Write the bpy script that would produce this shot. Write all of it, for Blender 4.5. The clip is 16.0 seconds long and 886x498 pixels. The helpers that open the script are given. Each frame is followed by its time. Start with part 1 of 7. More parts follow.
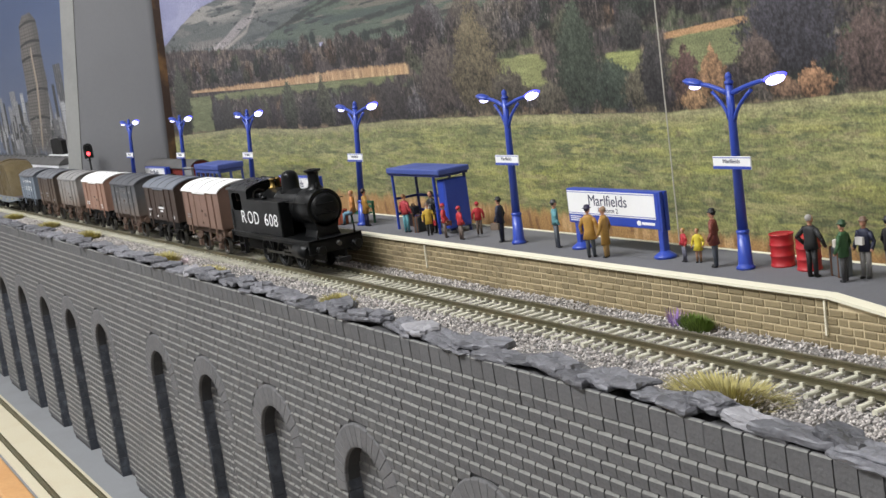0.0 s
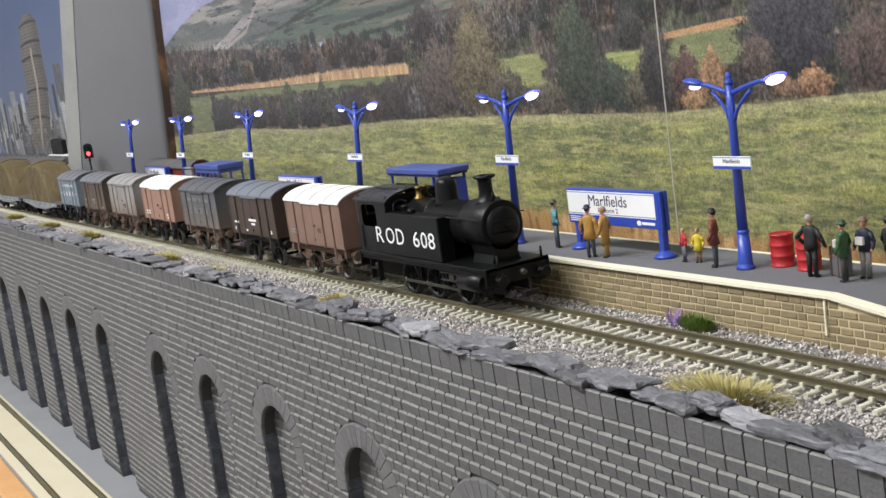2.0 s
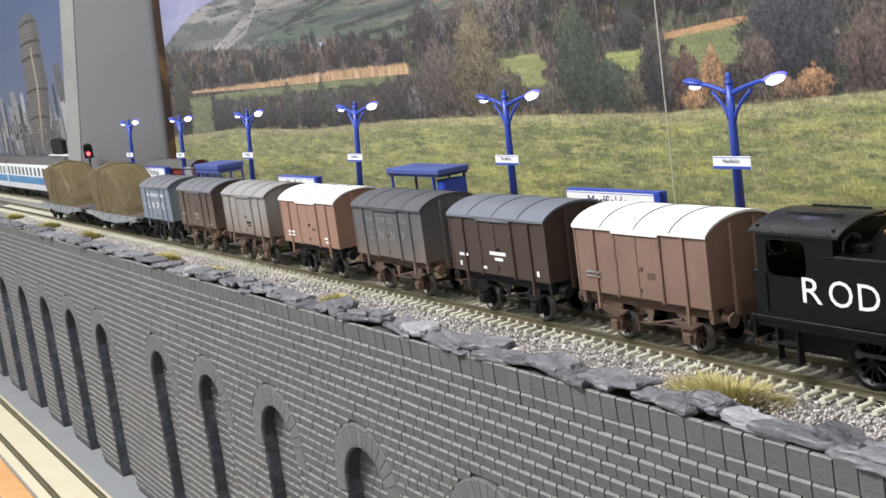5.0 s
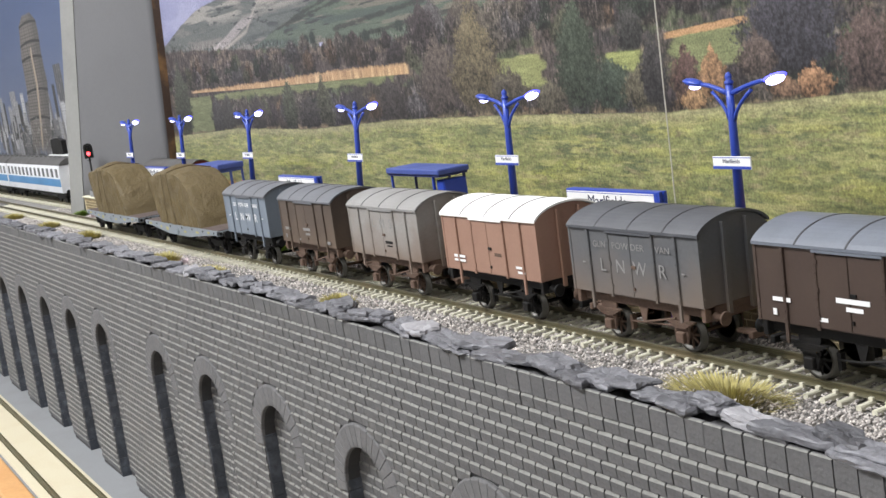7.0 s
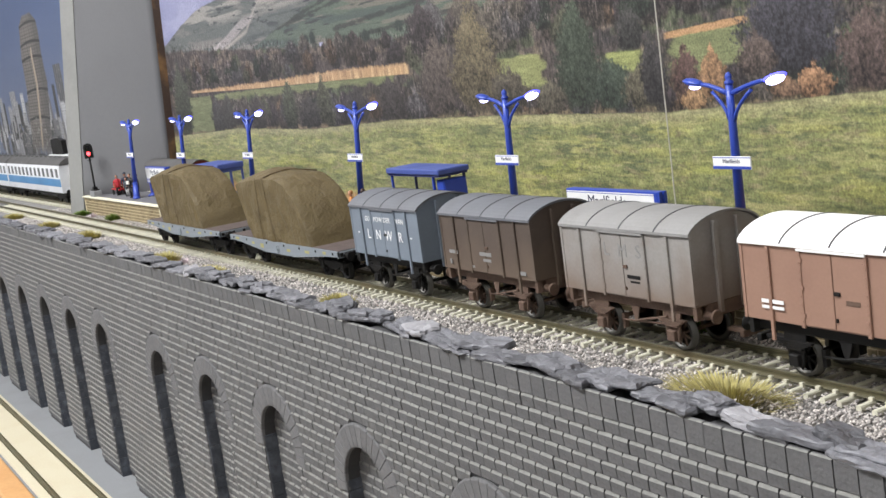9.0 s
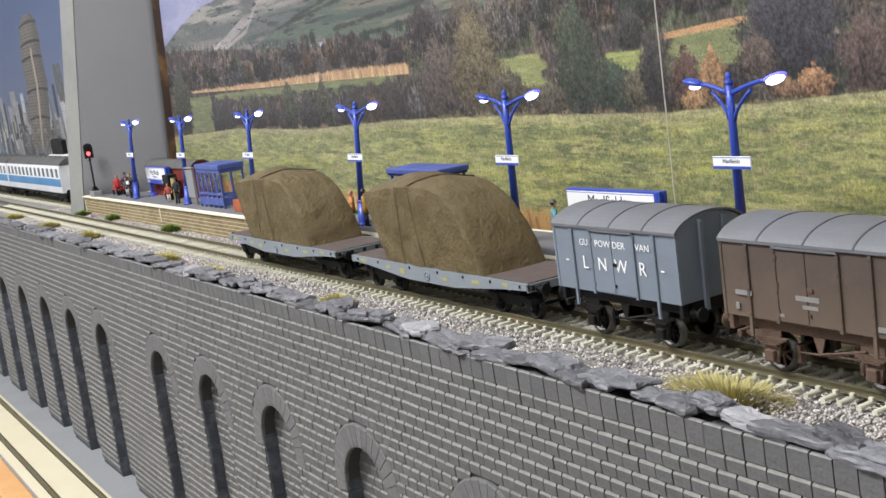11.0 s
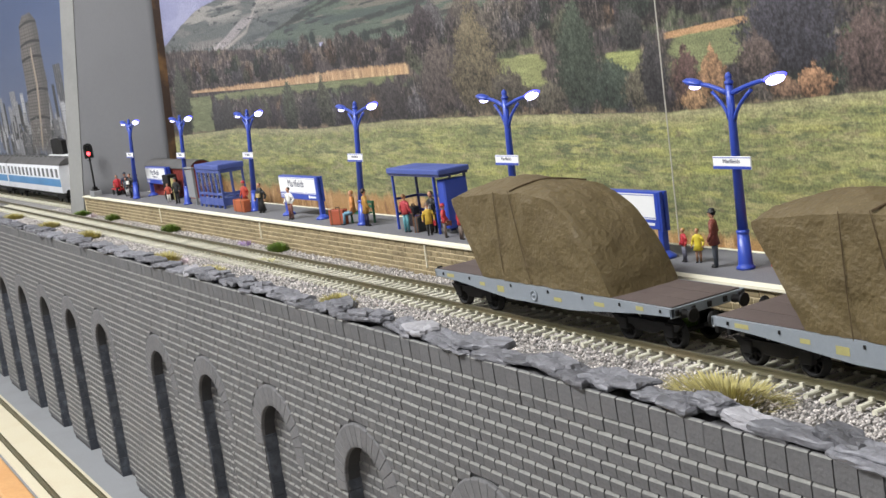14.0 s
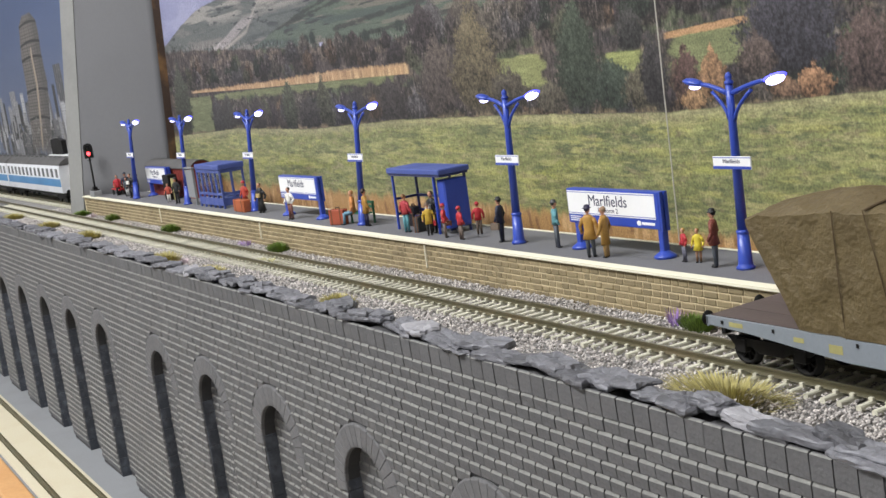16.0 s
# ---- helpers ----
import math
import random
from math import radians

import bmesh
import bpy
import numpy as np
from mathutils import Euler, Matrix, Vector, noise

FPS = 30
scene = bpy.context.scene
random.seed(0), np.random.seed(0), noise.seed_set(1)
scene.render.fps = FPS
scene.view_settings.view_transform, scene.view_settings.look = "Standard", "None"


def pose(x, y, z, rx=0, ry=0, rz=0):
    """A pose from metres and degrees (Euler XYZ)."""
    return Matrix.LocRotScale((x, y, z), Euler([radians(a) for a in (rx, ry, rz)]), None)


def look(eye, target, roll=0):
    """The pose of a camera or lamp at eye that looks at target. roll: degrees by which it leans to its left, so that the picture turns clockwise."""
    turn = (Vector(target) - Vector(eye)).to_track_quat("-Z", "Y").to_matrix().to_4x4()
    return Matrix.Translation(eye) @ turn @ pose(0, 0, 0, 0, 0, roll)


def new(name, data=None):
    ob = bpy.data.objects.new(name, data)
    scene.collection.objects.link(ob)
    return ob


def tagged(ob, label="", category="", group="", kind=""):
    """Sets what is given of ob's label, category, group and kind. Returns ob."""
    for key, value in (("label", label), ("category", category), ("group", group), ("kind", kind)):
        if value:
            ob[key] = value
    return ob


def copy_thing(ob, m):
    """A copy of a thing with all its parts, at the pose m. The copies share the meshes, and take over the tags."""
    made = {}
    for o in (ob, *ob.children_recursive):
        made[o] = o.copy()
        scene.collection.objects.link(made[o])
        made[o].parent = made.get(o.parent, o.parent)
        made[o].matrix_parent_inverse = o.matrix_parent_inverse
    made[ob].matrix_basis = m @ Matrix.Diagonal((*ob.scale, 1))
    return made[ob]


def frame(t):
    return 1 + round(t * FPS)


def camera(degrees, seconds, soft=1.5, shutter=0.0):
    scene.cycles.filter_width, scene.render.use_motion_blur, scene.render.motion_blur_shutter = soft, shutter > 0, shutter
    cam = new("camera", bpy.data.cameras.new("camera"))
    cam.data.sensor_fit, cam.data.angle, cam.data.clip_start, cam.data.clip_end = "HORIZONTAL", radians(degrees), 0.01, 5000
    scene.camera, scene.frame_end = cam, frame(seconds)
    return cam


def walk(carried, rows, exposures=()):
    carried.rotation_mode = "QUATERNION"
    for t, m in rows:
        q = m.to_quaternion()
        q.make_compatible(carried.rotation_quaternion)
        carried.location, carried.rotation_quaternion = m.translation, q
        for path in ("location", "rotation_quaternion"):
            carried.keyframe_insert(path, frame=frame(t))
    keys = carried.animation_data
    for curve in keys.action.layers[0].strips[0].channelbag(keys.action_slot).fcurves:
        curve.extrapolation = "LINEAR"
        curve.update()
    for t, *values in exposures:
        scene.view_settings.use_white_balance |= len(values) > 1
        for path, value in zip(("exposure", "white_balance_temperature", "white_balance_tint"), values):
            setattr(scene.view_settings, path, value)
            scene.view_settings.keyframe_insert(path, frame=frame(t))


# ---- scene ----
# All lengths below are in millimetres (a 1:76 model railway); MM turns them into metres.
MM = 0.001

cam = camera(41.14, 16.0)
EYE, AIM = (0.12057, -0.27826, 0.11341), (0.12057 - 0.855095, -0.27826 + 0.492364, 0.11341 - 0.162452)
walk(cam, [(0.0, look(EYE, AIM, -7.77)), (16.0, look(EYE, AIM, -7.77))], exposures=[(0.0, -0.04), (1.0, 0.0), (2.5, 0.14), (3.5, 0.25), (7.0, 0.28), (12.5, 0.25), (14.0, 0.23), (15.0, 0.13), (16.0, 0.05)])

# ---- light: one ceiling lamp panel over the aisle, one above the layout, a dim room ----
world = bpy.data.worlds.new("room_air")
scene.world = world
world.use_nodes = True
world.node_tree.nodes["Background"].inputs[0].default_value = (0.9, 0.95, 1.0, 1)
world.node_tree.nodes["Background"].inputs[1].default_value = 0.05


def area_lamp(x, y, z, tx, ty, tz, sx, sy, watts, colour):
    data = bpy.data.lights.new("ceiling_lamp_light", "AREA")
    data.shape, data.size, data.size_y, data.energy, data.color = "RECTANGLE", sx, sy, watts, colour
    ob = new("ceiling_lamp_light", data)
    ob.matrix_basis = look((x, y, z), (tx, ty, tz))
    return ob


area_lamp(-0.75, -0.95, 1.36, -0.75, -0.85, 0, 1.4, 0.35, 57, (0.97, 0.98, 1.0))
area_lamp(0.75, -1.55, 1.36, 0.70, -1.3, 0, 1.4, 0.35, 9, (0.97, 0.98, 1.0))


# ---- materials ----
def nodes_of(name):
    m = bpy.data.materials.new(name)
    m.use_nodes = True
    return m, m.node_tree.nodes, m.node_tree.links, m.node_tree.nodes["Principled BSDF"]


def mat(name, colour, rough=0.6, vary=0.18, fine=900.0, broad=60.0, bump=0.15, metal=0.0, spread=0.0, stain=None, stain_amount=0.35, coat=0.0, spec=0.5, crease=0.0, dust=None):
    """Painted or natural surface: base colour broken by fine grain and broad stains, with fine relief."""
    m, nodes, links, bsdf = nodes_of(name)
    tc = nodes.new("ShaderNodeTexCoord")
    n1, n2 = nodes.new("ShaderNodeTexNoise"), nodes.new("ShaderNodeTexNoise")
    n1.inputs["Scale"].default_value, n1.inputs["Detail"].default_value = fine, 4
    n2.inputs["Scale"].default_value, n2.inputs["Detail"].default_value = broad, 5
    links.new(tc.outputs["Object"], n1.inputs["Vector"])
    links.new(tc.outputs["Object"], n2.inputs["Vector"])
    lo = tuple(c * (1 - vary) for c in colour)
    hi = tuple(min(1, c * (1 + vary)) for c in colour)
    mix = nodes.new("ShaderNodeMix")
    mix.data_type = "RGBA"
    mix.inputs["A"].default_value, mix.inputs["B"].default_value = (*lo, 1), (*hi, 1)
    links.new(n1.outputs["Fac"], mix.inputs["Factor"])
    st = nodes.new("ShaderNodeMix")
    st.data_type = "RGBA"
    ramp = nodes.new("ShaderNodeValToRGB")
    ramp.color_ramp.elements[0].position, ramp.color_ramp.elements[1].position = 0.48, 0.72
    ramp.color_ramp.elements[1].color = (stain_amount,) * 3 + (1,)
    links.new(n2.outputs["Fac"], ramp.inputs["Fac"])
    links.new(ramp.outputs["Color"], st.inputs["Factor"])
    links.new(mix.outputs["Result"], st.inputs["A"])
    st.inputs["B"].default_value = (*(stain or tuple(c * 0.55 for c in colour)), 1)
    out = st.outputs["Result"]
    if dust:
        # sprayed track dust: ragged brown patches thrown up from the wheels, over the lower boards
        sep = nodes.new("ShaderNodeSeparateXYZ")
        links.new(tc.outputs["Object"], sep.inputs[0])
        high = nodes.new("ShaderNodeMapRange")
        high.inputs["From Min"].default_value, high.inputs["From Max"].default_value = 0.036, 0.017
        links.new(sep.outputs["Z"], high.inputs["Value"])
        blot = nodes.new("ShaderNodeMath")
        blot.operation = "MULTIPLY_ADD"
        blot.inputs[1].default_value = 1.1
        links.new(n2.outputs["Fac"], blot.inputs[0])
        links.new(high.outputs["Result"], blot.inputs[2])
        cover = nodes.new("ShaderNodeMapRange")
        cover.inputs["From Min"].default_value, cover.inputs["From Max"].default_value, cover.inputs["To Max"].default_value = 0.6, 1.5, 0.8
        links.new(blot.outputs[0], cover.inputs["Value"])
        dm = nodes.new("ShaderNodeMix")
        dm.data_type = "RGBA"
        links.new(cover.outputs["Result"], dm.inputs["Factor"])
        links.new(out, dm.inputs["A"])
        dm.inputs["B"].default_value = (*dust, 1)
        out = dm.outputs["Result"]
    if spread:
        info = nodes.new("ShaderNodeObjectInfo")
        geo = nodes.new("ShaderNodeNewGeometry")
        add = nodes.new("ShaderNodeMath")
        links.new(info.outputs["Random"], add.inputs[0])
        links.new(geo.outputs["Random Per Island"], add.inputs[1])
        fr = nodes.new("ShaderNodeMath")
        fr.operation = "FRACT"
        links.new(add.outputs[0], fr.inputs[0])
        mr = nodes.new("ShaderNodeMapRange")
        mr.inputs["To Min"].default_value, mr.inputs["To Max"].default_value = 1 - spread, 1 + spread
        links.new(fr.outputs[0], mr.inputs["Value"])
        hsv = nodes.new("ShaderNodeHueSaturation")
        links.new(out, hsv.inputs["Color"])
        links.new(mr.outputs["Result"], hsv.inputs["Value"])
        out = hsv.outputs["Color"]
    links.new(out, bsdf.inputs["Base Color"])
    rr = nodes.new("ShaderNodeMapRange")
    rr.inputs["To Min"].default_value, rr.inputs["To Max"].default_value = max(0.03, rough - 0.1), min(1, rough + 0.1)
    links.new(n2.outputs["Fac"], rr.inputs["Value"])
    links.new(rr.outputs["Result"], bsdf.inputs["Roughness"])
    bsdf.inputs["Metallic"].default_value = metal
    bsdf.inputs["Coat Weight"].default_value = coat
    bsdf.inputs["Specular IOR Level"].default_value = spec
    if bump:
        bp = nodes.new("ShaderNodeBump")
        bp.inputs["Strength"].default_value, bp.inputs["Distance"].default_value = bump, 0.0004
        links.new(n1.outputs["Fac"], bp.inputs["Height"])
        links.new(bp.outputs["Normal"], bsdf.inputs["Normal"])
        if crease:
            folds = nodes.new("ShaderNodeBump")
            folds.inputs["Strength"].default_value, folds.inputs["Distance"].default_value = crease, 0.003
            links.new(n2.outputs["Fac"], folds.inputs["Height"])
            links.new(folds.outputs["Normal"], bp.inputs["Normal"])
    return m


def glow(name, colour, strength):
    m, nodes, links, bsdf = nodes_of(name)
    bsdf.inputs["Base Color"].default_value = (*colour, 1)
    bsdf.inputs["Emission Color"].default_value = (*colour, 1)
    bsdf.inputs["Emission Strength"].default_value = strength
    return m


def printed(name):
    """Matt print whose inks are stored on the sheet's own vertices, with paper grain."""
    m, nodes, links, bsdf = nodes_of(name)
    at = nodes.new("ShaderNodeAttribute")
    at.attribute_name = "ink"
    tc = nodes.new("ShaderNodeTexCoord")
    n = nodes.new("ShaderNodeTexNoise")
    n.inputs["Scale"].default_value, n.inputs["Detail"].default_value = 1000, 5
    links.new(tc.outputs["Object"], n.inputs["Vector"])
    mr = nodes.new("ShaderNodeMapRange")
    mr.inputs["From Min"].default_value, mr.inputs["From Max"].default_value = 0.25, 0.75
    mr.inputs["To Min"].default_value, mr.inputs["To Max"].default_value = 0.6, 1.4
    links.new(n.outputs["Fac"], mr.inputs["Value"])
    hsv = nodes.new("ShaderNodeHueSaturation")
    links.new(at.outputs["Color"], hsv.inputs["Color"])
    links.new(mr.outputs["Result"], hsv.inputs["Value"])
    links.new(hsv.outputs["Color"], bsdf.inputs["Base Color"])
    bsdf.inputs["Roughness"].default_value = 0.55
    return m


M = dict(
    plaster=mat("wall_paint", (0.72, 0.72, 0.72), 0.8, 0.05, 200, 4, 0.1),
    carpet=mat("floor_carpet", (0.16, 0.14, 0.13), 0.95, 0.3, 500, 5, 0.4),
    ceiling=mat("ceiling_paint", (0.8, 0.8, 0.78), 0.85, 0.04, 200, 3, 0.1),
    grey_board=mat("grey_board_paint", (0.13, 0.131, 0.137), 0.62, 0.06, 260, 9, 0.3, stain=(0.112, 0.112, 0.117)),
    board_edge=mat("pale_board_edge", (0.235, 0.235, 0.225), 0.7, 0.08, 300, 20, 0.2),
    dark_wood=mat("dark_wood_edge", (0.045, 0.025, 0.015), 0.5, 0.3, 500, 40, 0.3, stain=(0.28, 0.15, 0.05), stain_amount=0.7),
    pine=mat("pine_wood", (0.55, 0.30, 0.12), 0.5, 0.15, 250, 25, 0.15, stain=(0.42, 0.2, 0.07)),
    deck_grey=mat("grey_deck_paint", (0.22, 0.228, 0.238), 0.7, 0.08, 500, 25, 0.3, stain=(0.18, 0.18, 0.18)),
    cream_bed=mat("cream_track_bed", (0.54, 0.49, 0.36), 0.7, 0.08, 600, 30, 0.2, stain=(0.5, 0.42, 0.28)),
    brick=mat("dark_grey_brick", (0.108, 0.107, 0.109), 0.75, 0.3, 700, 50, 0.8, spread=0.07, stain=(0.15, 0.148, 0.138)),
    ring=mat("grey_ring_stone", (0.125, 0.124, 0.126), 0.75, 0.3, 600, 50, 0.8, spread=0.08, stain=(0.16, 0.157, 0.145)),
    # paler colour for the bricks' upper faces, imitating light caught from overhead
    ledge=mat("brick_top_highlight", (0.205, 0.204, 0.19), 0.85, 0.4, 420, 60, 0.8, stain=(0.12, 0.12, 0.115), stain_amount=0.7),
    # mortar and arch soffits, their colour darkened for the shade inside the openings
    mortar=mat("shade_dark_mortar", (0.055, 0.055, 0.058), 0.85, 0.25, 900, 60, 0.5),
    # jamb base carries the arch's shade, its pale blue stain imitates a reflection
    jamb=mat("shaded_jamb_blue_sheen", (0.05, 0.056, 0.07), 0.55, 0.35, 500, 120, 0.9, stain=(0.15, 0.17, 0.205), stain_amount=0.6),
    slate=mat("loose_slate", (0.125, 0.126, 0.138), 0.5, 0.45, 420, 150, 1.0, spread=0.4, stain=(0.21, 0.205, 0.225), crease=0.5),
    pale_stone=mat("pale_quartz_slate", (0.30, 0.295, 0.31), 0.6, 0.2, 500, 90, 0.5, stain=(0.2, 0.2, 0.22)),
    bed=mat("ballast_bed", (0.26, 0.25, 0.24), 0.95, 0.4, 900, 40, 0.9, stain=(0.12, 0.11, 0.10)),
    ballast=mat("ballast_stone", (0.47, 0.435, 0.41), 0.9, 0.25, 900, 40, 0.4, spread=0.62, stain=(0.2, 0.18, 0.16)),
    concrete=mat("concrete_sleeper", (0.57, 0.55, 0.44), 0.8, 0.14, 900, 60, 0.3, spread=0.12, stain=(0.3, 0.27, 0.2)),
    rail=mat("rusty_olive_rail", (0.085, 0.076, 0.040), 0.5, 0.25, 900, 60, 0.3, stain=(0.15, 0.10, 0.05)),
    railtop=mat("worn_rail_head", (0.28, 0.26, 0.20), 0.35, 0.15, 700, 50, 0.1, metal=0.7),
    tarmac=mat("platform_tarmac", (0.135, 0.135, 0.147), 0.85, 0.28, 1500, 40, 0.5, stain=(0.14, 0.135, 0.125)),
    stone=mat("tan_stone_block", (0.245, 0.195, 0.108), 0.85, 0.22, 900, 40, 0.6, spread=0.2, stain=(0.2, 0.155, 0.10)),
    stone_joint=mat("pale_tan_joint", (0.60, 0.50, 0.32), 0.9, 0.15, 900, 40, 0.3),
    cream=mat("cream_edge_paint", (0.80, 0.76, 0.60), 0.6, 0.06, 700, 40, 0.15, stain=(0.62, 0.56, 0.42)),
    white=mat("white_paint", (0.80, 0.80, 0.80), 0.5, 0.04, 700, 50, 0.05, stain=(0.68, 0.68, 0.66)),
    roof_white=mat("white_roof_paint", (0.86, 0.85, 0.83), 0.55, 0.03, 700, 40, 0.05, stain=(0.72, 0.7, 0.66)),
    blue=mat("royal_blue_paint", (0.030, 0.066, 0.39), 0.36, 0.1, 700, 60, 0.08, stain=(0.022, 0.05, 0.32)),
    faded_blue=mat("faded_blue_paint", (0.06, 0.09, 0.30), 0.5, 0.1, 700, 60, 0.08),
    dark_blue=mat("dark_blue_paint", (0.014, 0.022, 0.12), 0.4, 0.1, 700, 60, 0.08),
    sign_ink=mat("navy_sign_ink", (0.02, 0.025, 0.07), 0.5, 0.05, 700, 60, 0),
    loco=mat("satin_black_paint", (0.0042, 0.0046, 0.005), 0.36, 0.25, 900, 80, 0.15, stain=(0.008, 0.008, 0.007), spec=0.2),
    loco_roof=mat("satin_black_roof", (0.007, 0.0075, 0.009), 0.28, 0.2, 900, 80, 0.1),
    under=mat("black_underframe", (0.009, 0.0085, 0.0085), 0.65, 0.3, 900, 80, 0.2, stain=(0.022, 0.018, 0.014), spec=0.25),
    rust=mat("weathered_rust_frame", (0.11, 0.068, 0.048), 0.85, 0.35, 900, 90, 0.4, stain=(0.05, 0.032, 0.022)),
    steel=mat("wheel_steel", (0.07, 0.066, 0.058), 0.42, 0.15, 700, 80, 0.1, metal=0.5),
    seam=mat("dark_roof_seam", (0.055, 0.055, 0.06), 0.7, 0.1, 900, 50, 0.1),
    brass=mat("dull_brass", (0.22, 0.15, 0.05), 0.45, 0.1, 700, 80, 0, metal=0.9),
    red=mat("red_paint", (0.42, 0.02, 0.025), 0.42, 0.12, 600, 60, 0.1, stain=(0.3, 0.015, 0.02)),
    van_blue=mat("blue_grey_van_paint", (0.165, 0.195, 0.235), 0.6, 0.08, 900, 60, 0.1, stain=(0.13, 0.15, 0.18)),
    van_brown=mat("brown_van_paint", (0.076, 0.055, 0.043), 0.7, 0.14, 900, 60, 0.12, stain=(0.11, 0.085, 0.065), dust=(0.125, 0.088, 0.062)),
    van_dark=mat("chocolate_van_paint", (0.052, 0.033, 0.025), 0.6, 0.12, 900, 60, 0.1, stain=(0.075, 0.05, 0.036)),
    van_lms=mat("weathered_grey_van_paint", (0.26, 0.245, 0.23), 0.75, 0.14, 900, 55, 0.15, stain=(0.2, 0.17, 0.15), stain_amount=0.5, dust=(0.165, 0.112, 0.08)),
    van_salmon=mat("salmon_van_paint", (0.29, 0.17, 0.122), 0.65, 0.08, 900, 55, 0.1, stain=(0.22, 0.12, 0.09)),
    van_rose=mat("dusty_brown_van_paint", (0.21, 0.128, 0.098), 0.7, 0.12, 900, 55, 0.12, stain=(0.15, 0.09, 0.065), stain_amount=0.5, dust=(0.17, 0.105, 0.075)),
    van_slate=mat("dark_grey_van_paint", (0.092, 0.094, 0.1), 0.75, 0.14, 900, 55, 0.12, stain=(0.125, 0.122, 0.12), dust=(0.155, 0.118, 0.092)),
    roof_grey=mat("grey_roof_paint", (0.125, 0.13, 0.145), 0.55, 0.1, 900, 50, 0.1, stain=(0.1, 0.1, 0.105)),
    roof_dark=mat("dark_grey_roof_paint", (0.075, 0.078, 0.088), 0.5, 0.1, 900, 50, 0.1),
    roof_blue=mat("blue_grey_roof_paint", (0.14, 0.155, 0.185), 0.4, 0.1, 900, 50, 0.1),
    roof_dusty=mat("dusty_grey_roof_paint", (0.24, 0.235, 0.23), 0.7, 0.1, 900, 50, 0.1, stain=(0.16, 0.15, 0.14)),
    faded=mat("faded_white_lettering", (0.22, 0.215, 0.21), 0.7, 0.2, 900, 90, 0),
    sill=mat("pale_blue_grey_sill", (0.205, 0.23, 0.255), 0.6, 0.1, 900, 60, 0.1, stain=(0.2, 0.215, 0.23)),
    plank=mat("brown_deck", (0.085, 0.062, 0.055), 0.7, 0.2, 900, 60, 0.3),
    yellow=mat("yellow_stencil", (0.36, 0.33, 0.13), 0.6, 0.15, 900, 60, 0),
    tarp=mat("olive_brown_tarpaulin", (0.098, 0.070, 0.026), 0.65, 0.22, 600, 75, 0.9, stain=(0.07, 0.048, 0.018), stain_amount=0.5, crease=0.8),
    rope=mat("dark_seam", (0.07, 0.045, 0.02), 0.9, 0.2, 900, 60, 0.2),
    coach_white=mat("white_coach_paint", (0.70, 0.71, 0.74), 0.4, 0.05, 700, 40, 0.05),
    coach_blue=mat("sky_blue_coach_paint", (0.04, 0.20, 0.42), 0.4, 0.05, 700, 40, 0.05),
    coach_roof=mat("coach_roof", (0.085, 0.082, 0.08), 0.7, 0.1, 700, 40, 0.1),
    clear=None,
    glass=mat("dark_glazing", (0.03, 0.035, 0.045), 0.12, 0.1, 500, 40, 0),
    skin=mat("painted_flesh", (0.50, 0.25, 0.16), 0.6, 0.08, 900, 200, 0),
    grass=mat("green_tuft", (0.13, 0.20, 0.03), 0.8, 0.3, 900, 90, 0, spread=0.4),
    straw=mat("straw_tuft", (0.40, 0.35, 0.13), 0.8, 0.25, 900, 90, 0, spread=0.35),
    lilac=mat("lilac_flower", (0.33, 0.2, 0.5), 0.8, 0.25, 900, 90, 0, spread=0.3),
    bloom=mat("pale_pink_flower", (0.66, 0.55, 0.58), 0.8, 0.2, 900, 90, 0, spread=0.2),
    hut_red=mat("maroon_hut_paint", (0.22, 0.035, 0.025), 0.6, 0.12, 700, 60, 0.1),
    cord=mat("pale_cord", (0.48, 0.46, 0.40), 0.8, 0.1, 900, 60, 0),
    # translucent lit shell; its blue emission also stands in for glare round the lens
    lit_shell=glow("lit_blue_head_and_glare", (0.10, 0.10, 1.0), 1.8),
    led=glow("blue_white_led", (0.62, 0.62, 1.0), 6.0),
    led_low=glow("blue_white_led_dim", (0.62, 0.62, 1.0), 2.5),
    signal_red=glow("red_signal_light", (1.0, 0.05, 0.06), 6.0),
    panel_glow=glow("ceiling_lamp_diffuser", (1.0, 0.95, 0.87), 2.0),
    landscape=printed("landscape_print"),
    skyline=printed("skyline_print"),
)


def clear_glazing():
    m, nodes, links, bsdf = nodes_of("clear_glazing")
    bsdf.inputs["Base Color"].default_value = (0.86, 0.9, 0.95, 1)
    bsdf.inputs["Transmission Weight"].default_value, bsdf.inputs["Roughness"].default_value, bsdf.inputs["IOR"].default_value = 1.0, 0.08, 1.25
    return m


M["clear"] = clear_glazing()
CLOTH = {}


def cloth(colour):
    if colour not in CLOTH:
        CLOTH[colour] = mat("figure_paint", colour, 0.6, 0.15, 900, 200, 0.1)
    return CLOTH[colour]


# ---- mesh helpers ----
def box(bm, x0, x1, y0, y1, z0, z1, bevel=0.0, mi=0):
    vs = [bm.verts.new((x, y, z)) for z in (z0, z1) for y in (y0, y1) for x in (x0, x1)]
    fs = [bm.faces.new([vs[i] for i in q]) for q in ((0, 2, 3, 1), (4, 5, 7, 6), (0, 1, 5, 4), (2, 6, 7, 3), (0, 4, 6, 2), (1, 3, 7, 5))]
    for f in fs:
        f.material_index = mi
    if bevel:
        edges = list({e for f in fs for e in f.edges})
        out = bmesh.ops.bevel(bm, geom=edges, offset=bevel, segments=1, affect="EDGES", profile=0.7)
        for f in out["faces"]:
            f.material_index = mi
    return vs


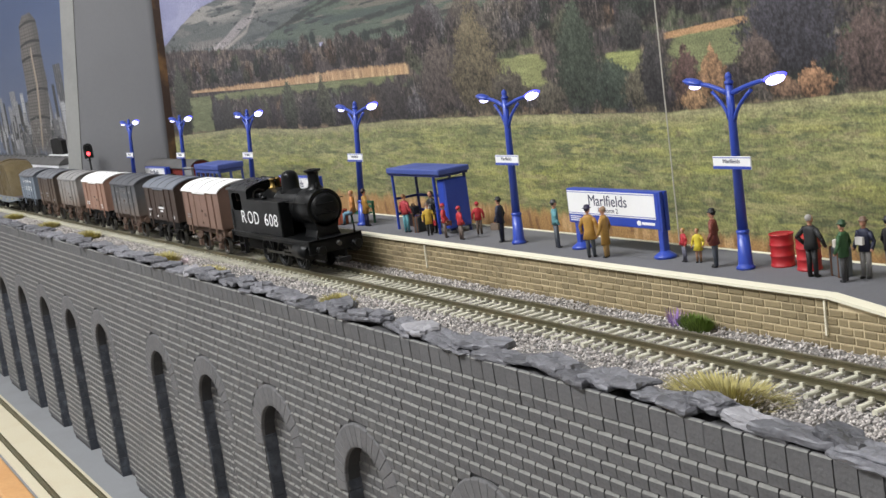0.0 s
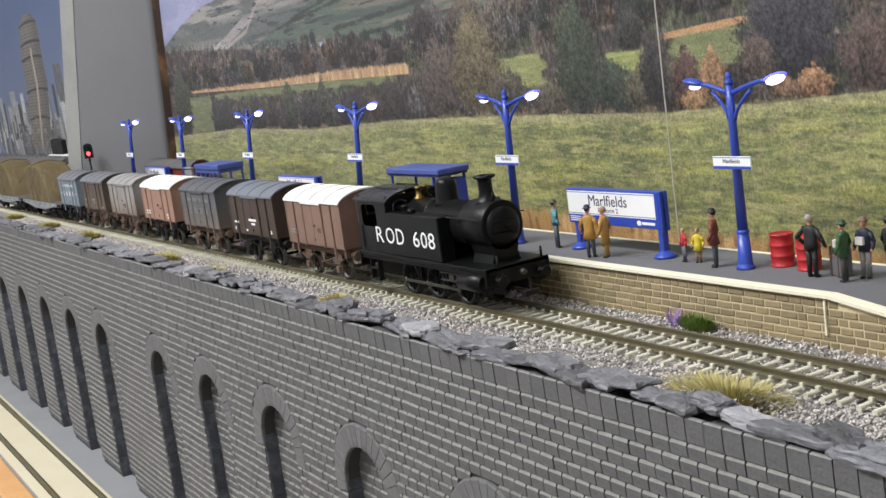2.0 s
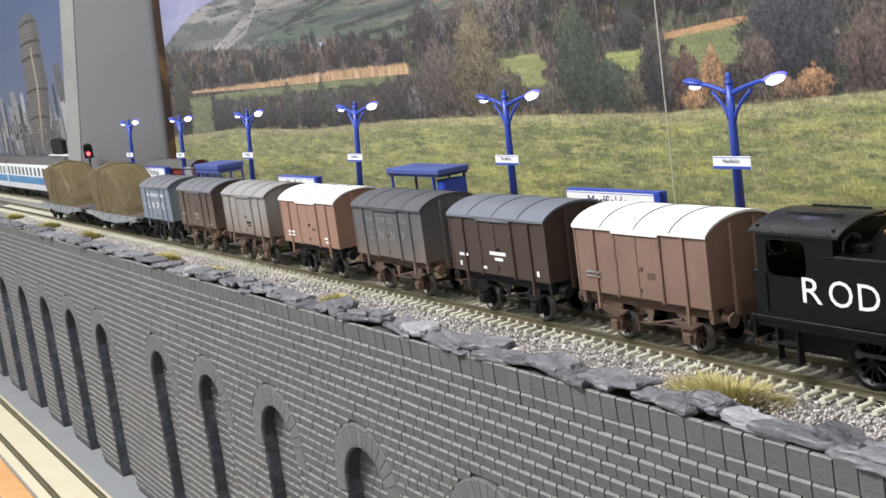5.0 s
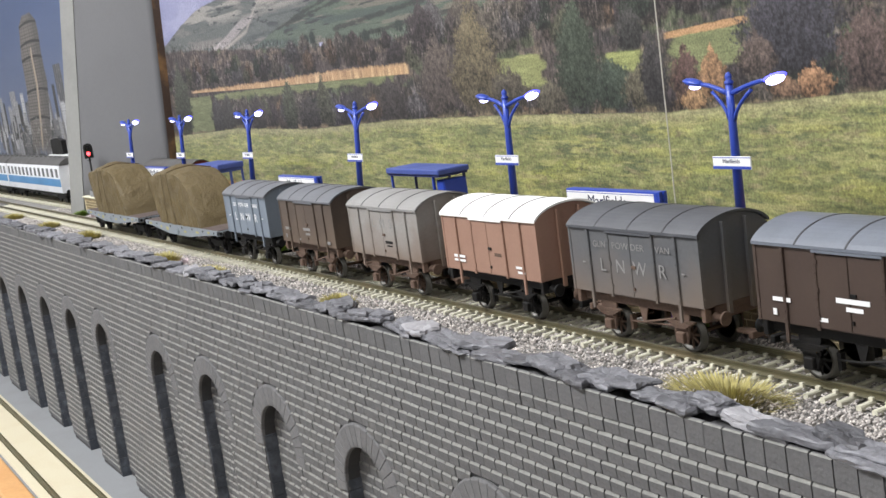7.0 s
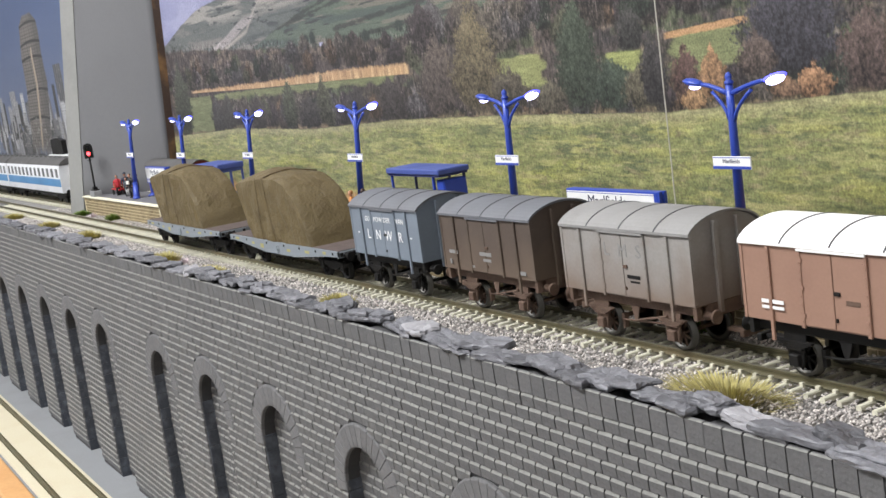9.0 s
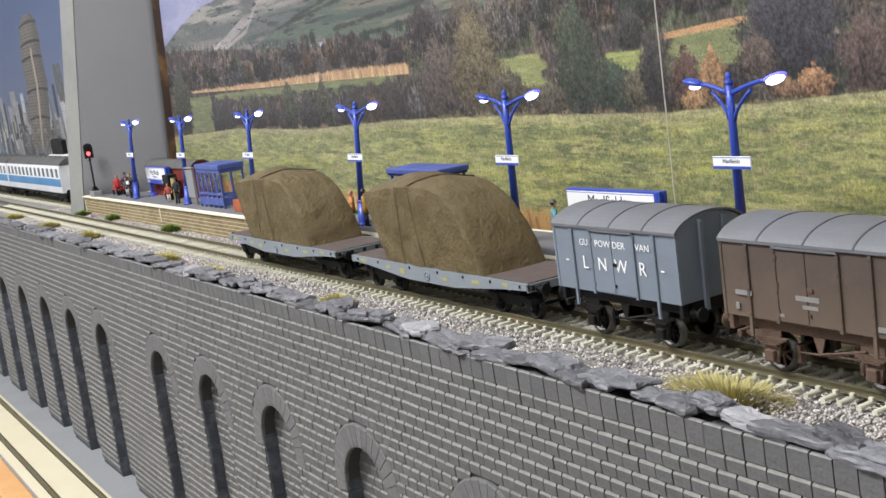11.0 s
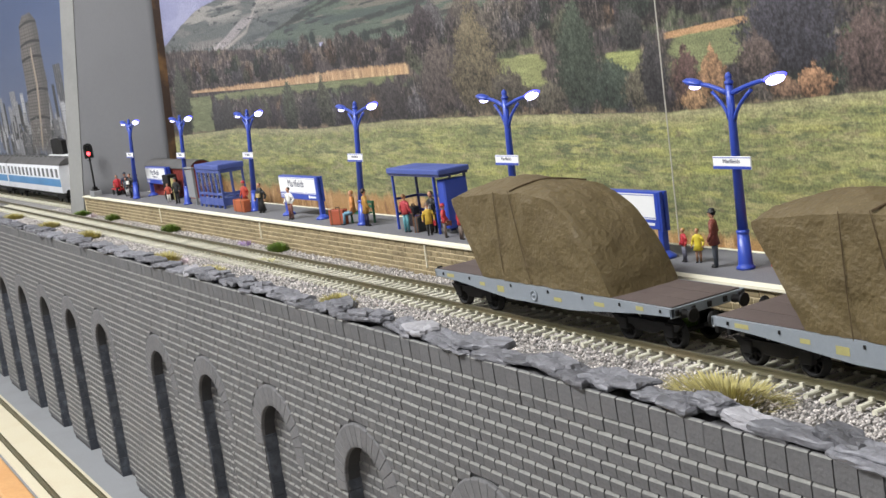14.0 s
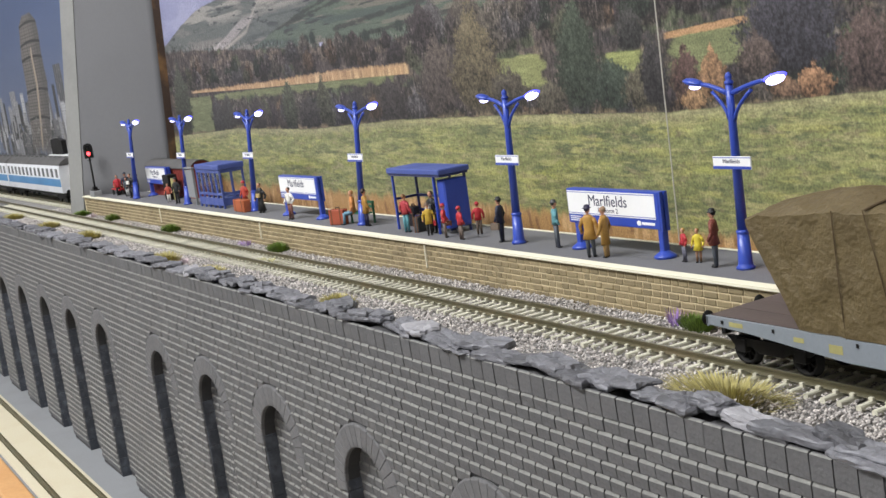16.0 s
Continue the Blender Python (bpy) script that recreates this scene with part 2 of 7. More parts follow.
def tube(bm, p, q, r0, r1=None, n=12, caps=True, mi=0):
    p, q = Vector(p), Vector(q)
    r1 = r0 if r1 is None else r1
    turn = (q - p).to_track_quat("Z", "Y").to_matrix()
    rings = []
    for c, r in ((p, r0), (q, r1)):
        rings.append([bm.verts.new(c + turn @ Vector((r * math.cos(a), r * math.sin(a), 0))) for a in (2 * math.pi * i / n for i in range(n))])
    for i in range(n):
        f = bm.faces.new((rings[0][i], rings[0][(i + 1) % n], rings[1][(i + 1) % n], rings[1][i]))
        f.smooth, f.material_index = n > 6, mi
    if caps:
        bm.faces.new(rings[0][::-1]).material_index = mi
        bm.faces.new(rings[1]).material_index = mi


def lathe(bm, profile, x=0, y=0, z=0, axis="z", n=20, mi=0):
    """Turns (radius, height) pairs round an axis through (x, y, z)."""
    rings = []
    for r, h in profile:
        ring = []
        for i in range(n):
            a = 2 * math.pi * i / n
            c, s = max(r, 0.01) * math.cos(a), max(r, 0.01) * math.sin(a)
            ring.append(bm.verts.new({"z": (x + c, y + s, z + h), "x": (x + h, y + c, z + s), "y": (x + s, y + h, z + c)}[axis]))
        rings.append(ring)
    for a, b in zip(rings, rings[1:]):
        for i in range(n):
            f = bm.faces.new((a[i], a[(i + 1) % n], b[(i + 1) % n], b[i]))
            f.smooth, f.material_index = True, mi
    bm.faces.new(rings[0][::-1]).material_index = mi
    bm.faces.new(rings[-1]).material_index = mi


def prism(bm, outline, a0, a1, axis="y", mi=0):
    """An outline of (u, v) pushed along an axis: y takes (x, z), x takes (y, z), z takes (x, y)."""
    def at(u, v, a):
        return {"y": (u, a, v), "x": (a, u, v), "z": (u, v, a)}[axis]
    lo = [bm.verts.new(at(u, v, a0)) for u, v in outline]
    hi = [bm.verts.new(at(u, v, a1)) for u, v in outline]
    k = len(outline)
    for i in range(k):
        bm.faces.new((lo[i], lo[(i + 1) % k], hi[(i + 1) % k], hi[i])).material_index = mi
    bm.faces.new(lo[::-1]).material_index = mi
    bm.faces.new(hi).material_index = mi


def ball(bm, c, rx, ry, rz, mi=0, n=10, m=7):
    top, bot = bm.verts.new((c[0], c[1], c[2] + rz)), bm.verts.new((c[0], c[1], c[2] - rz))
    rings = []
    for j in range(1, m):
        b = math.pi * j / m
        rings.append([bm.verts.new((c[0] + rx * math.sin(b) * math.cos(2 * math.pi * i / n), c[1] + ry * math.sin(b) * math.sin(2 * math.pi * i / n), c[2] + rz * math.cos(b))) for i in range(n)])
    fs = []
    for i in range(n):
        k = (i + 1) % n
        fs.append(bm.faces.new((top, rings[0][i], rings[0][k])))
        fs.append(bm.faces.new((bot, rings[-1][k], rings[-1][i])))
        for a, b in zip(rings, rings[1:]):
            fs.append(bm.faces.new((a[i], b[i], b[k], a[k])))
    for f in fs:
        f.smooth, f.material_index = True, mi


def mesh_of(name, bm, material):
    bmesh.ops.recalc_face_normals(bm, faces=bm.faces[:])
    for v in bm.verts:
        v.co *= MM
    me = bpy.data.meshes.new(name)
    bm.to_mesh(me)
    bm.free()
    for m in material if isinstance(material, (list, tuple)) else (material,):
        me.materials.append(m)
    return me


def part(name, bm, material, parent=None, label="", at=(0, 0, 0), turn=(0, 0, 0)):
    ob = new(name, mesh_of(name, bm, material))
    ob.matrix_basis = spot(*at, *turn)
    if parent:
        ob.parent = parent
    if label:
        tagged(ob, label)
    return ob


def again(ob, at, turn=(0, 0, 0), parent=None):
    """Another part on the same mesh."""
    o = ob.copy()
    scene.collection.objects.link(o)
    o.parent = parent or ob.parent
    o.matrix_basis = spot(*at, *turn)
    return o


def spot(x, y, z, rx=0, ry=0, rz=0):
    return pose(x * MM, y * MM, z * MM, rx, ry, rz)


def thing(name, label, category, group="", at=(0, 0, 0), turn=(0, 0, 0), kind=""):
    ob = new(name)
    ob.empty_display_size = 0.01
    ob.matrix_basis = spot(*at, *turn)
    return tagged(ob, label, category, group, kind)


def words(text, size, material, parent, at, turn=(90, 0, 0), name="lettering", width=None):
    """Flat letters of the built-in font, standing 0.1 mm proud of what they are painted on."""
    cu = bpy.data.curves.new("letters", "FONT")
    cu.body, cu.size, cu.extrude, cu.align_x = text, size * MM, 0.00004, "CENTER"
    cu.resolution_u = 3
    tmp = new("letters", cu)
    me = bpy.data.meshes.new_from_object(tmp.evaluated_get(bpy.context.evaluated_depsgraph_get()))
    bpy.data.objects.remove(tmp)
    xs = [v.co.x for v in me.vertices]
    if width and xs:
        k = width * MM / (max(xs) - min(xs))
        for v in me.vertices:
            v.co.x *= k
    me.materials.clear()
    me.materials.append(material)
    ob = new(name, me)
    ob.parent = parent
    ob.matrix_basis = spot(*at, *turn)
    return ob


def grid_noise(x, y, seed, octaves=4):
    """Smooth value noise in -1..1 over arrays of coordinates."""
    total, amp, norm = np.zeros_like(x), 1.0, 0.0
    for k in range(octaves):
        xi, yi = np.floor(x).astype(np.int64), np.floor(y).astype(np.int64)
        fx, fy = x - xi, y - yi
        fx, fy = fx * fx * (3 - 2 * fx), fy * fy * (3 - 2 * fy)

        def h(a, b):
            n = (a * 374761393 + b * 668265263 + (seed + k) * 974711) & 0x7FFFFFFF
            n = ((n ^ (n >> 13)) * 1274126177) & 0x7FFFFFFF
            return ((n ^ (n >> 16)) & 0xFFFF) / 32767.5 - 1
        v = (h(xi, yi) * (1 - fx) + h(xi + 1, yi) * fx) * (1 - fy) + (h(xi, yi + 1) * (1 - fx) + h(xi + 1, yi + 1) * fx) * fy
        total, norm = total + amp * v, norm + amp
        x, y, amp = x * 2.03 + 11.7, y * 2.03 + 5.3, amp * 0.55
    return total / norm


def raw_mesh(name, verts, faces, material, smooth=False):
    me = bpy.data.meshes.new(name)
    me.from_pydata(verts, [], faces)
    me.materials.append(material)
    if smooth:
        me.shade_smooth()
    return me


# ---- the room ----
def room():
    def slab(name, x0, x1, y0, y1, z0, z1, m):
        bm = bmesh.new()
        box(bm, x0, x1, y0, y1, z0, z1)
        return tagged(part(name, bm, m), kind="structure")
    slab("floor", -2500, 1900, -2600, 300, -1100, -1000, M["carpet"])
    slab("ceiling", -2500, 1900, -2600, 300, 1400, 1480, M["ceiling"])
    slab("wall_north", -2500, 1900, 150, 300, -1000, 1400, M["plaster"])
    slab("wall_south", -2500, 1900, -2600, -2480, -1000, 1400, M["plaster"])
    slab("wall_west", -2500, -2380, -2480, 150, -1000, 1400, M["plaster"])
    slab("wall_east", 1780, 1900, -2480, 150, -1000, 1400, M["plaster"])
    for x, y in ((-750, -950), (750, -1550)):
        lamp = thing("ceiling_lamp", "long white ceiling lamp fixed flat to the ceiling", "lamp", "ceiling lamps", (x, y, 1400))
        bm = bmesh.new()
        box(bm, -720, 720, -190, 190, -25, -1, 4)
        part("housing", bm, M["white"], lamp)
        bm = bmesh.new()
        box(bm, -700, 700, -175, 175, -31, -26, 2)
        part("diffuser", bm, M["panel_glow"], lamp, "softly glowing diffuser")


room()


def print_sheet(name, material, x0, x1, z0, z1, nx, nz, y, paint, ease=(), bow=0.0):
    """A thin upright sheet of printed card; paint(x, z) gives its inks."""
    u = np.linspace(0, 1, nx)
    xs = np.interp(u, np.linspace(0, 1, len(ease)), ease) if ease else x1 - (x1 - x0) * u
    zs = np.interp(np.linspace(0, 1, nz), (0, 0.96, 1), (z0, z0 + (z1 - z0) * 0.75, z1))
    X, Z = np.meshgrid(xs, zs)
    Y = y + bow * np.sin((X - x0) / 160.0) * (Z - z0) / (z1 - z0)
    front = np.stack([X, Y, Z], -1).reshape(-1, 3) * MM
    i = np.arange(nx * nz).reshape(nz, nx)
    quads = np.stack([i[:-1, :-1], i[:-1, 1:], i[1:, 1:], i[1:, :-1]], -1).reshape(-1, 4)
    k = len(front)
    rim = np.array([[x1, y + 3, z0], [x0, y + 3, z0], [x0, y + 3, z1], [x1, y + 3, z1]]) * MM
    corners = [i[0, 0], i[0, -1], i[-1, -1], i[-1, 0]]
    faces = quads.tolist() + [[k + 3, k + 2, k + 1, k]] + [[corners[a], k + a, k + (a + 1) % 4, corners[(a + 1) % 4]] for a in range(4)]
    me = raw_mesh(name, np.concatenate([front, rim]).tolist(), faces, material)
    ink = np.ones((k + 4, 4), np.float32)
    ink[:k, :3] = np.clip(paint(X, Z), 0.005, 0.95).reshape(-1, 3)
    at = me.color_attributes.new("ink", "FLOAT_COLOR", "POINT")
    at.data.foreach_set("color", ink.ravel())
    return new(name, me)


def smooth(a, b, v):
    t = np.clip((v - a) / (b - a), 0, 1)
    return t * t * (3 - 2 * t)


def paint_landscape(X, Z):
    """Autumn valley: pale sky, hills, belts of bare trees, reeds, a meadow and long dry grass."""
    C = np.zeros(X.shape + (3,))

    def lay(colour, mask):
        C[...] = C * (1 - mask[..., None]) + np.asarray(colour) * mask[..., None]

    def n(sx, sz, seed, octaves=4):
        return grid_noise(X / sx + seed * 3.1, Z / sz + seed * 1.7, seed, octaves)

    def ridge(xs, zs, rough=0.0, scale=12.0, seed=1):
        return np.interp(X, xs, zs) + rough * n(scale, 1e6, seed, 5)
    lay((0.27, 0.28, 0.31), np.ones_like(X))
    lay((0.33, 0.335, 0.35), smooth(0.0, 0.4, n(70, 20, 2)))
    top = ridge((-1080, -997, -954, -910, -852, -700, 150), (140, 159, 171, 180, 185, 195, 215), 0.8, 20, 3)
    hill = smooth(0, 1, top - Z)
    lay((0.12, 0.13, 0.092), hill)
    lay((0.20, 0.192, 0.132), hill * smooth(-0.05, 0.3, n(55, 9, 5)))
    lay((0.075, 0.085, 0.065), hill * smooth(0.25, 0.45, n(40, 4, 6)) * 0.8)
    lay((0.33, 0.30, 0.20), hill * smooth(3, 0, np.abs(Z - np.interp(X, (-860, -800, -770), (140, 152, 172)))))
    lay((0.36, 0.325, 0.235), hill * smooth(1.0, 0.8, np.abs(X + 840 - (Z - 150) * 4) / 16 + 0.3 * n(20, 6, 51)) * smooth(138, 141, Z) * smooth(166, 160, Z) * 0.8)
    lay((0.30, 0.285, 0.19), hill * smooth(0.1, 0.3, n(70, 7, 52)) * smooth(160, 170, Z))
    lay((0.045, 0.05, 0.042), hill * smooth(0.32, 0.42, n(16, 3.5, 53, 5)) * smooth(148, 156, Z))
    slope = ridge((-830, -787, -620, -480, -300, 150), (128, 140, 172, 190, 200, 210), 1.2, 18, 7)
    right = smooth(0, 2, slope - Z)
    lay((0.08, 0.10, 0.068), right)
    lay((0.11, 0.135, 0.08), right * smooth(0.0, 0.25, n(90, 8, 8)))
    lay((0.17, 0.16, 0.10), right * smooth(0.2, 0.35, n(60, 5, 81)))
    lay((0.05, 0.055, 0.042), right * smooth(0.25, 0.4, n(45, 3.5, 9)))
    for a, b, c, d in ((-800, 143, -560, 165), (-640, 140, -420, 152), (-720, 152, -520, 178), (-600, 133, -480, 137)):
        line = b + (X - a) * (d - b) / (c - a)
        lay((0.04, 0.045, 0.032), right * smooth(2.2, 0.8, np.abs(Z - line) + 1.6 * n(6, 4, 54, 4)) * smooth(a - 2, a + 2, X) * smooth(c + 2, c - 2, X) * 0.85)
    lay((0.20, 0.19, 0.125), right * smooth(0.0, 0.2, n(80, 6, 55)) * smooth(164, 172, Z))
    for k, (cx, cz) in enumerate(((-688, 136), (-676, 137), (-634, 132), (-624, 131), (-592, 131), (-566, 128), (-545, 134), (-520, 138))):
        lay((0.035, 0.045, 0.03), smooth(1, 0.6, np.hypot((X - cx) / 7, (Z - cz) / (5 + k % 3)) + 0.25 * n(4, 3, 20 + k)))
    for cx, cz in ((-662, 130), (-607, 128)):
        lay((0.42, 0.42, 0.42), smooth(1, 0.7, np.maximum(np.abs(X - cx) / 4, np.abs(Z - cz) / 3)))
    # upper belt of bare trees, reaching the top of the sheet towards its near end
    belt = ridge((-1080, -997, -876, -787, -670, -551, -480, -440, -400, -330, -250, -150, 150), (150, 150, 143, 137, 131, 128, 128, 133, 150, 165, 175, 190, 200), 3.0, 9, 11)
    inside = smooth(-0.5, 2.0, belt - Z)
    fuzz = n(6, 9, 12, 5)
    lay((0.085, 0.068, 0.048), inside)
    lay((0.045, 0.04, 0.03), inside * smooth(0.0, 0.35, n(9, 14, 13, 5)))
    lay((0.16, 0.125, 0.075), inside * smooth(0.08, 0.45, n(12, 6, 14, 5)))
    lay((0.075, 0.085, 0.04), inside * smooth(0.15, 0.4, n(20, 10, 15)))
    lay((0.21, 0.20, 0.10), inside * smooth(0.25, 0.5, n(60, 5, 16)) * smooth(122, 135, Z) * smooth(-420, -380, X))
    twig = n(1.6, 4.5, 140, 4)
    lay((0.030, 0.026, 0.022), inside * smooth(0.1, 0.5, twig) * 0.5)
    lay((0.17, 0.14, 0.10), inside * smooth(0.15, 0.55, -twig) * 0.3)
    xs, zs = X[0], Z[:, 0]
    rnd = random.Random(5)

    def tree(cx, base, w, h, c, s):
        """One crown with a ragged edge, paler above, dark below, flecked with leaves and twigs."""
        i0, i1 = np.searchsorted(-xs, (-(cx + 1.5 * w), -(cx - 1.5 * w)))
        j0, j1 = np.searchsorted(zs, (base - 2, base + h * 1.35))
        if i1 - i0 < 3 or j1 - j0 < 3:
            return
        x, z = X[j0:j1, i0:i1], Z[j0:j1, i0:i1]
        v = np.clip((z - base) / h, -0.2, 1.4)
        wide = w * np.interp(v, (0, 0.15, 0.4, 0.75, 1.0, 1.3), (0.55, 0.8, 1.0, 0.8, 0.35, 0.1))
        d = np.hypot((x - cx) / wide, np.maximum(0, (v - 0.5) / 0.56)) + 0.34 * grid_noise(x / 4 + s, z / 3.5, s, 4) + 0.4 * grid_noise(x / 1.1, z / 1.4 + s, s + 3, 3)
        m = smooth(1.08, 0.8, d) * smooth(-0.06, 0.06, v)
        tone = 0.5 + 0.75 * np.clip(v, 0, 1) + 0.55 * grid_noise(x / 3.2, z / 2.6 + s, s + 1, 4) + 0.8 * grid_noise(x / 0.9 + s, z / 1.3, s + 2, 3)
        tone = (0.72 * np.clip(tone, 0.12, 2.4) ** 1.25)[..., None]
        P = C[j0:j1, i0:i1]
        P[...] = P * (1 - m[..., None]) + np.asarray(c) * tone * m[..., None]
    HUES = ((0.105, 0.083, 0.055), (0.08, 0.065, 0.048), (0.05, 0.06, 0.036), (0.10, 0.10, 0.052), (0.145, 0.098, 0.052), (0.115, 0.105, 0.083), (0.062, 0.05, 0.04), (0.135, 0.115, 0.075))
    for k in range(150):
        cx = rnd.uniform(-1040, -120)
        low = np.interp(cx, (-1040, -560, -520, -440, -300, -120), (109, 110, 104, 108, 110, 118)) + rnd.uniform(0, 14) * (1.6 if cx > -440 else 0.9)
        h = rnd.uniform(12, 26) * (1.25 if cx > -520 else 0.7)
        tree(cx, low, h * rnd.uniform(0.45, 0.8), h, tuple(v * (1 if cx > -540 else 0.75) for v in rnd.choice(HUES)), rnd.randrange(1000))
    # lower belt of scrub
    foot = ridge((-1080, -1007, -853, -702, -567, -434, -302, -258, -179, 150), (66, 68, 73, 70, 74, 74, 72, 74, 77, 84), 0.9, 7, 19)
    crest = ridge((-1080, -900, -880, -853, -780, -700, -600, -540, -500, -434, -390, -350, -310, -270, -230, -179, 150), (76, 78, 98, 100, 104, 103, 98, 101, 105, 92, 92, 100, 108, 97, 100, 106, 112), 4.0, 9, 21)
    scrub = smooth(-1, 3, crest - Z + 3 * fuzz) * smooth(0, 1.2, Z - foot)
    lay((0.072, 0.062, 0.04), scrub)
    lay((0.03, 0.03, 0.022), scrub * smooth(0.0, 0.35, n(7, 10, 22, 5)))
    lay((0.15, 0.12, 0.065), scrub * smooth(0.12, 0.42, n(9, 5, 23, 5)))
    lay((0.085, 0.10, 0.045), scrub * smooth(0.12, 0.4, n(14, 9, 24)))
    lay((0.20, 0.15, 0.07), scrub * smooth(6, 1, Z - foot + 3 * n(2, 6, 25)) * 0.75)
    lay((0.022, 0.021, 0.018), scrub * smooth(0.05, 0.45, twig) * 0.4)
    for k in range(130):
        cx = rnd.uniform(-900, -120) if k % 12 else rnd.uniform(-1040, -900)
        f = float(np.interp(cx, (-1007, -853, -702, -567, -434, -302, -258, -179), (68, 73, 70, 74, 74, 72, 74, 77)))
        tall = float(np.interp(cx, (-900, -853, -700, -560, -440, -400, -330, -250, -150), (16, 24, 24, 26, 14, 12, 20, 22, 26)))
        h = tall * rnd.uniform(0.45, 1.05)
        tree(cx, f + rnd.uniform(-0.5, 5), h * rnd.uniform(0.5, 0.85), h, rnd.choice(HUES), rnd.randrange(1000))
    # bare twigs and grass stems scratch the woods at two finer scales
    wood = np.clip(smooth(-2, 4, belt + 6 - Z) * smooth(0, 1.5, Z - foot), 0, 1)
    fine, stem = n(0.9, 2.6, 401, 3), n(2.4, 5.0, 402, 3)
    C *= (1 + wood * (-0.1 + 0.85 * np.clip(fine, -0.7, 1) + 0.6 * np.clip(stem, -0.6, 1)))[..., None]
    lay((0.26, 0.215, 0.155), wood * smooth(0.28, 0.6, fine) * smooth(0.0, 0.35, n(22, 12, 403, 3)) * 0.6)
    lay((0.012, 0.012, 0.010), wood * smooth(0.25, 0.6, -fine - 0.4 * stem) * 0.55)
    # open fields between the belts
    for x0, x1, z0, z1, c in ((-441, -392, 88, 107, (0.215, 0.225, 0.075)), (-345, -314, 91, 103, (0.22, 0.235, 0.07)), (-297, -249, 90, 109, (0.17, 0.185, 0.07)),
                              (-1010, -905, 70, 104, (0.15, 0.165, 0.065)), (-900, -560, 98, 105, (0.165, 0.18, 0.07)), (-205, -150, 118, 128, (0.22, 0.18, 0.07))):
        lump = n(9, 5, 311 + int(x0), 4)
        m = smooth(0, 5, X - x0 + 7 * lump) * smooth(0, 5, x1 - X + 7 * lump) * smooth(0, 3, Z - z0 + 3 * lump) * smooth(0, 1.5, z1 - Z + 1.2 * lump)
        lay(c, m)
        lay(tuple(v * 1.3 for v in c), m * smooth(0, 0.4, n(18, 2, 31)))
        lay(tuple(v * 0.7 for v in c), m * smooth(0.1, 0.5, n(7, 1.2, 34)) * 0.6)
    reed = np.interp(X, (-1080, -938, -800, -641, -542), (106.5, 107, 105, 104, 103))
    high = np.interp(X, (-950, -780, -640, -542), (3.5, 6, 8.5, 8)) + 1.8 * n(2.5, 9, 18)
    bed = smooth(0, 2.5, reed + high - Z) * smooth(0, 0.8, Z - reed) * smooth(-538, -544, X) * smooth(-960, -945, X)
    lay((0.44, 0.28, 0.115), bed)
    lay((0.60, 0.42, 0.18), bed * smooth(0.05, 0.35, n(1.6, 14, 181, 3)))
    lay((0.24, 0.15, 0.07), bed * smooth(0.15, 0.45, n(2.2, 10, 182, 3)) * 0.7)
    reed2 = np.interp(X, (-300, -246), (107.2, 110.5))
    lay((0.42, 0.25, 0.10), smooth(1.9, 1.2, np.abs(Z - reed2) + 0.5 * fuzz) * smooth(-300, -297, X) * smooth(-245, -248, X))
    # single trees and bushes: x, foot, half width, height, colour
    for cx, base, w, h, c in ((-505, 76, 24, 46, (0.115, 0.092, 0.062)), (-463, 78, 27, 57, (0.165, 0.135, 0.065)), (-430, 76, 20, 24, (0.10, 0.085, 0.05)),
                              (-366, 76, 19, 54, (0.062, 0.078, 0.042)), (-340, 75, 19, 24, (0.058, 0.075, 0.042)), (-392, 75, 14, 16, (0.12, 0.105, 0.06)), (-318, 75, 15, 20, (0.13, 0.115, 0.06)),
                              (-309, 76, 10, 34, (0.055, 0.05, 0.038)), (-323, 103, 11, 20, (0.065, 0.062, 0.045)), (-287, 76, 10, 25, (0.12, 0.072, 0.048)), (-270, 78, 9, 21, (0.34, 0.20, 0.085)),
                              (-283, 72, 9, 12, (0.36, 0.22, 0.09)), (-224, 86, 29, 42, (0.066, 0.062, 0.058)), (-243, 86, 12, 18, (0.12, 0.09, 0.06)), (-213, 76, 11, 13, (0.36, 0.205, 0.09)), (-228, 77, 9, 8, (0.26, 0.16, 0.08)),
                              (-186, 78, 15, 30, (0.12, 0.085, 0.058)), (-160, 80, 18, 44, (0.12, 0.08, 0.05)), (-120, 80, 26, 50, (0.12, 0.08, 0.05)),
                              (-985, 70, 26, 62, (0.075, 0.08, 0.045)), (-896, 68, 17, 33, (0.066, 0.062, 0.046)), (-868, 68, 15, 36, (0.07, 0.066, 0.046)), (-735, 72, 15, 36, (0.085, 0.092, 0.048)), (-672, 74, 14, 32, (0.10, 0.10, 0.052)),
                              (-800, 72, 18, 28, (0.075, 0.066, 0.046)), (-700, 72, 20, 24, (0.062, 0.056, 0.04)), (-620, 74, 22, 24, (0.066, 0.058, 0.042)), (-570, 74, 20, 28, (0.072, 0.062, 0.045))):
        tree(cx, base, w, h, c, rnd.randrange(1000))
    # meadow, paler at its far rim, then long dry grass
    field = smooth(0.6, -0.6, Z - foot)
    lay((0.175, 0.19, 0.062), field)
    lay((0.255, 0.262, 0.08), field * smooth(-0.1, 0.5, n(34, 5, 26, 5)))
    lay((0.095, 0.11, 0.045), field * smooth(0.05, 0.45, n(26, 4, 27, 5)) * 0.8)
    lay((0.28, 0.285, 0.06), field * smooth(30, 44, Z) * smooth(52, 44, Z) * smooth(-0.05, 0.4, n(40, 6, 28)) * 0.7)
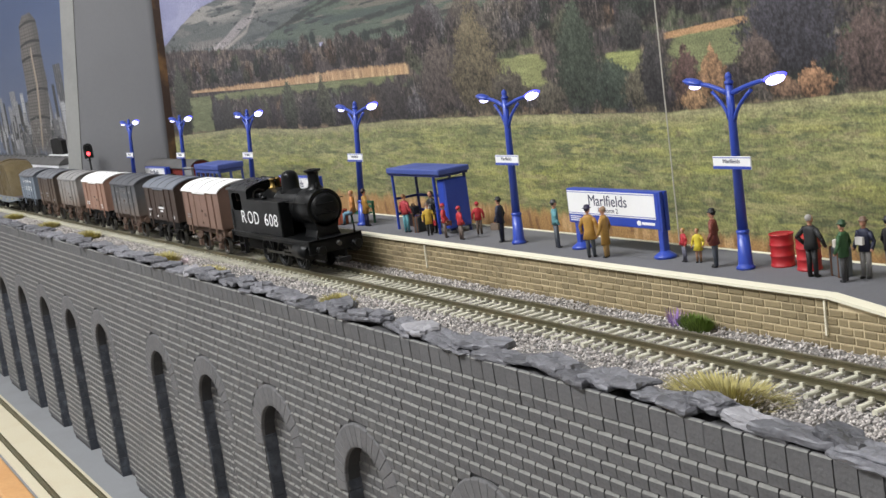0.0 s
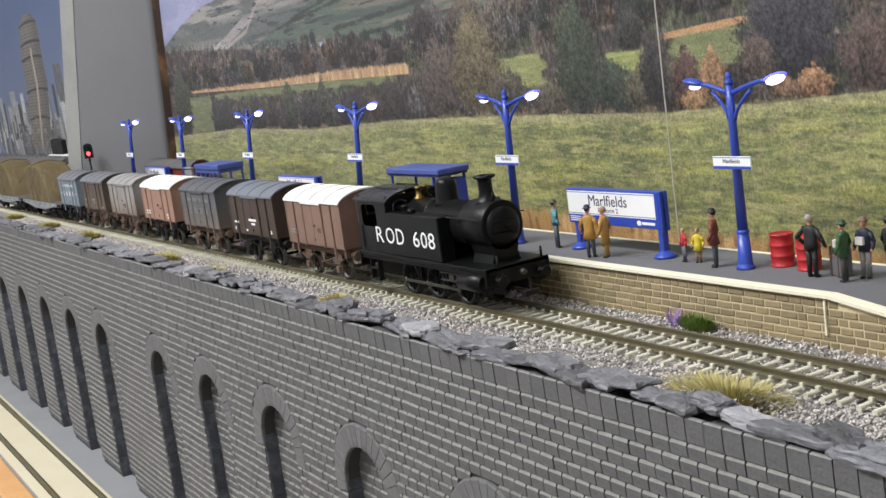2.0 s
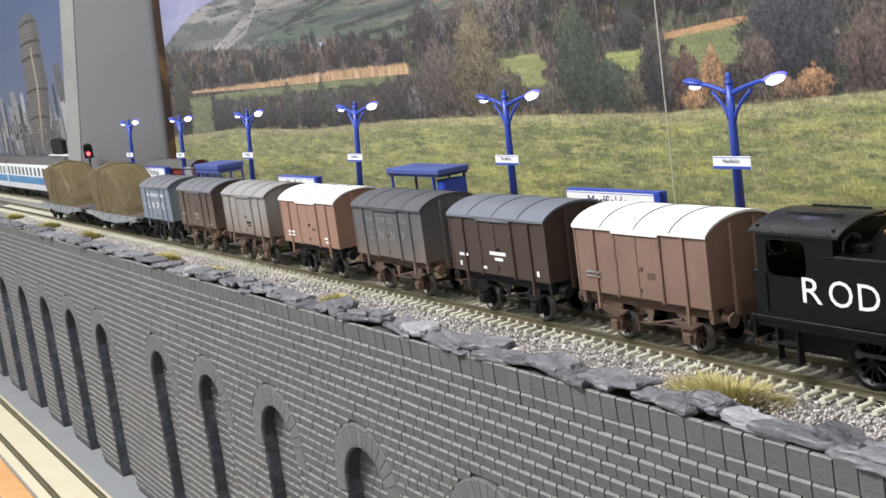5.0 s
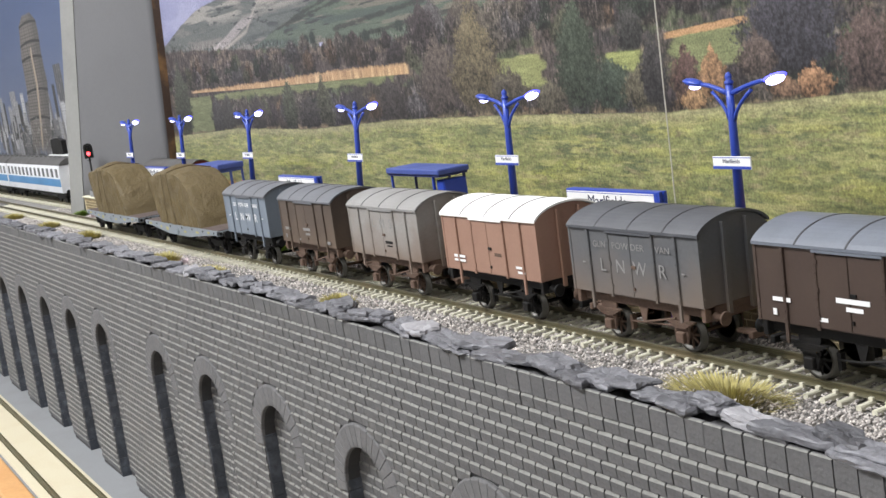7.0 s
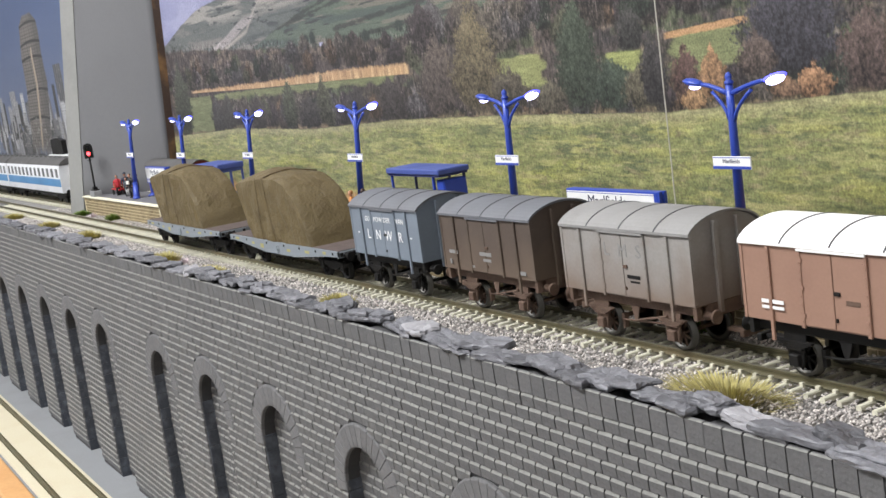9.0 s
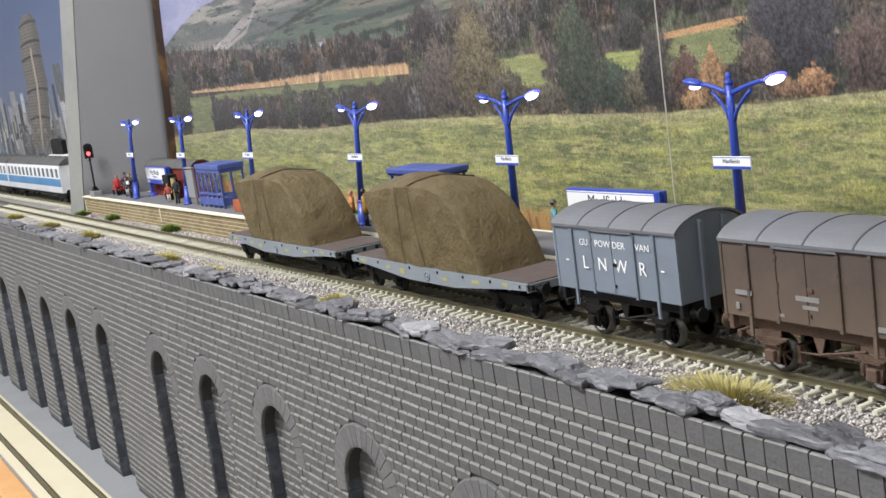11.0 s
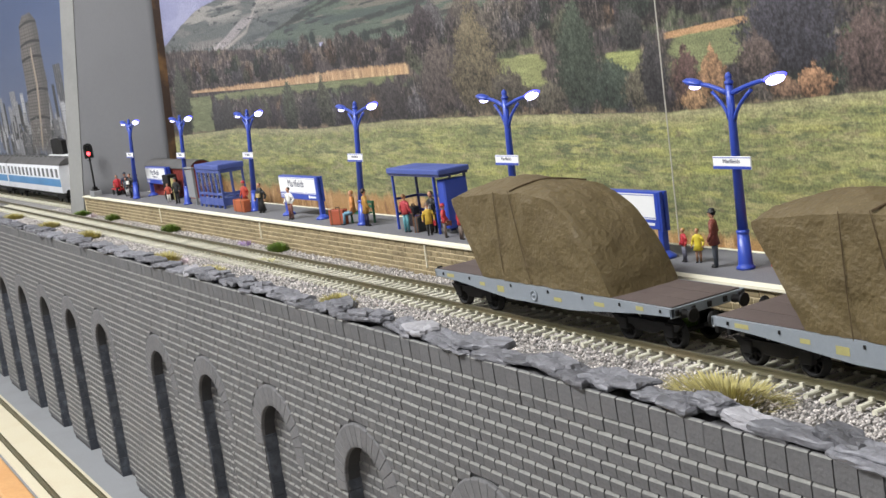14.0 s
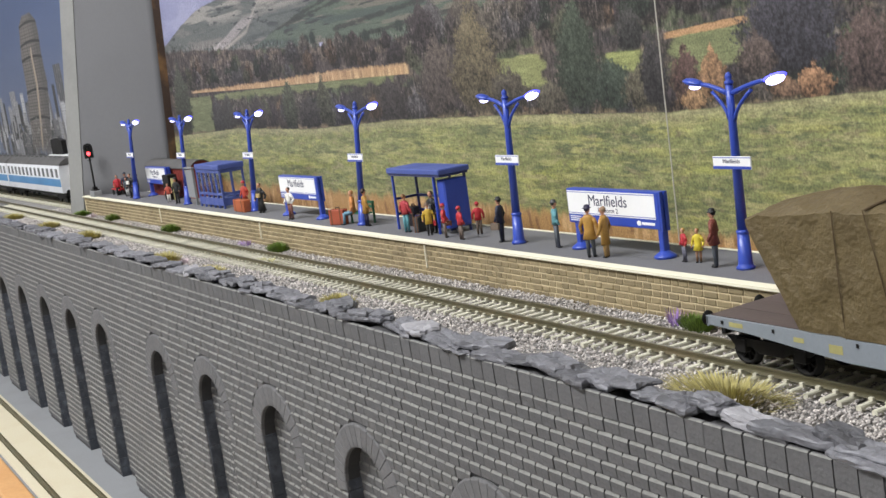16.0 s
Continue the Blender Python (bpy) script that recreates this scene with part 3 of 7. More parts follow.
    lay((0.36, 0.345, 0.095), field * smooth(0.05, 0.5, n(16, 3.2, 263, 5)) * 0.7)
    lay((0.31, 0.29, 0.11), field * smooth(0.1, 0.5, n(5, 1.8, 261, 4)) * 0.55)
    lay((0.085, 0.10, 0.045), field * smooth(0.15, 0.5, n(6, 1.6, 262, 4)) * 0.6)
    lay((0.33, 0.30, 0.13), field * smooth(7, 1, foot - Z) * 0.6)
    lay((0.26, 0.22, 0.10), field * smooth(0.2, 0.5, n(8, 2.5, 29, 5)) * 0.6)
    blade, sweep = n(1.1, 1.4, 411, 3), n(9, 1.5, 412, 4)
    C *= (1 + field * (0.5 * np.clip(blade, -0.7, 1) + 0.3 * np.clip(sweep, -0.7, 1)))[..., None]
    lay((0.40, 0.37, 0.13), field * smooth(0.2, 0.55, n(22, 2.2, 413, 4)) * 0.55)
    dry = ridge((-1080, -1025, -848, -669, -508, -391, -303, -184, 150), (36, 35, 27, 26, 25, 23, 18.5, 18, 16), 2.4, 5, 30)
    long = smooth(0, 6, dry + 2.5 * n(2.5, 14, 32, 4) - Z)
    lay((0.36, 0.215, 0.07), long)
    lay((0.50, 0.33, 0.13), long * smooth(0.05, 0.4, n(3, 16, 33, 4)))
    lay((0.22, 0.12, 0.045), long * smooth(0.1, 0.45, n(4, 12, 34, 4)))
    C *= (1 - 0.16 * smooth(-480, -620, X) * smooth(60, 76, Z))[..., None]
    C[..., 2] *= 1.27 + 0.13 * smooth(-450, -700, X)
    return C


TOWER_Z, TOWER_X = (40, 76, 148, 190, 223, 251), (-1768, -1752, -1723, -1724, -1713, -1710)


def paint_skyline(X, Z):
    """City towers against an evening sky."""
    C = np.zeros(X.shape + (3,))

    def lay(colour, mask):
        C[...] = C * (1 - mask[..., None]) + np.asarray(colour) * mask[..., None]
    g = np.clip((Z - 40) / 220, 0, 1)
    C[...] = np.array((0.15, 0.18, 0.26)) * (1 - g[..., None]) + np.array((0.065, 0.105, 0.225)) * g[..., None]
    rnd = random.Random(8)
    for k in range(34):
        cx, w, h = rnd.uniform(-1990, -1180), rnd.uniform(10, 26), rnd.uniform(70, 150) * (0.75 if k % 3 else 1.15)
        d = np.maximum(np.abs(X - cx) / w, np.where(Z > h, 9, 0))
        m = smooth(1.02, 0.97, d)
        base = rnd.uniform(0.09, 0.3)
        lay((base, base * 1.02, base * 1.12), m)
        lay((base * 1.8, base * 1.75, base * 1.7), m * smooth(0.2, 0.6, grid_noise(X / 4, Z / 3, k, 2)))
        lay((0.03, 0.035, 0.04), m * smooth(0.5, 0.8, np.abs(np.sin(X * math.pi / (w * 0.55)))) * 0.5)
    for k in range(60):
        cx, z0, h, w = rnd.uniform(-2200, -1500), rnd.uniform(35, 60), rnd.uniform(20, 75), rnd.uniform(3, 9)
        tone = rnd.choice((0.06, 0.12, 0.3, 0.42))
        lay((tone, tone, tone * 1.06), smooth(1.1, 0.8, np.maximum(np.abs(X - cx + 0.12 * (Z - z0)) / w, np.abs(Z - z0 - h / 2) / (h / 2))))
    # pale blocks crowded round the towers' feet
    for k in range(110):
        cx, z0, h, w = rnd.uniform(-2300, -1300), rnd.uniform(40, 95), rnd.uniform(12, 60), rnd.uniform(4, 14)
        tone = rnd.choice((0.04, 0.07, 0.14, 0.3, 0.46))
        m = smooth(1.06, 0.9, np.maximum(np.abs(X - cx) / w, np.abs(Z - z0 - h / 2) / (h / 2)))
        lay((tone, tone * 1.01, tone * 1.05), m)
        lay((tone * 0.45,) * 3, m * smooth(0.2, 0.5, np.sin(Z * 1.5 + k)) * smooth(0.0, 0.4, np.sin(X * 0.8)))
    # the tall leaning round-topped tower with bands
    mid = np.interp(Z, TOWER_Z, TOWER_X)
    half = np.interp(Z, (40, 150, 210, 238, 250), (66, 72, 66, 58, 30))
    m = smooth(1.02, 0.97, np.abs(X - mid) / half) * smooth(TOWER_Z[-1] + 2, TOWER_Z[-1] - 2, Z) * smooth(40, 60, Z)
    lay((0.17, 0.155, 0.14), m)
    side = (X - mid) / half
    lay((0.09, 0.085, 0.085), m * smooth(0.0, 0.8, side) * 0.8)
    lay((0.06, 0.055, 0.05), m * smooth(0.2, 0.7, np.sin(Z * 1.3)) * 0.55)
    lay((0.05, 0.045, 0.045), m * smooth(0.5, 0.8, np.sin(X * 0.4)) * 0.4)
    for zb in (100, 142, 190, 212, 240):
        lay((0.025, 0.024, 0.026), m * smooth(2.6, 1.2, np.abs(Z - zb + 4 * side * side)))
    lay((0.36, 0.29, 0.22), m * smooth(0.10, 0.06, np.abs(side - 0.05)) * smooth(205, 200, Z))
    t = grid_noise(X / 14, Z / 7, 77, 4)
    lay((0.035, 0.038, 0.034), smooth(0, 6, 44 + 8 * t - Z))
    lay((0.28, 0.27, 0.25), smooth(0.2, 0.45, grid_noise(X / 7, Z / 4, 79, 3)) * smooth(0, 10, 95 + 20 * t - Z) * smooth(40, 60, Z) * 0.8)
    return C * 0.85


# columns lie closer together towards the sheet's near end
SPACING = (170, -170, -207, -250, -300, -361, -436, -531, -657, -826, -1046)
tagged(print_sheet("landscape_backdrop", M["landscape"], -1046, 170, -12, 255, 1250, 470, 95, paint_landscape, SPACING, 0.6), "printed backdrop sheet of an autumn valley behind the platform", "backdrop", kind="structure")
tagged(print_sheet("skyline_backdrop", M["skyline"], -2340, -1150, -12, 420, 420, 300, 125, paint_skyline), "printed backdrop sheet of city towers", "backdrop", kind="structure")


# ---- the dividing board between the two prints, and the hanging cord ----
def divider():
    board = thing("divider_board", "tall grey painted board dividing two printed backdrops", "board", at=(0, 0, 0))
    lo, hi = Vector((-1169, 29, 0)), Vector((-1047, 91, 0))
    lo2, hi2 = Vector((-1157, 80, 420)), Vector((-975, 92.5, 420))
    back = Vector((-14, 7, 0))
    bm = bmesh.new()
    n = 12
    down = Vector((0, 0, -4))
    rows = []
    for off in (Vector(), back):
        rows.append([[bm.verts.new((lo + down).lerp(lo2, j / n).lerp((hi + down).lerp(hi2, j / n), i / n) + off) for i in range(n + 1)] for j in range(n + 1)])
    for g in rows:
        for j in range(n):
            for i in range(n):
                bm.faces.new((g[j][i], g[j][i + 1], g[j + 1][i + 1], g[j + 1][i])).smooth = True
    for j in range(n):
        for i in (0, n):
            bm.faces.new((rows[0][j][i], rows[0][j + 1][i], rows[1][j + 1][i], rows[1][j][i]))
            bm.faces.new((rows[0][i][j], rows[0][i][j + 1], rows[1][i][j + 1], rows[1][i][j]))
    part("panel", bm, M["grey_board"], board)
    bm = bmesh.new()
    a, b = lo + Vector((-1, -0.5, -4)), lo2 + Vector((-1, -0.5, 0))
    d = Vector((-20, -9, 0))
    vs = [bm.verts.new(p) for p in (a, b, b + d, a + d, a + Vector((-6, 8, 0)), b + Vector((-6, 8, 0)), b + d + Vector((-6, 8, 0)), a + d + Vector((-6, 8, 0)))]
    for q in ((0, 1, 2, 3), (4, 7, 6, 5), (0, 4, 5, 1), (3, 2, 6, 7), (1, 5, 6, 2), (0, 3, 7, 4)):
        bm.faces.new([vs[i] for i in q])
    part("edge_strip", bm, M["board_edge"], board, "pale edge strip")
    bm = bmesh.new()
    a, b = hi + Vector((1, -1, -4)), hi2 + Vector((1, -1, 0))
    d = Vector((5, -2, 0))
    vs = [bm.verts.new(p) for p in (a, b, b + d, a + d, a + Vector((4, 9, 0)), b + Vector((4, 9, 0)), b + d + Vector((4, 9, 0)), a + d + Vector((4, 9, 0)))]
    for q in ((0, 1, 2, 3), (4, 7, 6, 5), (0, 4, 5, 1), (3, 2, 6, 7), (1, 5, 6, 2), (0, 3, 7, 4)):
        bm.faces.new([vs[i] for i in q])
    part("wooden_lath", bm, M["dark_wood"], board, "dark split wooden lath")
    bm = bmesh.new()
    tube(bm, (-297.2, 90, -4), (-297.6, 90, 420), 0.35, 0.35, 6)
    tagged(part("cord", bm, M["cord"]), "thin pale cord hanging before the backdrop", "cord")


divider()


# ---- baseboards ----
def decks():
    bm = bmesh.new()
    box(bm, -2300, 400, -52, 140, -30, -5)
    tagged(part("ground", bm, M["bed"]), "grey ballast-covered upper baseboard", "ground", kind="structure")
    bm = bmesh.new()
    box(bm, -2300, 400, -129, 140, -222, -192)
    tagged(part("lower_deck", bm, M["deck_grey"]), "grey painted lower baseboard", "baseboard", kind="structure")
    bm = bmesh.new()
    box(bm, -2300, 400, -150, -129.4, -240, -189, 1.5)
    tagged(part("timber_edge", bm, M["pine"]), "orange pine edge of the lower baseboard", "trim", kind="structure")
    bm = bmesh.new()
    box(bm, -2300, 400, -150, 140, -262, -241)
    for x in (-2200, -1300, -400, 300):
        for y in (-130, 100):
            box(bm, x - 25, x + 25, y - 25, y + 25, -1000, -262)
    tagged(part("trestle", bm, M["pine"]), "pine frame and legs under the baseboard", "trestle", kind="structure")


decks()


def lower_track():
    track = thing("lower_track", "cream track bed with two dark rails on the lower baseboard", "track", kind="structure")
    bm = bmesh.new()
    box(bm, -2200, 300, -127, -82.5, -191.6, -190, 0.4)
    part("track_bed", bm, M["cream_bed"], track)
    for y in (-88.5, -116.5):
        bm = bmesh.new()
        prism(bm, [(y - 1.6, -190), (y + 1.6, -190), (y + 1.4, -189.4), (y + 0.5, -189), (y + 0.5, -187.2), (y - 0.5, -187.2), (y - 0.5, -189), (y - 1.4, -189.4)], -2200, 300, "x")
        part("rail", bm, M["rail"], track, at=(0, 0, 0.05))
        vs, fs = [], []
        for i in range(330):
            x = -1500 + i * 3.4
            for s in (-2.6, 1.7):
                k = len(vs)
                vs += [((x + a) * MM, (y + s + b) * MM, c * MM) for c in (-189.98, -189.2) for b in (0, 0.9) for a in (0, 1.3)]
                fs += [[k + j for j in q] for q in ((4, 5, 7, 6), (0, 1, 5, 4), (2, 6, 7, 3), (0, 4, 6, 2), (1, 3, 7, 5))]
        ob = new("rail_clips", raw_mesh("rail_clips", vs, fs, M["rail"]))
        ob.parent = track
        tagged(ob, kind="stuff")


lower_track()

# ---- viaduct retaining wall ----
FACE, TOP, FOOT = -61.3, 1.8, -192.0
ARCHES = (-1506, -1407, -1307, -1208, -1109, -1009, -908, -807, -660, -561, -459, -355, -249, -146, -44, 56)
HALF, RING, DEEP, CROWN = 22.5, 11.5, 8.2, -57.8
COURSE, SOLDIER = 5.05, 8.0
SPRING = CROWN - HALF


def gap_at(z, extra):
    """Half width of an arch's opening at height z, grown by extra."""
    r = HALF + extra
    if z <= SPRING:
        return HALF + (0 if extra else 0)
    return math.sqrt(max(0, r * r - (z - SPRING) ** 2))


def viaduct():
    wall = thing("viaduct_wall", "dark grey brick retaining wall with blind round arches", "wall", kind="structure")
    # front leaf: strips over the openings, whole piers between them
    bm = bmesh.new()
    xs, edge = [], -1560.0
    for c in ARCHES:
        box(bm, edge, c - HALF, FACE + 0.8, FACE + DEEP, FOOT, TOP - 1)
        steps = [c + HALF * math.sin(math.pi / 2 * (i / 10 - 1)) for i in range(21)]
        for a, b in zip(steps, steps[1:]):
            za, zb = (SPRING + math.sqrt(max(0, HALF ** 2 - (v - c) ** 2)) for v in (a, b))
            p = [bm.verts.new(q) for q in ((a, FACE + 0.8, za), (b, FACE + 0.8, zb), (b, FACE + 0.8, TOP - 1), (a, FACE + 0.8, TOP - 1), (a, FACE + DEEP, za), (b, FACE + DEEP, zb))]
            bm.faces.new((p[0], p[1], p[2], p[3]))
            bm.faces.new((p[0], p[4], p[5], p[1]))
        edge = c + HALF
    box(bm, edge, 120, FACE + 0.8, FACE + DEEP, FOOT, TOP - 1)
    box(bm, -1560, 120, FACE + DEEP, FACE + DEEP + 6, FOOT, TOP - 1)
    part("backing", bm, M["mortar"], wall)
    # jamb stones; recess shade and blue reflection are put into their colour
    for c in ARCHES:
        bm = bmesh.new()
        rnd = random.Random(int(c))
        z = FOOT
        while z < SPRING:
            h = min(rnd.uniform(7, 11), SPRING - z)
            box(bm, c - HALF - 0.4, c - HALF + rnd.uniform(0.4, 1.0), FACE + 0.5, FACE + DEEP - 0.2, z + 0.1, z + h - 0.3)
            z += h
        part("jamb", bm, M["jamb"], wall, "stone jamb coloured dark for arch shade with blue sheen")
    # voussoirs: narrow stones with their outer rim rounded off
    bm = bmesh.new()
    half = math.radians(5.1)
    r0, r1 = HALF - 0.2, HALF + RING
    loops = []
    for y, a, b, k in ((1.2, r0, r1, 1.0), (-0.25, r0, r1, 1.0), (-0.75, r0 + 0.5, r1 - 1.0, 0.93)):
        loops.append([bm.verts.new((r * math.sin(t), y, r * math.cos(t))) for r, t in ((a, -half * k), (b, -half * k), (b, half * k), (a, half * k))])
    for p, q in zip(loops, loops[1:]):
        for i in range(4):
            bm.faces.new((p[i], p[(i + 1) % 4], q[(i + 1) % 4], q[i]))
    bm.faces.new(loops[-1])
    bmesh.ops.recalc_face_normals(bm, faces=bm.faces)
    stone = mesh_of("voussoir", bm, M["ring"])
    for c in ARCHES:
        for i in range(19):
            o = new("voussoir", stone)
            o.parent = wall
            o.matrix_basis = spot(c, FACE - 0.1, SPRING - 1, 0, (i - 9) * 10.5, 0)


viaduct()


def brick_walls():
    """Courses of bricks with their upper edges standing proud; the stretch beside the station's near end piece by piece."""
    wall = bpy.data.objects["viaduct_wall"]
    course, length = COURSE, 7.7
    shared = {}
    vs, fs = [], []
    near = 0
    rnd = random.Random(3)

    def brick_shape(w, h=course):
        e, lip = 0.32, 1.15 if h < 6 else 0.5
        return ([(0, 1, 0.1), (w - e, 1, 0.1), (0.05, -0.2, 0.15), (w - e - 0.05, -0.2, 0.15), (0.1, -0.5, h - lip), (w - e - 0.1, -0.5, h - lip), (0.25, 0.15, h - 0.12), (w - e - 0.25, 0.15, h - 0.12), (0.2, 1, h - 0.1), (w - e - 0.2, 1, h - 0.1)],
                [(0, 1, 3, 2), (2, 3, 5, 4), (4, 5, 7, 6), (6, 7, 9, 8), (0, 2, 4, 6, 8), (1, 9, 7, 5, 3)])

    def lit_tops(me):
        """The sloping upper face of each brick is coloured paler, a painted highlight from above."""
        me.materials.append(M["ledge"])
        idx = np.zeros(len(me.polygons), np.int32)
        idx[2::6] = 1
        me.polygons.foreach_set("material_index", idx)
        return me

    def place(x, w, z, y, single, h=course):
        v, f = brick_shape(w, h)
        dy = rnd.uniform(-0.14, 0.14)
        if single:
            key = (round(w, 1), h)
            if key not in shared:
                shared[key] = lit_tops(raw_mesh("brick", [tuple(q * MM for q in p) for p in v], f, M["brick"]))
            o = new("brick", shared[key])
            o.parent = wall
            o.matrix_basis = spot(x, y + dy, z, 0, rnd.uniform(-0.3, 0.3), 0)
        else:
            k = len(vs)
            vs.extend(((p[0] + x) * MM, (p[1] + y + dy) * MM, (p[2] + z) * MM) for p in v)
            fs.extend(tuple(k + i for i in q) for q in f)
    # a taller course of upright bricks under the slates
    x = -1540.0
    while x < 110:
        near += -330 < x < -60
        place(x, length, TOP - SOLDIER, FACE - 0.1, -330 < x < -60, SOLDIER)
        x += length
    rows = int((TOP - SOLDIER - FOOT) / course)
    for r in range(rows):
        z = TOP - SOLDIER - (r + 1) * course
        gaps = []
        for c in ARCHES:
            middle = z + course * 0.5
            g = HALF if middle < SPRING - 1 else gap_at(middle + 1, RING - 0.6) if middle < CROWN + RING - 1.6 else 0
            if g > 0:
                gaps.append((c - g, c + g))
        x = -1540 - (r % 2) * length / 2
        while x < 110:
            pieces = [(x, x + length)]
            for a, b in gaps:
                nxt = []
                for p, q in pieces:
                    if q <= a or p >= b:
                        nxt.append((p, q))
                    else:
                        if p < a:
                            nxt.append((p, a))
                        if q > b:
                            nxt.append((b, q))
                pieces = nxt
            for p, q in pieces:
                if q - p > 1.5:
                    single = near < 300 and -330 < p < -60 and q - p > 5 and z > -100
                    near += single
                    place(p, q - p, z, FACE, single)
            x += length
        # the recessed panels carry the same courses
        if z + course < CROWN:
            for c in ARCHES:
                x = c - HALF - (r % 2) * length / 2
                while x < c + HALF:
                    g = gap_at(z + course * 0.5, 0)
                    p, q = max(x, c - HALF), min(x + length, c + HALF)
                    if q - p > 1:
                        place(p, q - p, z, FACE + DEEP - 0.4, False)
                    x += length
    ob = new("brickwork", lit_tops(raw_mesh("brickwork", vs, fs, M["brick"])))
    ob.parent = wall
    tagged(ob, "dark grey brick courses", kind="stuff")


def slates():
    """Broken slates laid loosely along the wall's top, some split into two leaves."""
    rnd = random.Random(21)

    def leaf(bm, w, d, z0, h, seed):
        """One jagged leaf of slate with a rough, stepped upper side."""
        n = 26
        rim = []
        step = [rnd.uniform(0.74, 1.08) for _ in range(9)]
        for i in range(n):
            a = 2 * math.pi * i / n
            k = 1 / max(abs(math.cos(a)), abs(math.sin(a)), 0.72) * step[i * 9 // n] * rnd.uniform(0.93, 1.05)
            rim.append((w / 2 * math.cos(a) * k, d / 2 * math.sin(a) * k))
        levels = []
        for f, z in ((0.95, 0.0), (1.0, 0.35), (0.985, 0.7), (0.93, 1.0), (0.6, 1.0), (0.28, 1.0)):
            ring = []
            for u, v in rim:
                u, v = u * f + rnd.uniform(-0.25, 0.25), v * f + rnd.uniform(-0.25, 0.25)
                rough = 0.9 * noise.noise((u * 0.16, v * 0.2, seed)) + 0.4 * noise.noise((u * 0.5, v * 0.6, seed))
                ring.append(bm.verts.new((u, v, z0 + h * z + (round(rough * 2.5) / 2.5 * 0.7 + rough * 0.3 if z > 0.8 else 0))))
            levels.append(ring)
        for a, b in zip(levels, levels[1:]):
            for i in range(n):
                bm.faces.new((a[i], a[(i + 1) % n], b[(i + 1) % n], b[i]))
        bm.faces.new(levels[0][::-1])
        bm.faces.new(levels[-1])

    x, k = -1250.0, 0
    while x < 60:
        w, d, h = rnd.uniform(15, 31), rnd.uniform(10, 16), rnd.uniform(1.4, 2.6)
        bm = bmesh.new()
        leaf(bm, w, d, 0, h, k)
        if rnd.random() < 0.4:
            leaf(bm, w * 0.72, d * 0.8, h * 0.9, h * 0.7, k + 50)
        pale = rnd.random() < 0.06
        ob = part("slate", bm, M["pale_stone"] if pale else M["slate"], at=(x + w / 2, -55.2 + rnd.uniform(-2, 2.5), TOP - 0.3 + (k % 3) * 0.9), turn=(rnd.uniform(-6, 3), rnd.uniform(-3, 7), rnd.uniform(-16, 16)))
        tagged(ob, "pale broken slate lying on the wall's top" if pale else "broken dark slate lying on the wall's top", "slate", "slates along the wall")
        x += w * rnd.uniform(0.5, 0.8)
        k += 1


slates()


# ---- main track ----
def main_track():
    track = thing("main_track", "single track with concrete sleepers and rusty rails", "track", kind="structure")
    for y in (-8.25, 8.25):
        s = 1 if y > 0 else -1
        bm = bmesh.new()
        y0 = y + s * 0.6
        prism(bm, [(y0 - 1.3, -2.6), (y0 + 1.3, -2.6), (y0 + 1.1, -2.2), (y0 + 0.35, -1.9), (y0 + 0.35, -0.9), (y0 + 0.7, -0.6), (y0 + 0.65, -0.12), (y0 - 0.65, -0.12), (y0 - 0.7, -0.6), (y0 - 0.35, -0.9), (y0 - 0.35, -1.9), (y0 - 1.1, -2.2)], -2200, 380, "x")
        rail = part("rail", bm, M["rail"], track)
        bm = bmesh.new()
        box(bm, -2200, 380, y0 - 0.5, y0 + 0.5, -0.11, 0.0)
        part("rail_head", bm, M["railtop"], rail)
    bm = bmesh.new()
    prism(bm, [(-0.95, -4.6), (0.95, -4.6), (0.95, -3.15), (0.6, -2.75), (-0.6, -2.75), (-0.95, -3.15)], -16.5, 16.5, "y")
    for y in (-8.9, 8.9):
        for e in (-2.3, 1.2):
            box(bm, -0.75, 0.75, y + e, y + e + 1.1, -2.65, -1.75)
    mesh = mesh_of("sleeper", bm, M["concrete"])
    rnd = random.Random(4)
    for i in range(235):
        o = new("sleeper", mesh)
        o.parent = track
        o.matrix_basis = spot(55 - i * 6.5, rnd.uniform(-0.3, 0.3), rnd.uniform(-0.35, -0.05), 0, 0, rnd.uniform(-1.2, 1.2))


main_track()


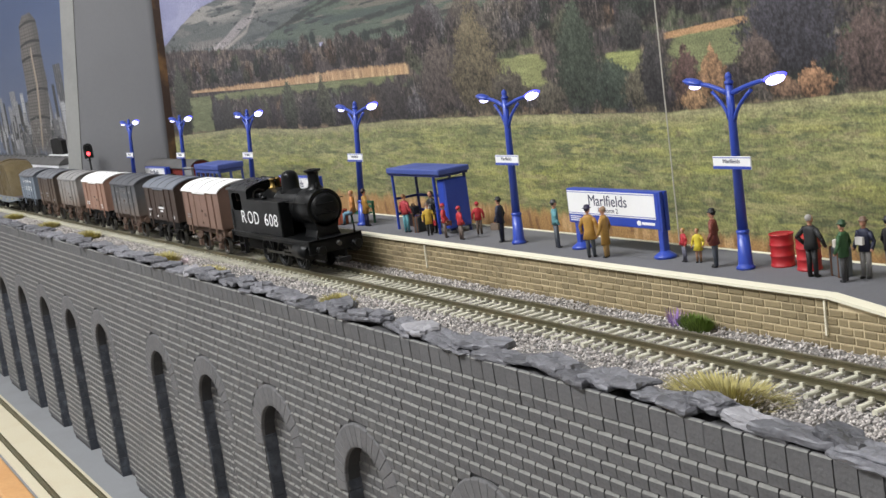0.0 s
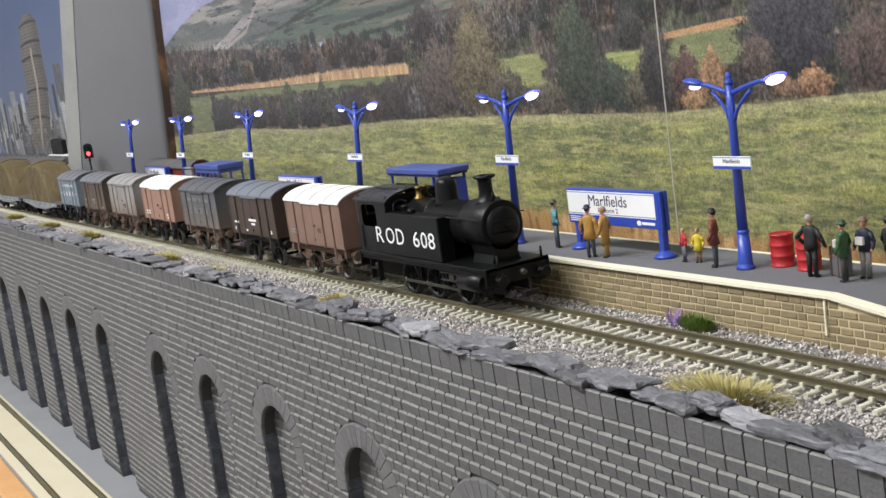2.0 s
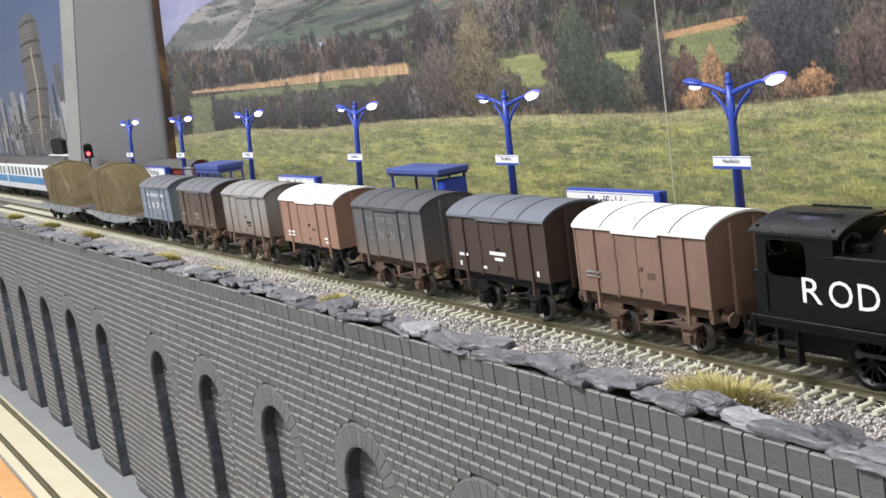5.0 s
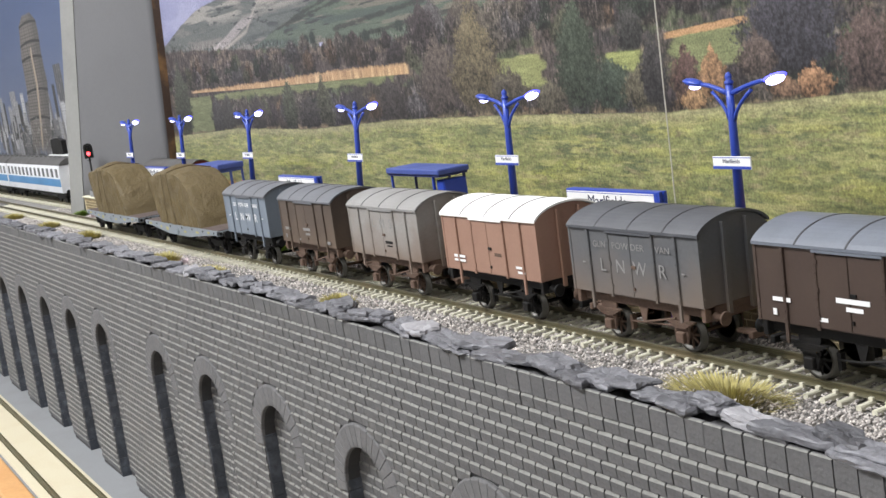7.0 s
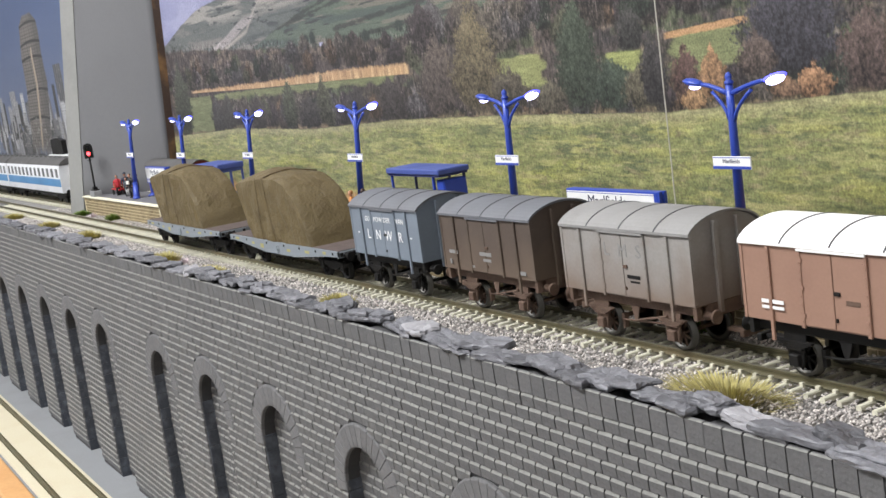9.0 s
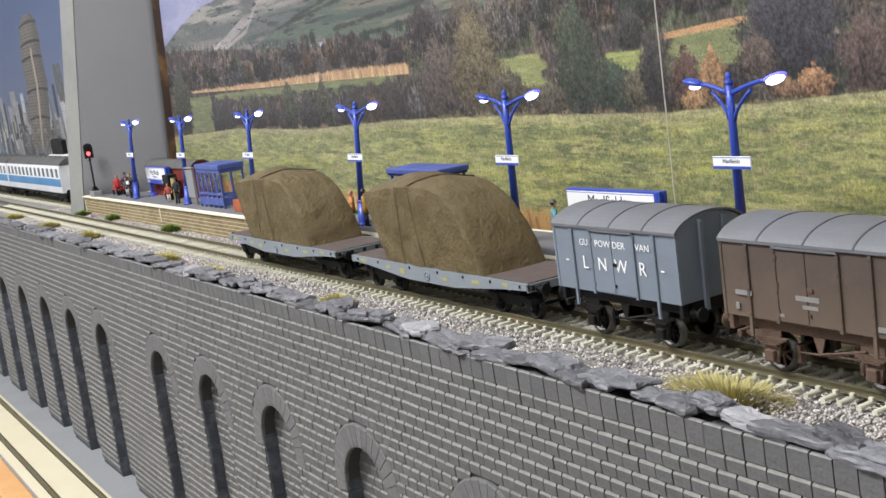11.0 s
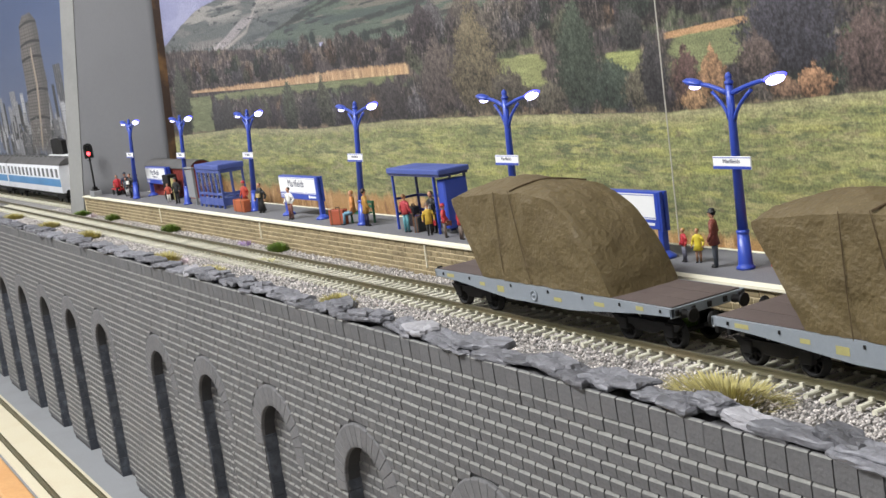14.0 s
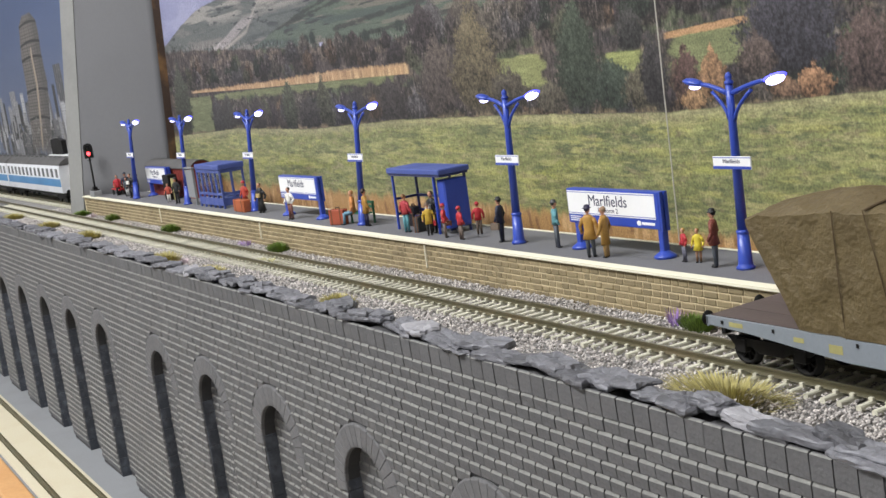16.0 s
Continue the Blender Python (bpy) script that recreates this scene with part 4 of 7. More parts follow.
def ballast():
    """Loose stones, heaped a little between sleepers and towards the wall."""
    rng = np.random.default_rng(6)
    n = 66000
    x = 110 - 1400 * rng.random(n) ** 1.45
    y = rng.uniform(-50, 29, n)
    y[: n // 40] = rng.uniform(28, 95, n // 40)
    inside = np.abs(y) < 16.5
    z = -4.6 + 0.5 * grid_noise(x / 14, y / 14, 9, 3) + np.where(inside, 0.45, np.clip(0.045 * (np.abs(y) - 17), -0.2, 0.7))
    size = rng.uniform(0.4, 0.85, n) * np.where(inside, 0.8, 1.0)
    octa = np.array([(1, 0, 0), (-1, 0, 0), (0, 1, 0), (0, -1, 0), (0, 0, 1), (0, 0, -1)], float)
    tri = np.array([(0, 2, 4), (2, 1, 4), (1, 3, 4), (3, 0, 4), (2, 0, 5), (1, 2, 5), (3, 1, 5), (0, 3, 5)])
    v = octa[None] * (size[:, None, None] * rng.uniform(0.6, 1.3, (n, 6, 3)))
    a = rng.uniform(0, 6.28, n)
    c, s = np.cos(a)[:, None], np.sin(a)[:, None]
    vx, vy = v[..., 0] * c - v[..., 1] * s + 0.3 * v[..., 2], v[..., 0] * s + v[..., 1] * c
    vz = v[..., 2] * 0.8 + 0.35 * v[..., 0]
    P = np.stack([vx + x[:, None], vy + y[:, None], vz + z[:, None] + 0.25], -1).reshape(-1, 3) * MM
    F = (tri[None] + 6 * np.arange(n)[:, None, None]).reshape(-1, 3)
    me = bpy.data.meshes.new("ballast")
    me.vertices.add(len(P))
    me.vertices.foreach_set("co", P.ravel())
    me.loops.add(F.size)
    me.loops.foreach_set("vertex_index", F.ravel().astype(np.int32))
    me.polygons.add(len(F))
    me.polygons.foreach_set("loop_start", np.arange(0, F.size, 3, dtype=np.int32))
    me.update(calc_edges=True)
    me.materials.append(M["ballast"])
    tagged(new("ballast", me), "loose grey and buff ballast stones round the track", "ballast", kind="stuff")


ballast()

# ---- platform ----
EDGE, PTOP, PBACK, PX0, PX1, RAMP = 28.5, 14.7, 76.0, -1165.0, -156.0, -40.0


def platform():
    plat = thing("platform", "station platform with stone face, cream edge and dark tarmac", "platform", kind="structure")
    prof = [(PX0, -5), (RAMP, -5), (RAMP, -3), (PX1, PTOP - 1.2), (PX0, PTOP - 1.2)]
    bm = bmesh.new()
    prism(bm, prof, EDGE + 1.6, PBACK, "y")
    part("core", bm, M["stone_joint"], plat)
    bm = bmesh.new()
    prism(bm, [(PX0, PTOP - 1.19), (PX1, PTOP - 1.19), (RAMP, -2.98), (RAMP, -2.0), (PX1, PTOP - 0.15), (PX0, PTOP - 0.15)], EDGE + 5.4, PBACK - 2, "y")
    part("surface", bm, M["tarmac"], plat)
    bm = bmesh.new()
    prism(bm, [(PX0, PTOP - 1.19), (PX1, PTOP - 1.19), (RAMP, -2.98), (RAMP, -1.6), (PX1, PTOP), (PX0, PTOP)], EDGE, EDGE + 5.4, "y")
    part("edging", bm, M["cream"], plat, "cream painted edging")
    bm = bmesh.new()
    prism(bm, [(PX0, PTOP - 1.9), (PX1, PTOP - 1.9), (PX1, PTOP - 1.2), (PX0, PTOP - 1.2)], EDGE + 0.5, EDGE + 1.7, "y")
    part("string_course", bm, M["stone"], plat)
    bm = bmesh.new()
    box(bm, PX0, PX1, PBACK - 2, PBACK, PTOP - 1.2, PTOP + 0.1)
    part("back_kerb", bm, M["cream"], plat, "pale kerb along the back")
    bm = bmesh.new()
    box(bm, -0.35, 0.35, -0.6, 0.5, -12.5, 0)
    post = part("joint_strip", bm, M["cream"], plat, "pale joint strip", at=(-901, EDGE + 1, PTOP - 2))
    for x in (-669, -433, -158):
        again(post, (x, EDGE + 1, PTOP - 2))


platform()


def tuft(x, y, z, w, h, material, label, seed, name="grass_tuft", blades=90):
    rnd = random.Random(seed)
    vs, fs = [], []
    for _ in range(blades):
        a, r = rnd.uniform(0, 6.28), rnd.random() ** 0.7
        bx, by = r * w * 0.46 * math.cos(a), r * w * 0.24 * math.sin(a)
        lean, hh = rnd.uniform(0.1, 0.55), h * rnd.uniform(0.45, 1.0) * (1 - 0.35 * r)
        tx, ty = bx * 1.5 + lean * hh * math.cos(a) * 0.6, by * 1.5 + lean * hh * math.sin(a) * 0.5
        t = rnd.uniform(0.16, 0.32)
        k = len(vs)
        c, s = math.cos(a + 1.6) * t, math.sin(a + 1.6) * t
        for f, g in ((0, 1), (0.55, 0.8)):
            px, py, pz = bx + (tx - bx) * f, by + (ty - by) * f, hh * f
            vs += [((px + c * g) * MM, (py + s * g) * MM, pz * MM), ((px - c * g) * MM, (py - s * g) * MM, pz * MM)]
        vs.append((tx * MM, ty * MM, hh * MM))
        fs += [(k, k + 1, k + 3, k + 2), (k + 2, k + 3, k + 4)]
    ob = new(name, raw_mesh(name, vs, fs, material))
    ob.matrix_basis = spot(x, y, z)
    return tagged(ob, label, "grass" if name == "grass_tuft" else "flower", "scenic tufts")


# ---- the train ----
SPIN = []      # (wheel object, radius, home)
RODS = []      # (rod object, crank radius, wheel radius, home)
CARS = []      # (thing, x at nine seconds)


def wheelset(parent, x, r, tread=0.0, spokes=8, gauge=14.6, mat_wheel=None, tyre=None):
    """One axle with two flanged spoked wheels; turns about its own y axis."""
    bm = bmesh.new()
    tube(bm, (0, -gauge / 2, 0), (0, gauge / 2, 0), 0.8, n=8)
    for s in (-1, 1):
        y = s * gauge / 2
        lathe(bm, [(r * 0.8, 0), (r + 0.7, 0), (r + 0.7, s * 0.6), (r, s * 0.7), (r, s * 2.3), (r * 0.8, s * 2.3), (r * 0.8, 0)], 0, y, 0, "y", 24, 1)
        lathe(bm, [(1.5, -0.2), (1.5, s * 2.4)], 0, y, 0, "y", 10)
        for i in range(spokes):
            a = 2 * math.pi * i / spokes
            tube(bm, (1.2 * math.cos(a), y + s * 1.2, 1.2 * math.sin(a)), (r * 0.82 * math.cos(a), y + s * 1.2, r * 0.82 * math.sin(a)), 0.5, 0.4, 5)
    ob = part("wheelset", bm, [mat_wheel or M["under"], tyre or M["steel"]], parent, at=(x, 0, r))
    SPIN.append((ob, r, (x, 0, r)))
    return ob


def buffer_pair(car, x, s, z, m, y=11.3):
    for yy in (-y, y):
        bm = bmesh.new()
        lathe(bm, [(1.6, 0), (1.6, 0.8), (1.25, 0.9), (1.1, 3.2), (0.7, 3.3), (0.7, 4.6), (2.5, 4.7), (2.6, 5.1), (2.2, 5.4)], 0, 0, 0, "x", 14)
        part("buffer", bm, m, car, at=(x, yy, z), turn=(0, 0, 0 if s > 0 else 180))


def coupling(car, x, s, m):
    bm = bmesh.new()
    box(bm, 0, 9, -1.6, 1.6, 7.2, 8.6, 0.2)
    box(bm, 8, 10, -4, 4, 6.6, 9.2, 0.3)
    part("coupling", bm, m, car, at=(x, 0, 0), turn=(0, 0, 0 if s > 0 else 180))


def van(name, label, at9, length, body, roof, under, marks=(), bufz=13.5):
    car = thing(name, label, "goods van", "goods vans of the train")
    h, w, z0, z1 = length / 2 - 0.8, 15.9, 18.6, 43.0
    bm = bmesh.new()
    rise = [(w * math.sin(a), 43.0 + 5.6 * (math.cos(a) - math.cos(1.18)) / (1 - math.cos(1.18))) for a in [1.18 * (i / 8 - 1) for i in range(17)]]
    kk = w / rise[-1][0]
    arc = [(y * kk, z) for y, z in rise]
    prism(bm, [(w, z0)] + [(y, z - 0.3) for y, z in arc[::-1]] + [(-w, z0)], -h, h, "x")
    part("body", bm, body, car)
    # roof: a curved sheet with its own thickness and raised seams
    bm = bmesh.new()
    over = [(y * 1.055, z) for y, z in arc]
    prism(bm, [(y, z - 0.1 - (0.15 if abs(y) > 15 else 0)) for y, z in over] + [(y, z + 0.75) for y, z in over[::-1]], -length / 2, length / 2, "x")
    rf = part("roof", bm, roof, car)
    for x in (-length * 0.26, 0, length * 0.26):
        bm = bmesh.new()
        prism(bm, [(y, z + 0.6) for y, z in over] + [(y, z + 0.95) for y, z in over[::-1]], x - 0.32, x + 0.32, "x")
        part("roof_seam", bm, M["seam"], rf)
    # rain strip over the doors
    for s in (-1, 1):
        bm = bmesh.new()
        box(bm, -12.5, 12.5, s * 16.75 - 0.3, s * 16.75 + 0.3, 41.9, 42.6)
        part("rain_strip", bm, roof, car)
    # door leaves, straps and stanchions
    for s in (-1, 1):
        for x0, x1 in ((-11.6, -0.15), (0.15, 11.6)):
            bm = bmesh.new()
            box(bm, x0, x1, min(s * 15.9, s * 16.35), max(s * 15.9, s * 16.35), z0 + 0.4, 41.4, 0.12)
            d = part("door", bm, body, car)
            if x0 > 0:
                bm = bmesh.new()
                box(bm, x0 + 0.3, x0 + 2.4, min(s * 16.4, s * 16.9), max(s * 16.4, s * 16.9), 29.5, 30.6)
                box(bm, x0 + 0.5, x0 + 1.1, min(s * 16.4, s * 16.9), max(s * 16.4, s * 16.9), 21.5, 22.6)
                part("latch", bm, under, d)
            bm = bmesh.new()
            for zz in (21.5, 30.0, 38.5):
                xh = x0 if x0 < 0 else x1
                box(bm, xh - 0.6, xh + 0.6, min(s * 16.36, s * 16.8), max(s * 16.36, s * 16.8), zz, zz + 1.2)
            part("hinges", bm, body, d)
        for x in (-h + 11, -12.1, 12.1, h - 11):
            bm = bmesh.new()
            drop = 6.0 if abs(x) > 13 else 0.5
            box(bm, x - 0.65, x + 0.65, min(s * 15.9, s * 16.7), max(s * 15.9, s * 16.7), z0 - drop, 42.3, 0.1)
            for k in range(9):
                zz = z0 + 1.2 + k * 2.6
                box(bm, x - 0.25, x + 0.25, min(s * 16.7, s * 16.9), max(s * 16.7, s * 16.9), zz, zz + 0.5)
            part("side_strap", bm, body, car)
        for e in (-1, 1):
            bm = bmesh.new()
            x = e * h
            box(bm, x - 0.9, x + 0.25, min(s * 15.9, s * 16.15), max(s * 15.9, s * 16.15), z0, 42.5)
            box(bm, min(x, x + e * 0.3), max(x, x + e * 0.3), min(s * 14.6, s * 16.1), max(s * 14.6, s * 16.1), z0, 42.8)
            for k in range(12):
                zz = z0 + 0.8 + k * 2.0
                box(bm, min(x + e * 0.3, x + e * 0.55), max(x + e * 0.3, x + e * 0.55), s * 15.2 - 0.25, s * 15.2 + 0.25, zz, zz + 0.5)
            part("corner_strap", bm, body, car)
    for e in (-1, 1):
        for y in (-5.4, 5.4):
            bm = bmesh.new()
            x = e * h
            box(bm, min(x, x + e * 1.7), max(x, x + e * 1.7), y - 0.25, y + 0.25, z0 - 3.5, 46.5)
            box(bm, min(x + e * 1.5, x + e * 1.9), max(x + e * 1.5, x + e * 1.9), y - 0.8, y + 0.8, z0 - 3.5, 46.2)
            part("end_stanchion", bm, body, car)
    # underframe
    for y in (-12.2, 12.2):
        bm = bmesh.new()
        box(bm, -h, h, y - 0.9, y + 0.9, 14.6, 18.5, 0.2)
        box(bm, -h, h, y - 1.6, y + 1.6, 17.7, 18.55)
        part("solebar", bm, under, car)
    for e in (-1, 1):
        bm = bmesh.new()
        box(bm, min(e * h, e * (h - 2)), max(e * h, e * (h - 2)), -15.5, 15.5, 13.6, 18.5, 0.2)
        part("headstock", bm, under, car)
        buffer_pair(car, e * h, e, bufz + 1.5, under)
        coupling(car, e * (h - 1), e, under)
    for x in (-19.5, 19.5):
        wheelset(car, x, 6.2, mat_wheel=under)
        for s in (-1, 1):
            bm = bmesh.new()
            y = s * 12.6
            prism(bm, [(x - 4.5, 14.8), (x + 4.5, 14.8), (x + 2.4, 4.0), (x - 2.4, 4.0)], y - 0.35, y + 0.35)
            box(bm, x - 1.9, x + 1.9, min(y, y + s * 2), max(y, y + s * 2), 4.4, 8.2, 0.3)
            part("axle_guard", bm, under, car)
            bm = bmesh.new()
            for k in range(4):
                box(bm, x - 7 + k * 1.3, x + 7 - k * 1.3, y + s * 0.6 - 0.8, y + s * 0.6 + 0.8, 9.6 + (3 - k) * 0.7, 10.2 + (3 - k) * 0.7)
            part("leaf_spring", bm, under, car)
            bm = bmesh.new()
            q = 1 if x > 0 else -1
            prism(bm, [(x - q * 6.6, 9.5), (x - q * 8.2, 9.5), (x - q * 8.2, 4.0), (x - q * 7.0, 3.6)], s * 8.2 - 1, s * 8.2 + 1)
            part("brake_block", bm, under, car)
    for s in (-1, 1):
        bm = bmesh.new()
        tube(bm, (0, s * 12.9, 9.2), (18 * -s, s * 13.8, 13.0), 0.45, n=6)
        prism(bm, [(-2.4, 14.8), (2.4, 14.8), (0.5, 8.6), (-0.5, 8.6)], s * 12.6 - 0.3, s * 12.6 + 0.3)
        tube(bm, (-12.5, s * 9, 7.2), (12.5, s * 9, 8.4), 0.4, n=6)
        part("brake_gear", bm, under, car)
    for s in (-1, 1):
        for text, size, px, pz, m, width in marks:
            if text.startswith("#"):
                bw, bh = (float(q) for q in text[1:].split("x"))
                bm = bmesh.new()
                box(bm, px - bw / 2, px + bw / 2, -16.52, -16.40, pz, pz + bh)
                o = part("marking", bm, m, car, turn=(0, 0, 0 if s < 0 else 180))
            else:
                words(text, size, m, car, (px if s < 0 else -px, s * 16.44, pz), (90, 0, 0 if s < 0 else 180), width=width)
    CARS.append((car, at9))
    return car


W, FD = M["white"], M["faded"]
van("gunpowder_van", "blue-grey gunpowder van with white lettering and grey roof", -389.5, 70, M["van_blue"], M["roof_grey"], M["under"],
    [("GU", 3.6, -16, 36.2, W, 4.8), ("POW DER", 3.6, -0.8, 36.2, W, 17), ("VAN", 3.6, 17.2, 36.2, W, 7.4), ("L", 7, -16, 27.4, W, None), ("N", 7, -6, 27.4, W, None), ("W", 7, 4.6, 27.4, W, None), ("R", 7, 16.4, 27.4, W, None), ("#1.6x0.6", 0, -27, 29.6, W, None), ("#1.6x0.6", 0, 27, 29.6, W, None)])
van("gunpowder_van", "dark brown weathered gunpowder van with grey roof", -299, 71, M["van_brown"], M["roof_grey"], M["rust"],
    [("#9x1.6", 0, 0, 26.4, FD, None), ("#6x1.2", 0, 1, 24, FD, None), ("#7x1.6", 0, -26, 25.8, FD, None), ("#1.5x2.2", 0, -29, 21, FD, None), ("#3x1", 0, -11, 20.6, FD, None), ("#4x1.6", 0, 27, 20.5, FD, None)])
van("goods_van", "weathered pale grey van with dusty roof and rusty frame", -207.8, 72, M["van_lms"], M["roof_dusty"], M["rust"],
    [("L", 7, -8.5, 33.5, FD, None), ("M", 7, 0.5, 33.5, FD, None), ("S", 7, 9, 33.5, FD, None), ("#7x1.3", 0, 5.5, 25.8, M["under"], None), ("#5x0.7", 0, 6, 24.3, M["under"], None)])
van("goods_van", "salmon brown van with bright white roof and black frame", -113, 73, M["van_salmon"], M["roof_white"], M["under"],
    [("#9x1.2", 0, -24, 24.4, W, None), ("#9x1.0", 0, -24, 22.6, W, None), ("#5x1.4", 0, 7, 27, M["rust"], None), ("#5x1", 0, 22, 23, W, None), ("#5x1", 0, 23, 21, W, None)])
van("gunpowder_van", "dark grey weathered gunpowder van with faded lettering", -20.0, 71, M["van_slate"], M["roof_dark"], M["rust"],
    [("GUN", 3.4, -17, 36.2, FD, 7), ("POW DER", 3.4, -1, 36.2, FD, 17.5), ("VAN", 3.4, 17.4, 36.2, FD, 7.4), ("L", 7, -16, 27.4, FD, None), ("N", 7, -6, 27.4, FD, None), ("W", 7, 4.6, 27.4, FD, None), ("R", 7, 16.4, 27.4, FD, None), ("#1.6x0.6", 0, -27, 29.6, FD, None), ("#1.6x0.6", 0, 27, 29.6, FD, None)])
van("goods_van", "chocolate brown van with blue-grey roof and black frame", 76.0, 73, M["van_dark"], M["roof_blue"], M["under"],
    [("#12x1.5", 0, 1, 27.5, W, None), ("#6x1.3", 0, 1.5, 25.2, W, None), ("#7x1.3", 0, -26, 25.5, W, None), ("#1.5x2", 0, -29, 21, W, None), ("#3x1.2", 0, -10, 21, W, None), ("#1.6x2.2", 0, 29, 21, W, None)])
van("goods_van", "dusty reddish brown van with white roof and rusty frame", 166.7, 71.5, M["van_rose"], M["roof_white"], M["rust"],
    [("#8x0.9", 0, -26, 26, FD, None), ("#8x0.8", 0, -26, 24.4, FD, None), ("#4x2.4", 0, 7, 26.4, M["rust"], None)])


def tarp_load(car, seed):
    """A tank-shaped load lashed under a stiff tarpaulin: steep tail, sloping nose, wrinkled cloth."""
    rnd = random.Random(seed)
    low = [(-41.5, 17.4), (-47, 26), (-54.5, 38), (-61, 47.5), (-61.5, 49.6), (-56, 51.2), (-36, 53.4), (-21, 54.3), (0, 54.6), (8, 53.8), (17, 50.6), (27, 44.6), (36.5, 35.5), (43, 26), (47.5, 17.4)]
    pts = []
    for (a, b), (c, d) in zip(low, low[1:]):
        for k in range(5):
            pts.append((a + (c - a) * k / 5, b + (d - b) * k / 5))
    pts.append(low[-1])
    bm = bmesh.new()
    ny = 24
    rows = []
    for j in range(ny + 1):
        v = j / ny * 2 - 1
        row = []
        for x, z in pts:
            up = max(0, (z - 30) / 25)
            y = v * (16.6 - 1.2 * up)
            crown = float(np.interp(x, (-60, -46, -24, 2, 30), (2.2, 4.6, 5.2, 1.6, 0.3))) * min(1, up) * (1 - abs(v) ** 1.5)
            roundness = (1 - abs(v) ** 6)
            wob = 0.8 * noise.noise((x * 0.11, y * 0.16, z * 0.13 + seed)) + 0.5 * noise.noise((x * 0.35, y * 0.3, z * 0.3 + seed))
            kx = 1 - 0.03 * (1 - roundness)
            if x > 4:
                wob += 0.45 * noise.noise((y * 0.55, z * 0.06, seed)) + 0.25 * noise.noise((y * 1.1, z * 0.1, seed))
            row.append(bm.verts.new((x * kx, y, z + crown - (1 - roundness) * up * 0.35 + wob * (1 if z > 18 else 0.2))))
        rows.append(row)
    for a, b in zip(rows, rows[1:]):
        for i in range(len(pts) - 1):
            bm.faces.new((a[i], a[i + 1], b[i + 1], b[i])).smooth = True
    # side panels: wrinkled sheets drawn from the deck up to the rim
    for side, row in ((-1, rows[0]), (1, rows[-1])):
        rim = [v.co.copy() for v in row]
        total, deep = len(rim) - 1, 16
        grid = []
        for k in range(deep + 1):
            f = k / deep
            line = []
            for i, q in enumerate(rim):
                x = (rim[0].x + (rim[-1].x - rim[0].x) * i / total) * (1 - f) + q.x * f
                z = 17.4 * (1 - f) + q.z * f
                inner = min(i, total - i, 6) / 6 * min(deep - k, 2) / 2
                bulge = 1.1 * noise.noise((x * 0.09, z * 0.07, seed + side)) + 0.9 * noise.noise((x * 0.28 + z * 0.12, z * 0.09, seed * 2 + side)) + 0.3
                fold = 0.7 * math.exp(-((x + 8 - 0.1 * z) / 1.2) ** 2) + 0.8 * math.exp(-((x - 20 + 0.45 * z) / 1.4) ** 2)
                y = side * 16.6 * (1 - f) + q.y * f
                line.append(bm.verts.new((x, y + side * (bulge + fold) * inner, z)))
            grid.append(line)
        for a, b in zip(grid, grid[1:]):
            for i in range(total):
                bm.faces.new((a[i], a[i + 1], b[i + 1], b[i])).smooth = True
    cover = part("tarpaulin", bm, M["tarp"], car, "olive brown tarpaulin over a bulky load")
    for x0, z0, x1, z1 in ((-22, 17, -25, 54.5), (-3, 17.5, -14, 55.2)):
        bm = bmesh.new()
        for k in range(8):
            f0, f1 = k / 8, (k + 1) / 8
            up0, up1 = (max(0, (z0 + (z1 - z0) * f - 30) / 25) for f in (f0, f1))
            tube(bm, (x0 + (x1 - x0) * f0, -17.3 + 1.2 * up0, z0 + (z1 - z0) * f0), (x0 + (x1 - x0) * f1, -17.3 + 1.2 * up1, z0 + (z1 - z0) * f1), 0.17, n=5)
        part("seam", bm, M["rope"], cover)
    bm = bmesh.new()
    prev = None
    for k in range(13):
        v = k / 12 * 2 - 1
        x = -8 + 6 * v
        p = (x, v * 15.2, 54.9 + float(np.interp(x, (-24, 2), (5.2, 1.6))) * (1 - abs(v) ** 1.5))
        if prev:
            tube(bm, prev, p, 0.4, n=6)
        prev = p
    part("seam", bm, M["rope"], cover)


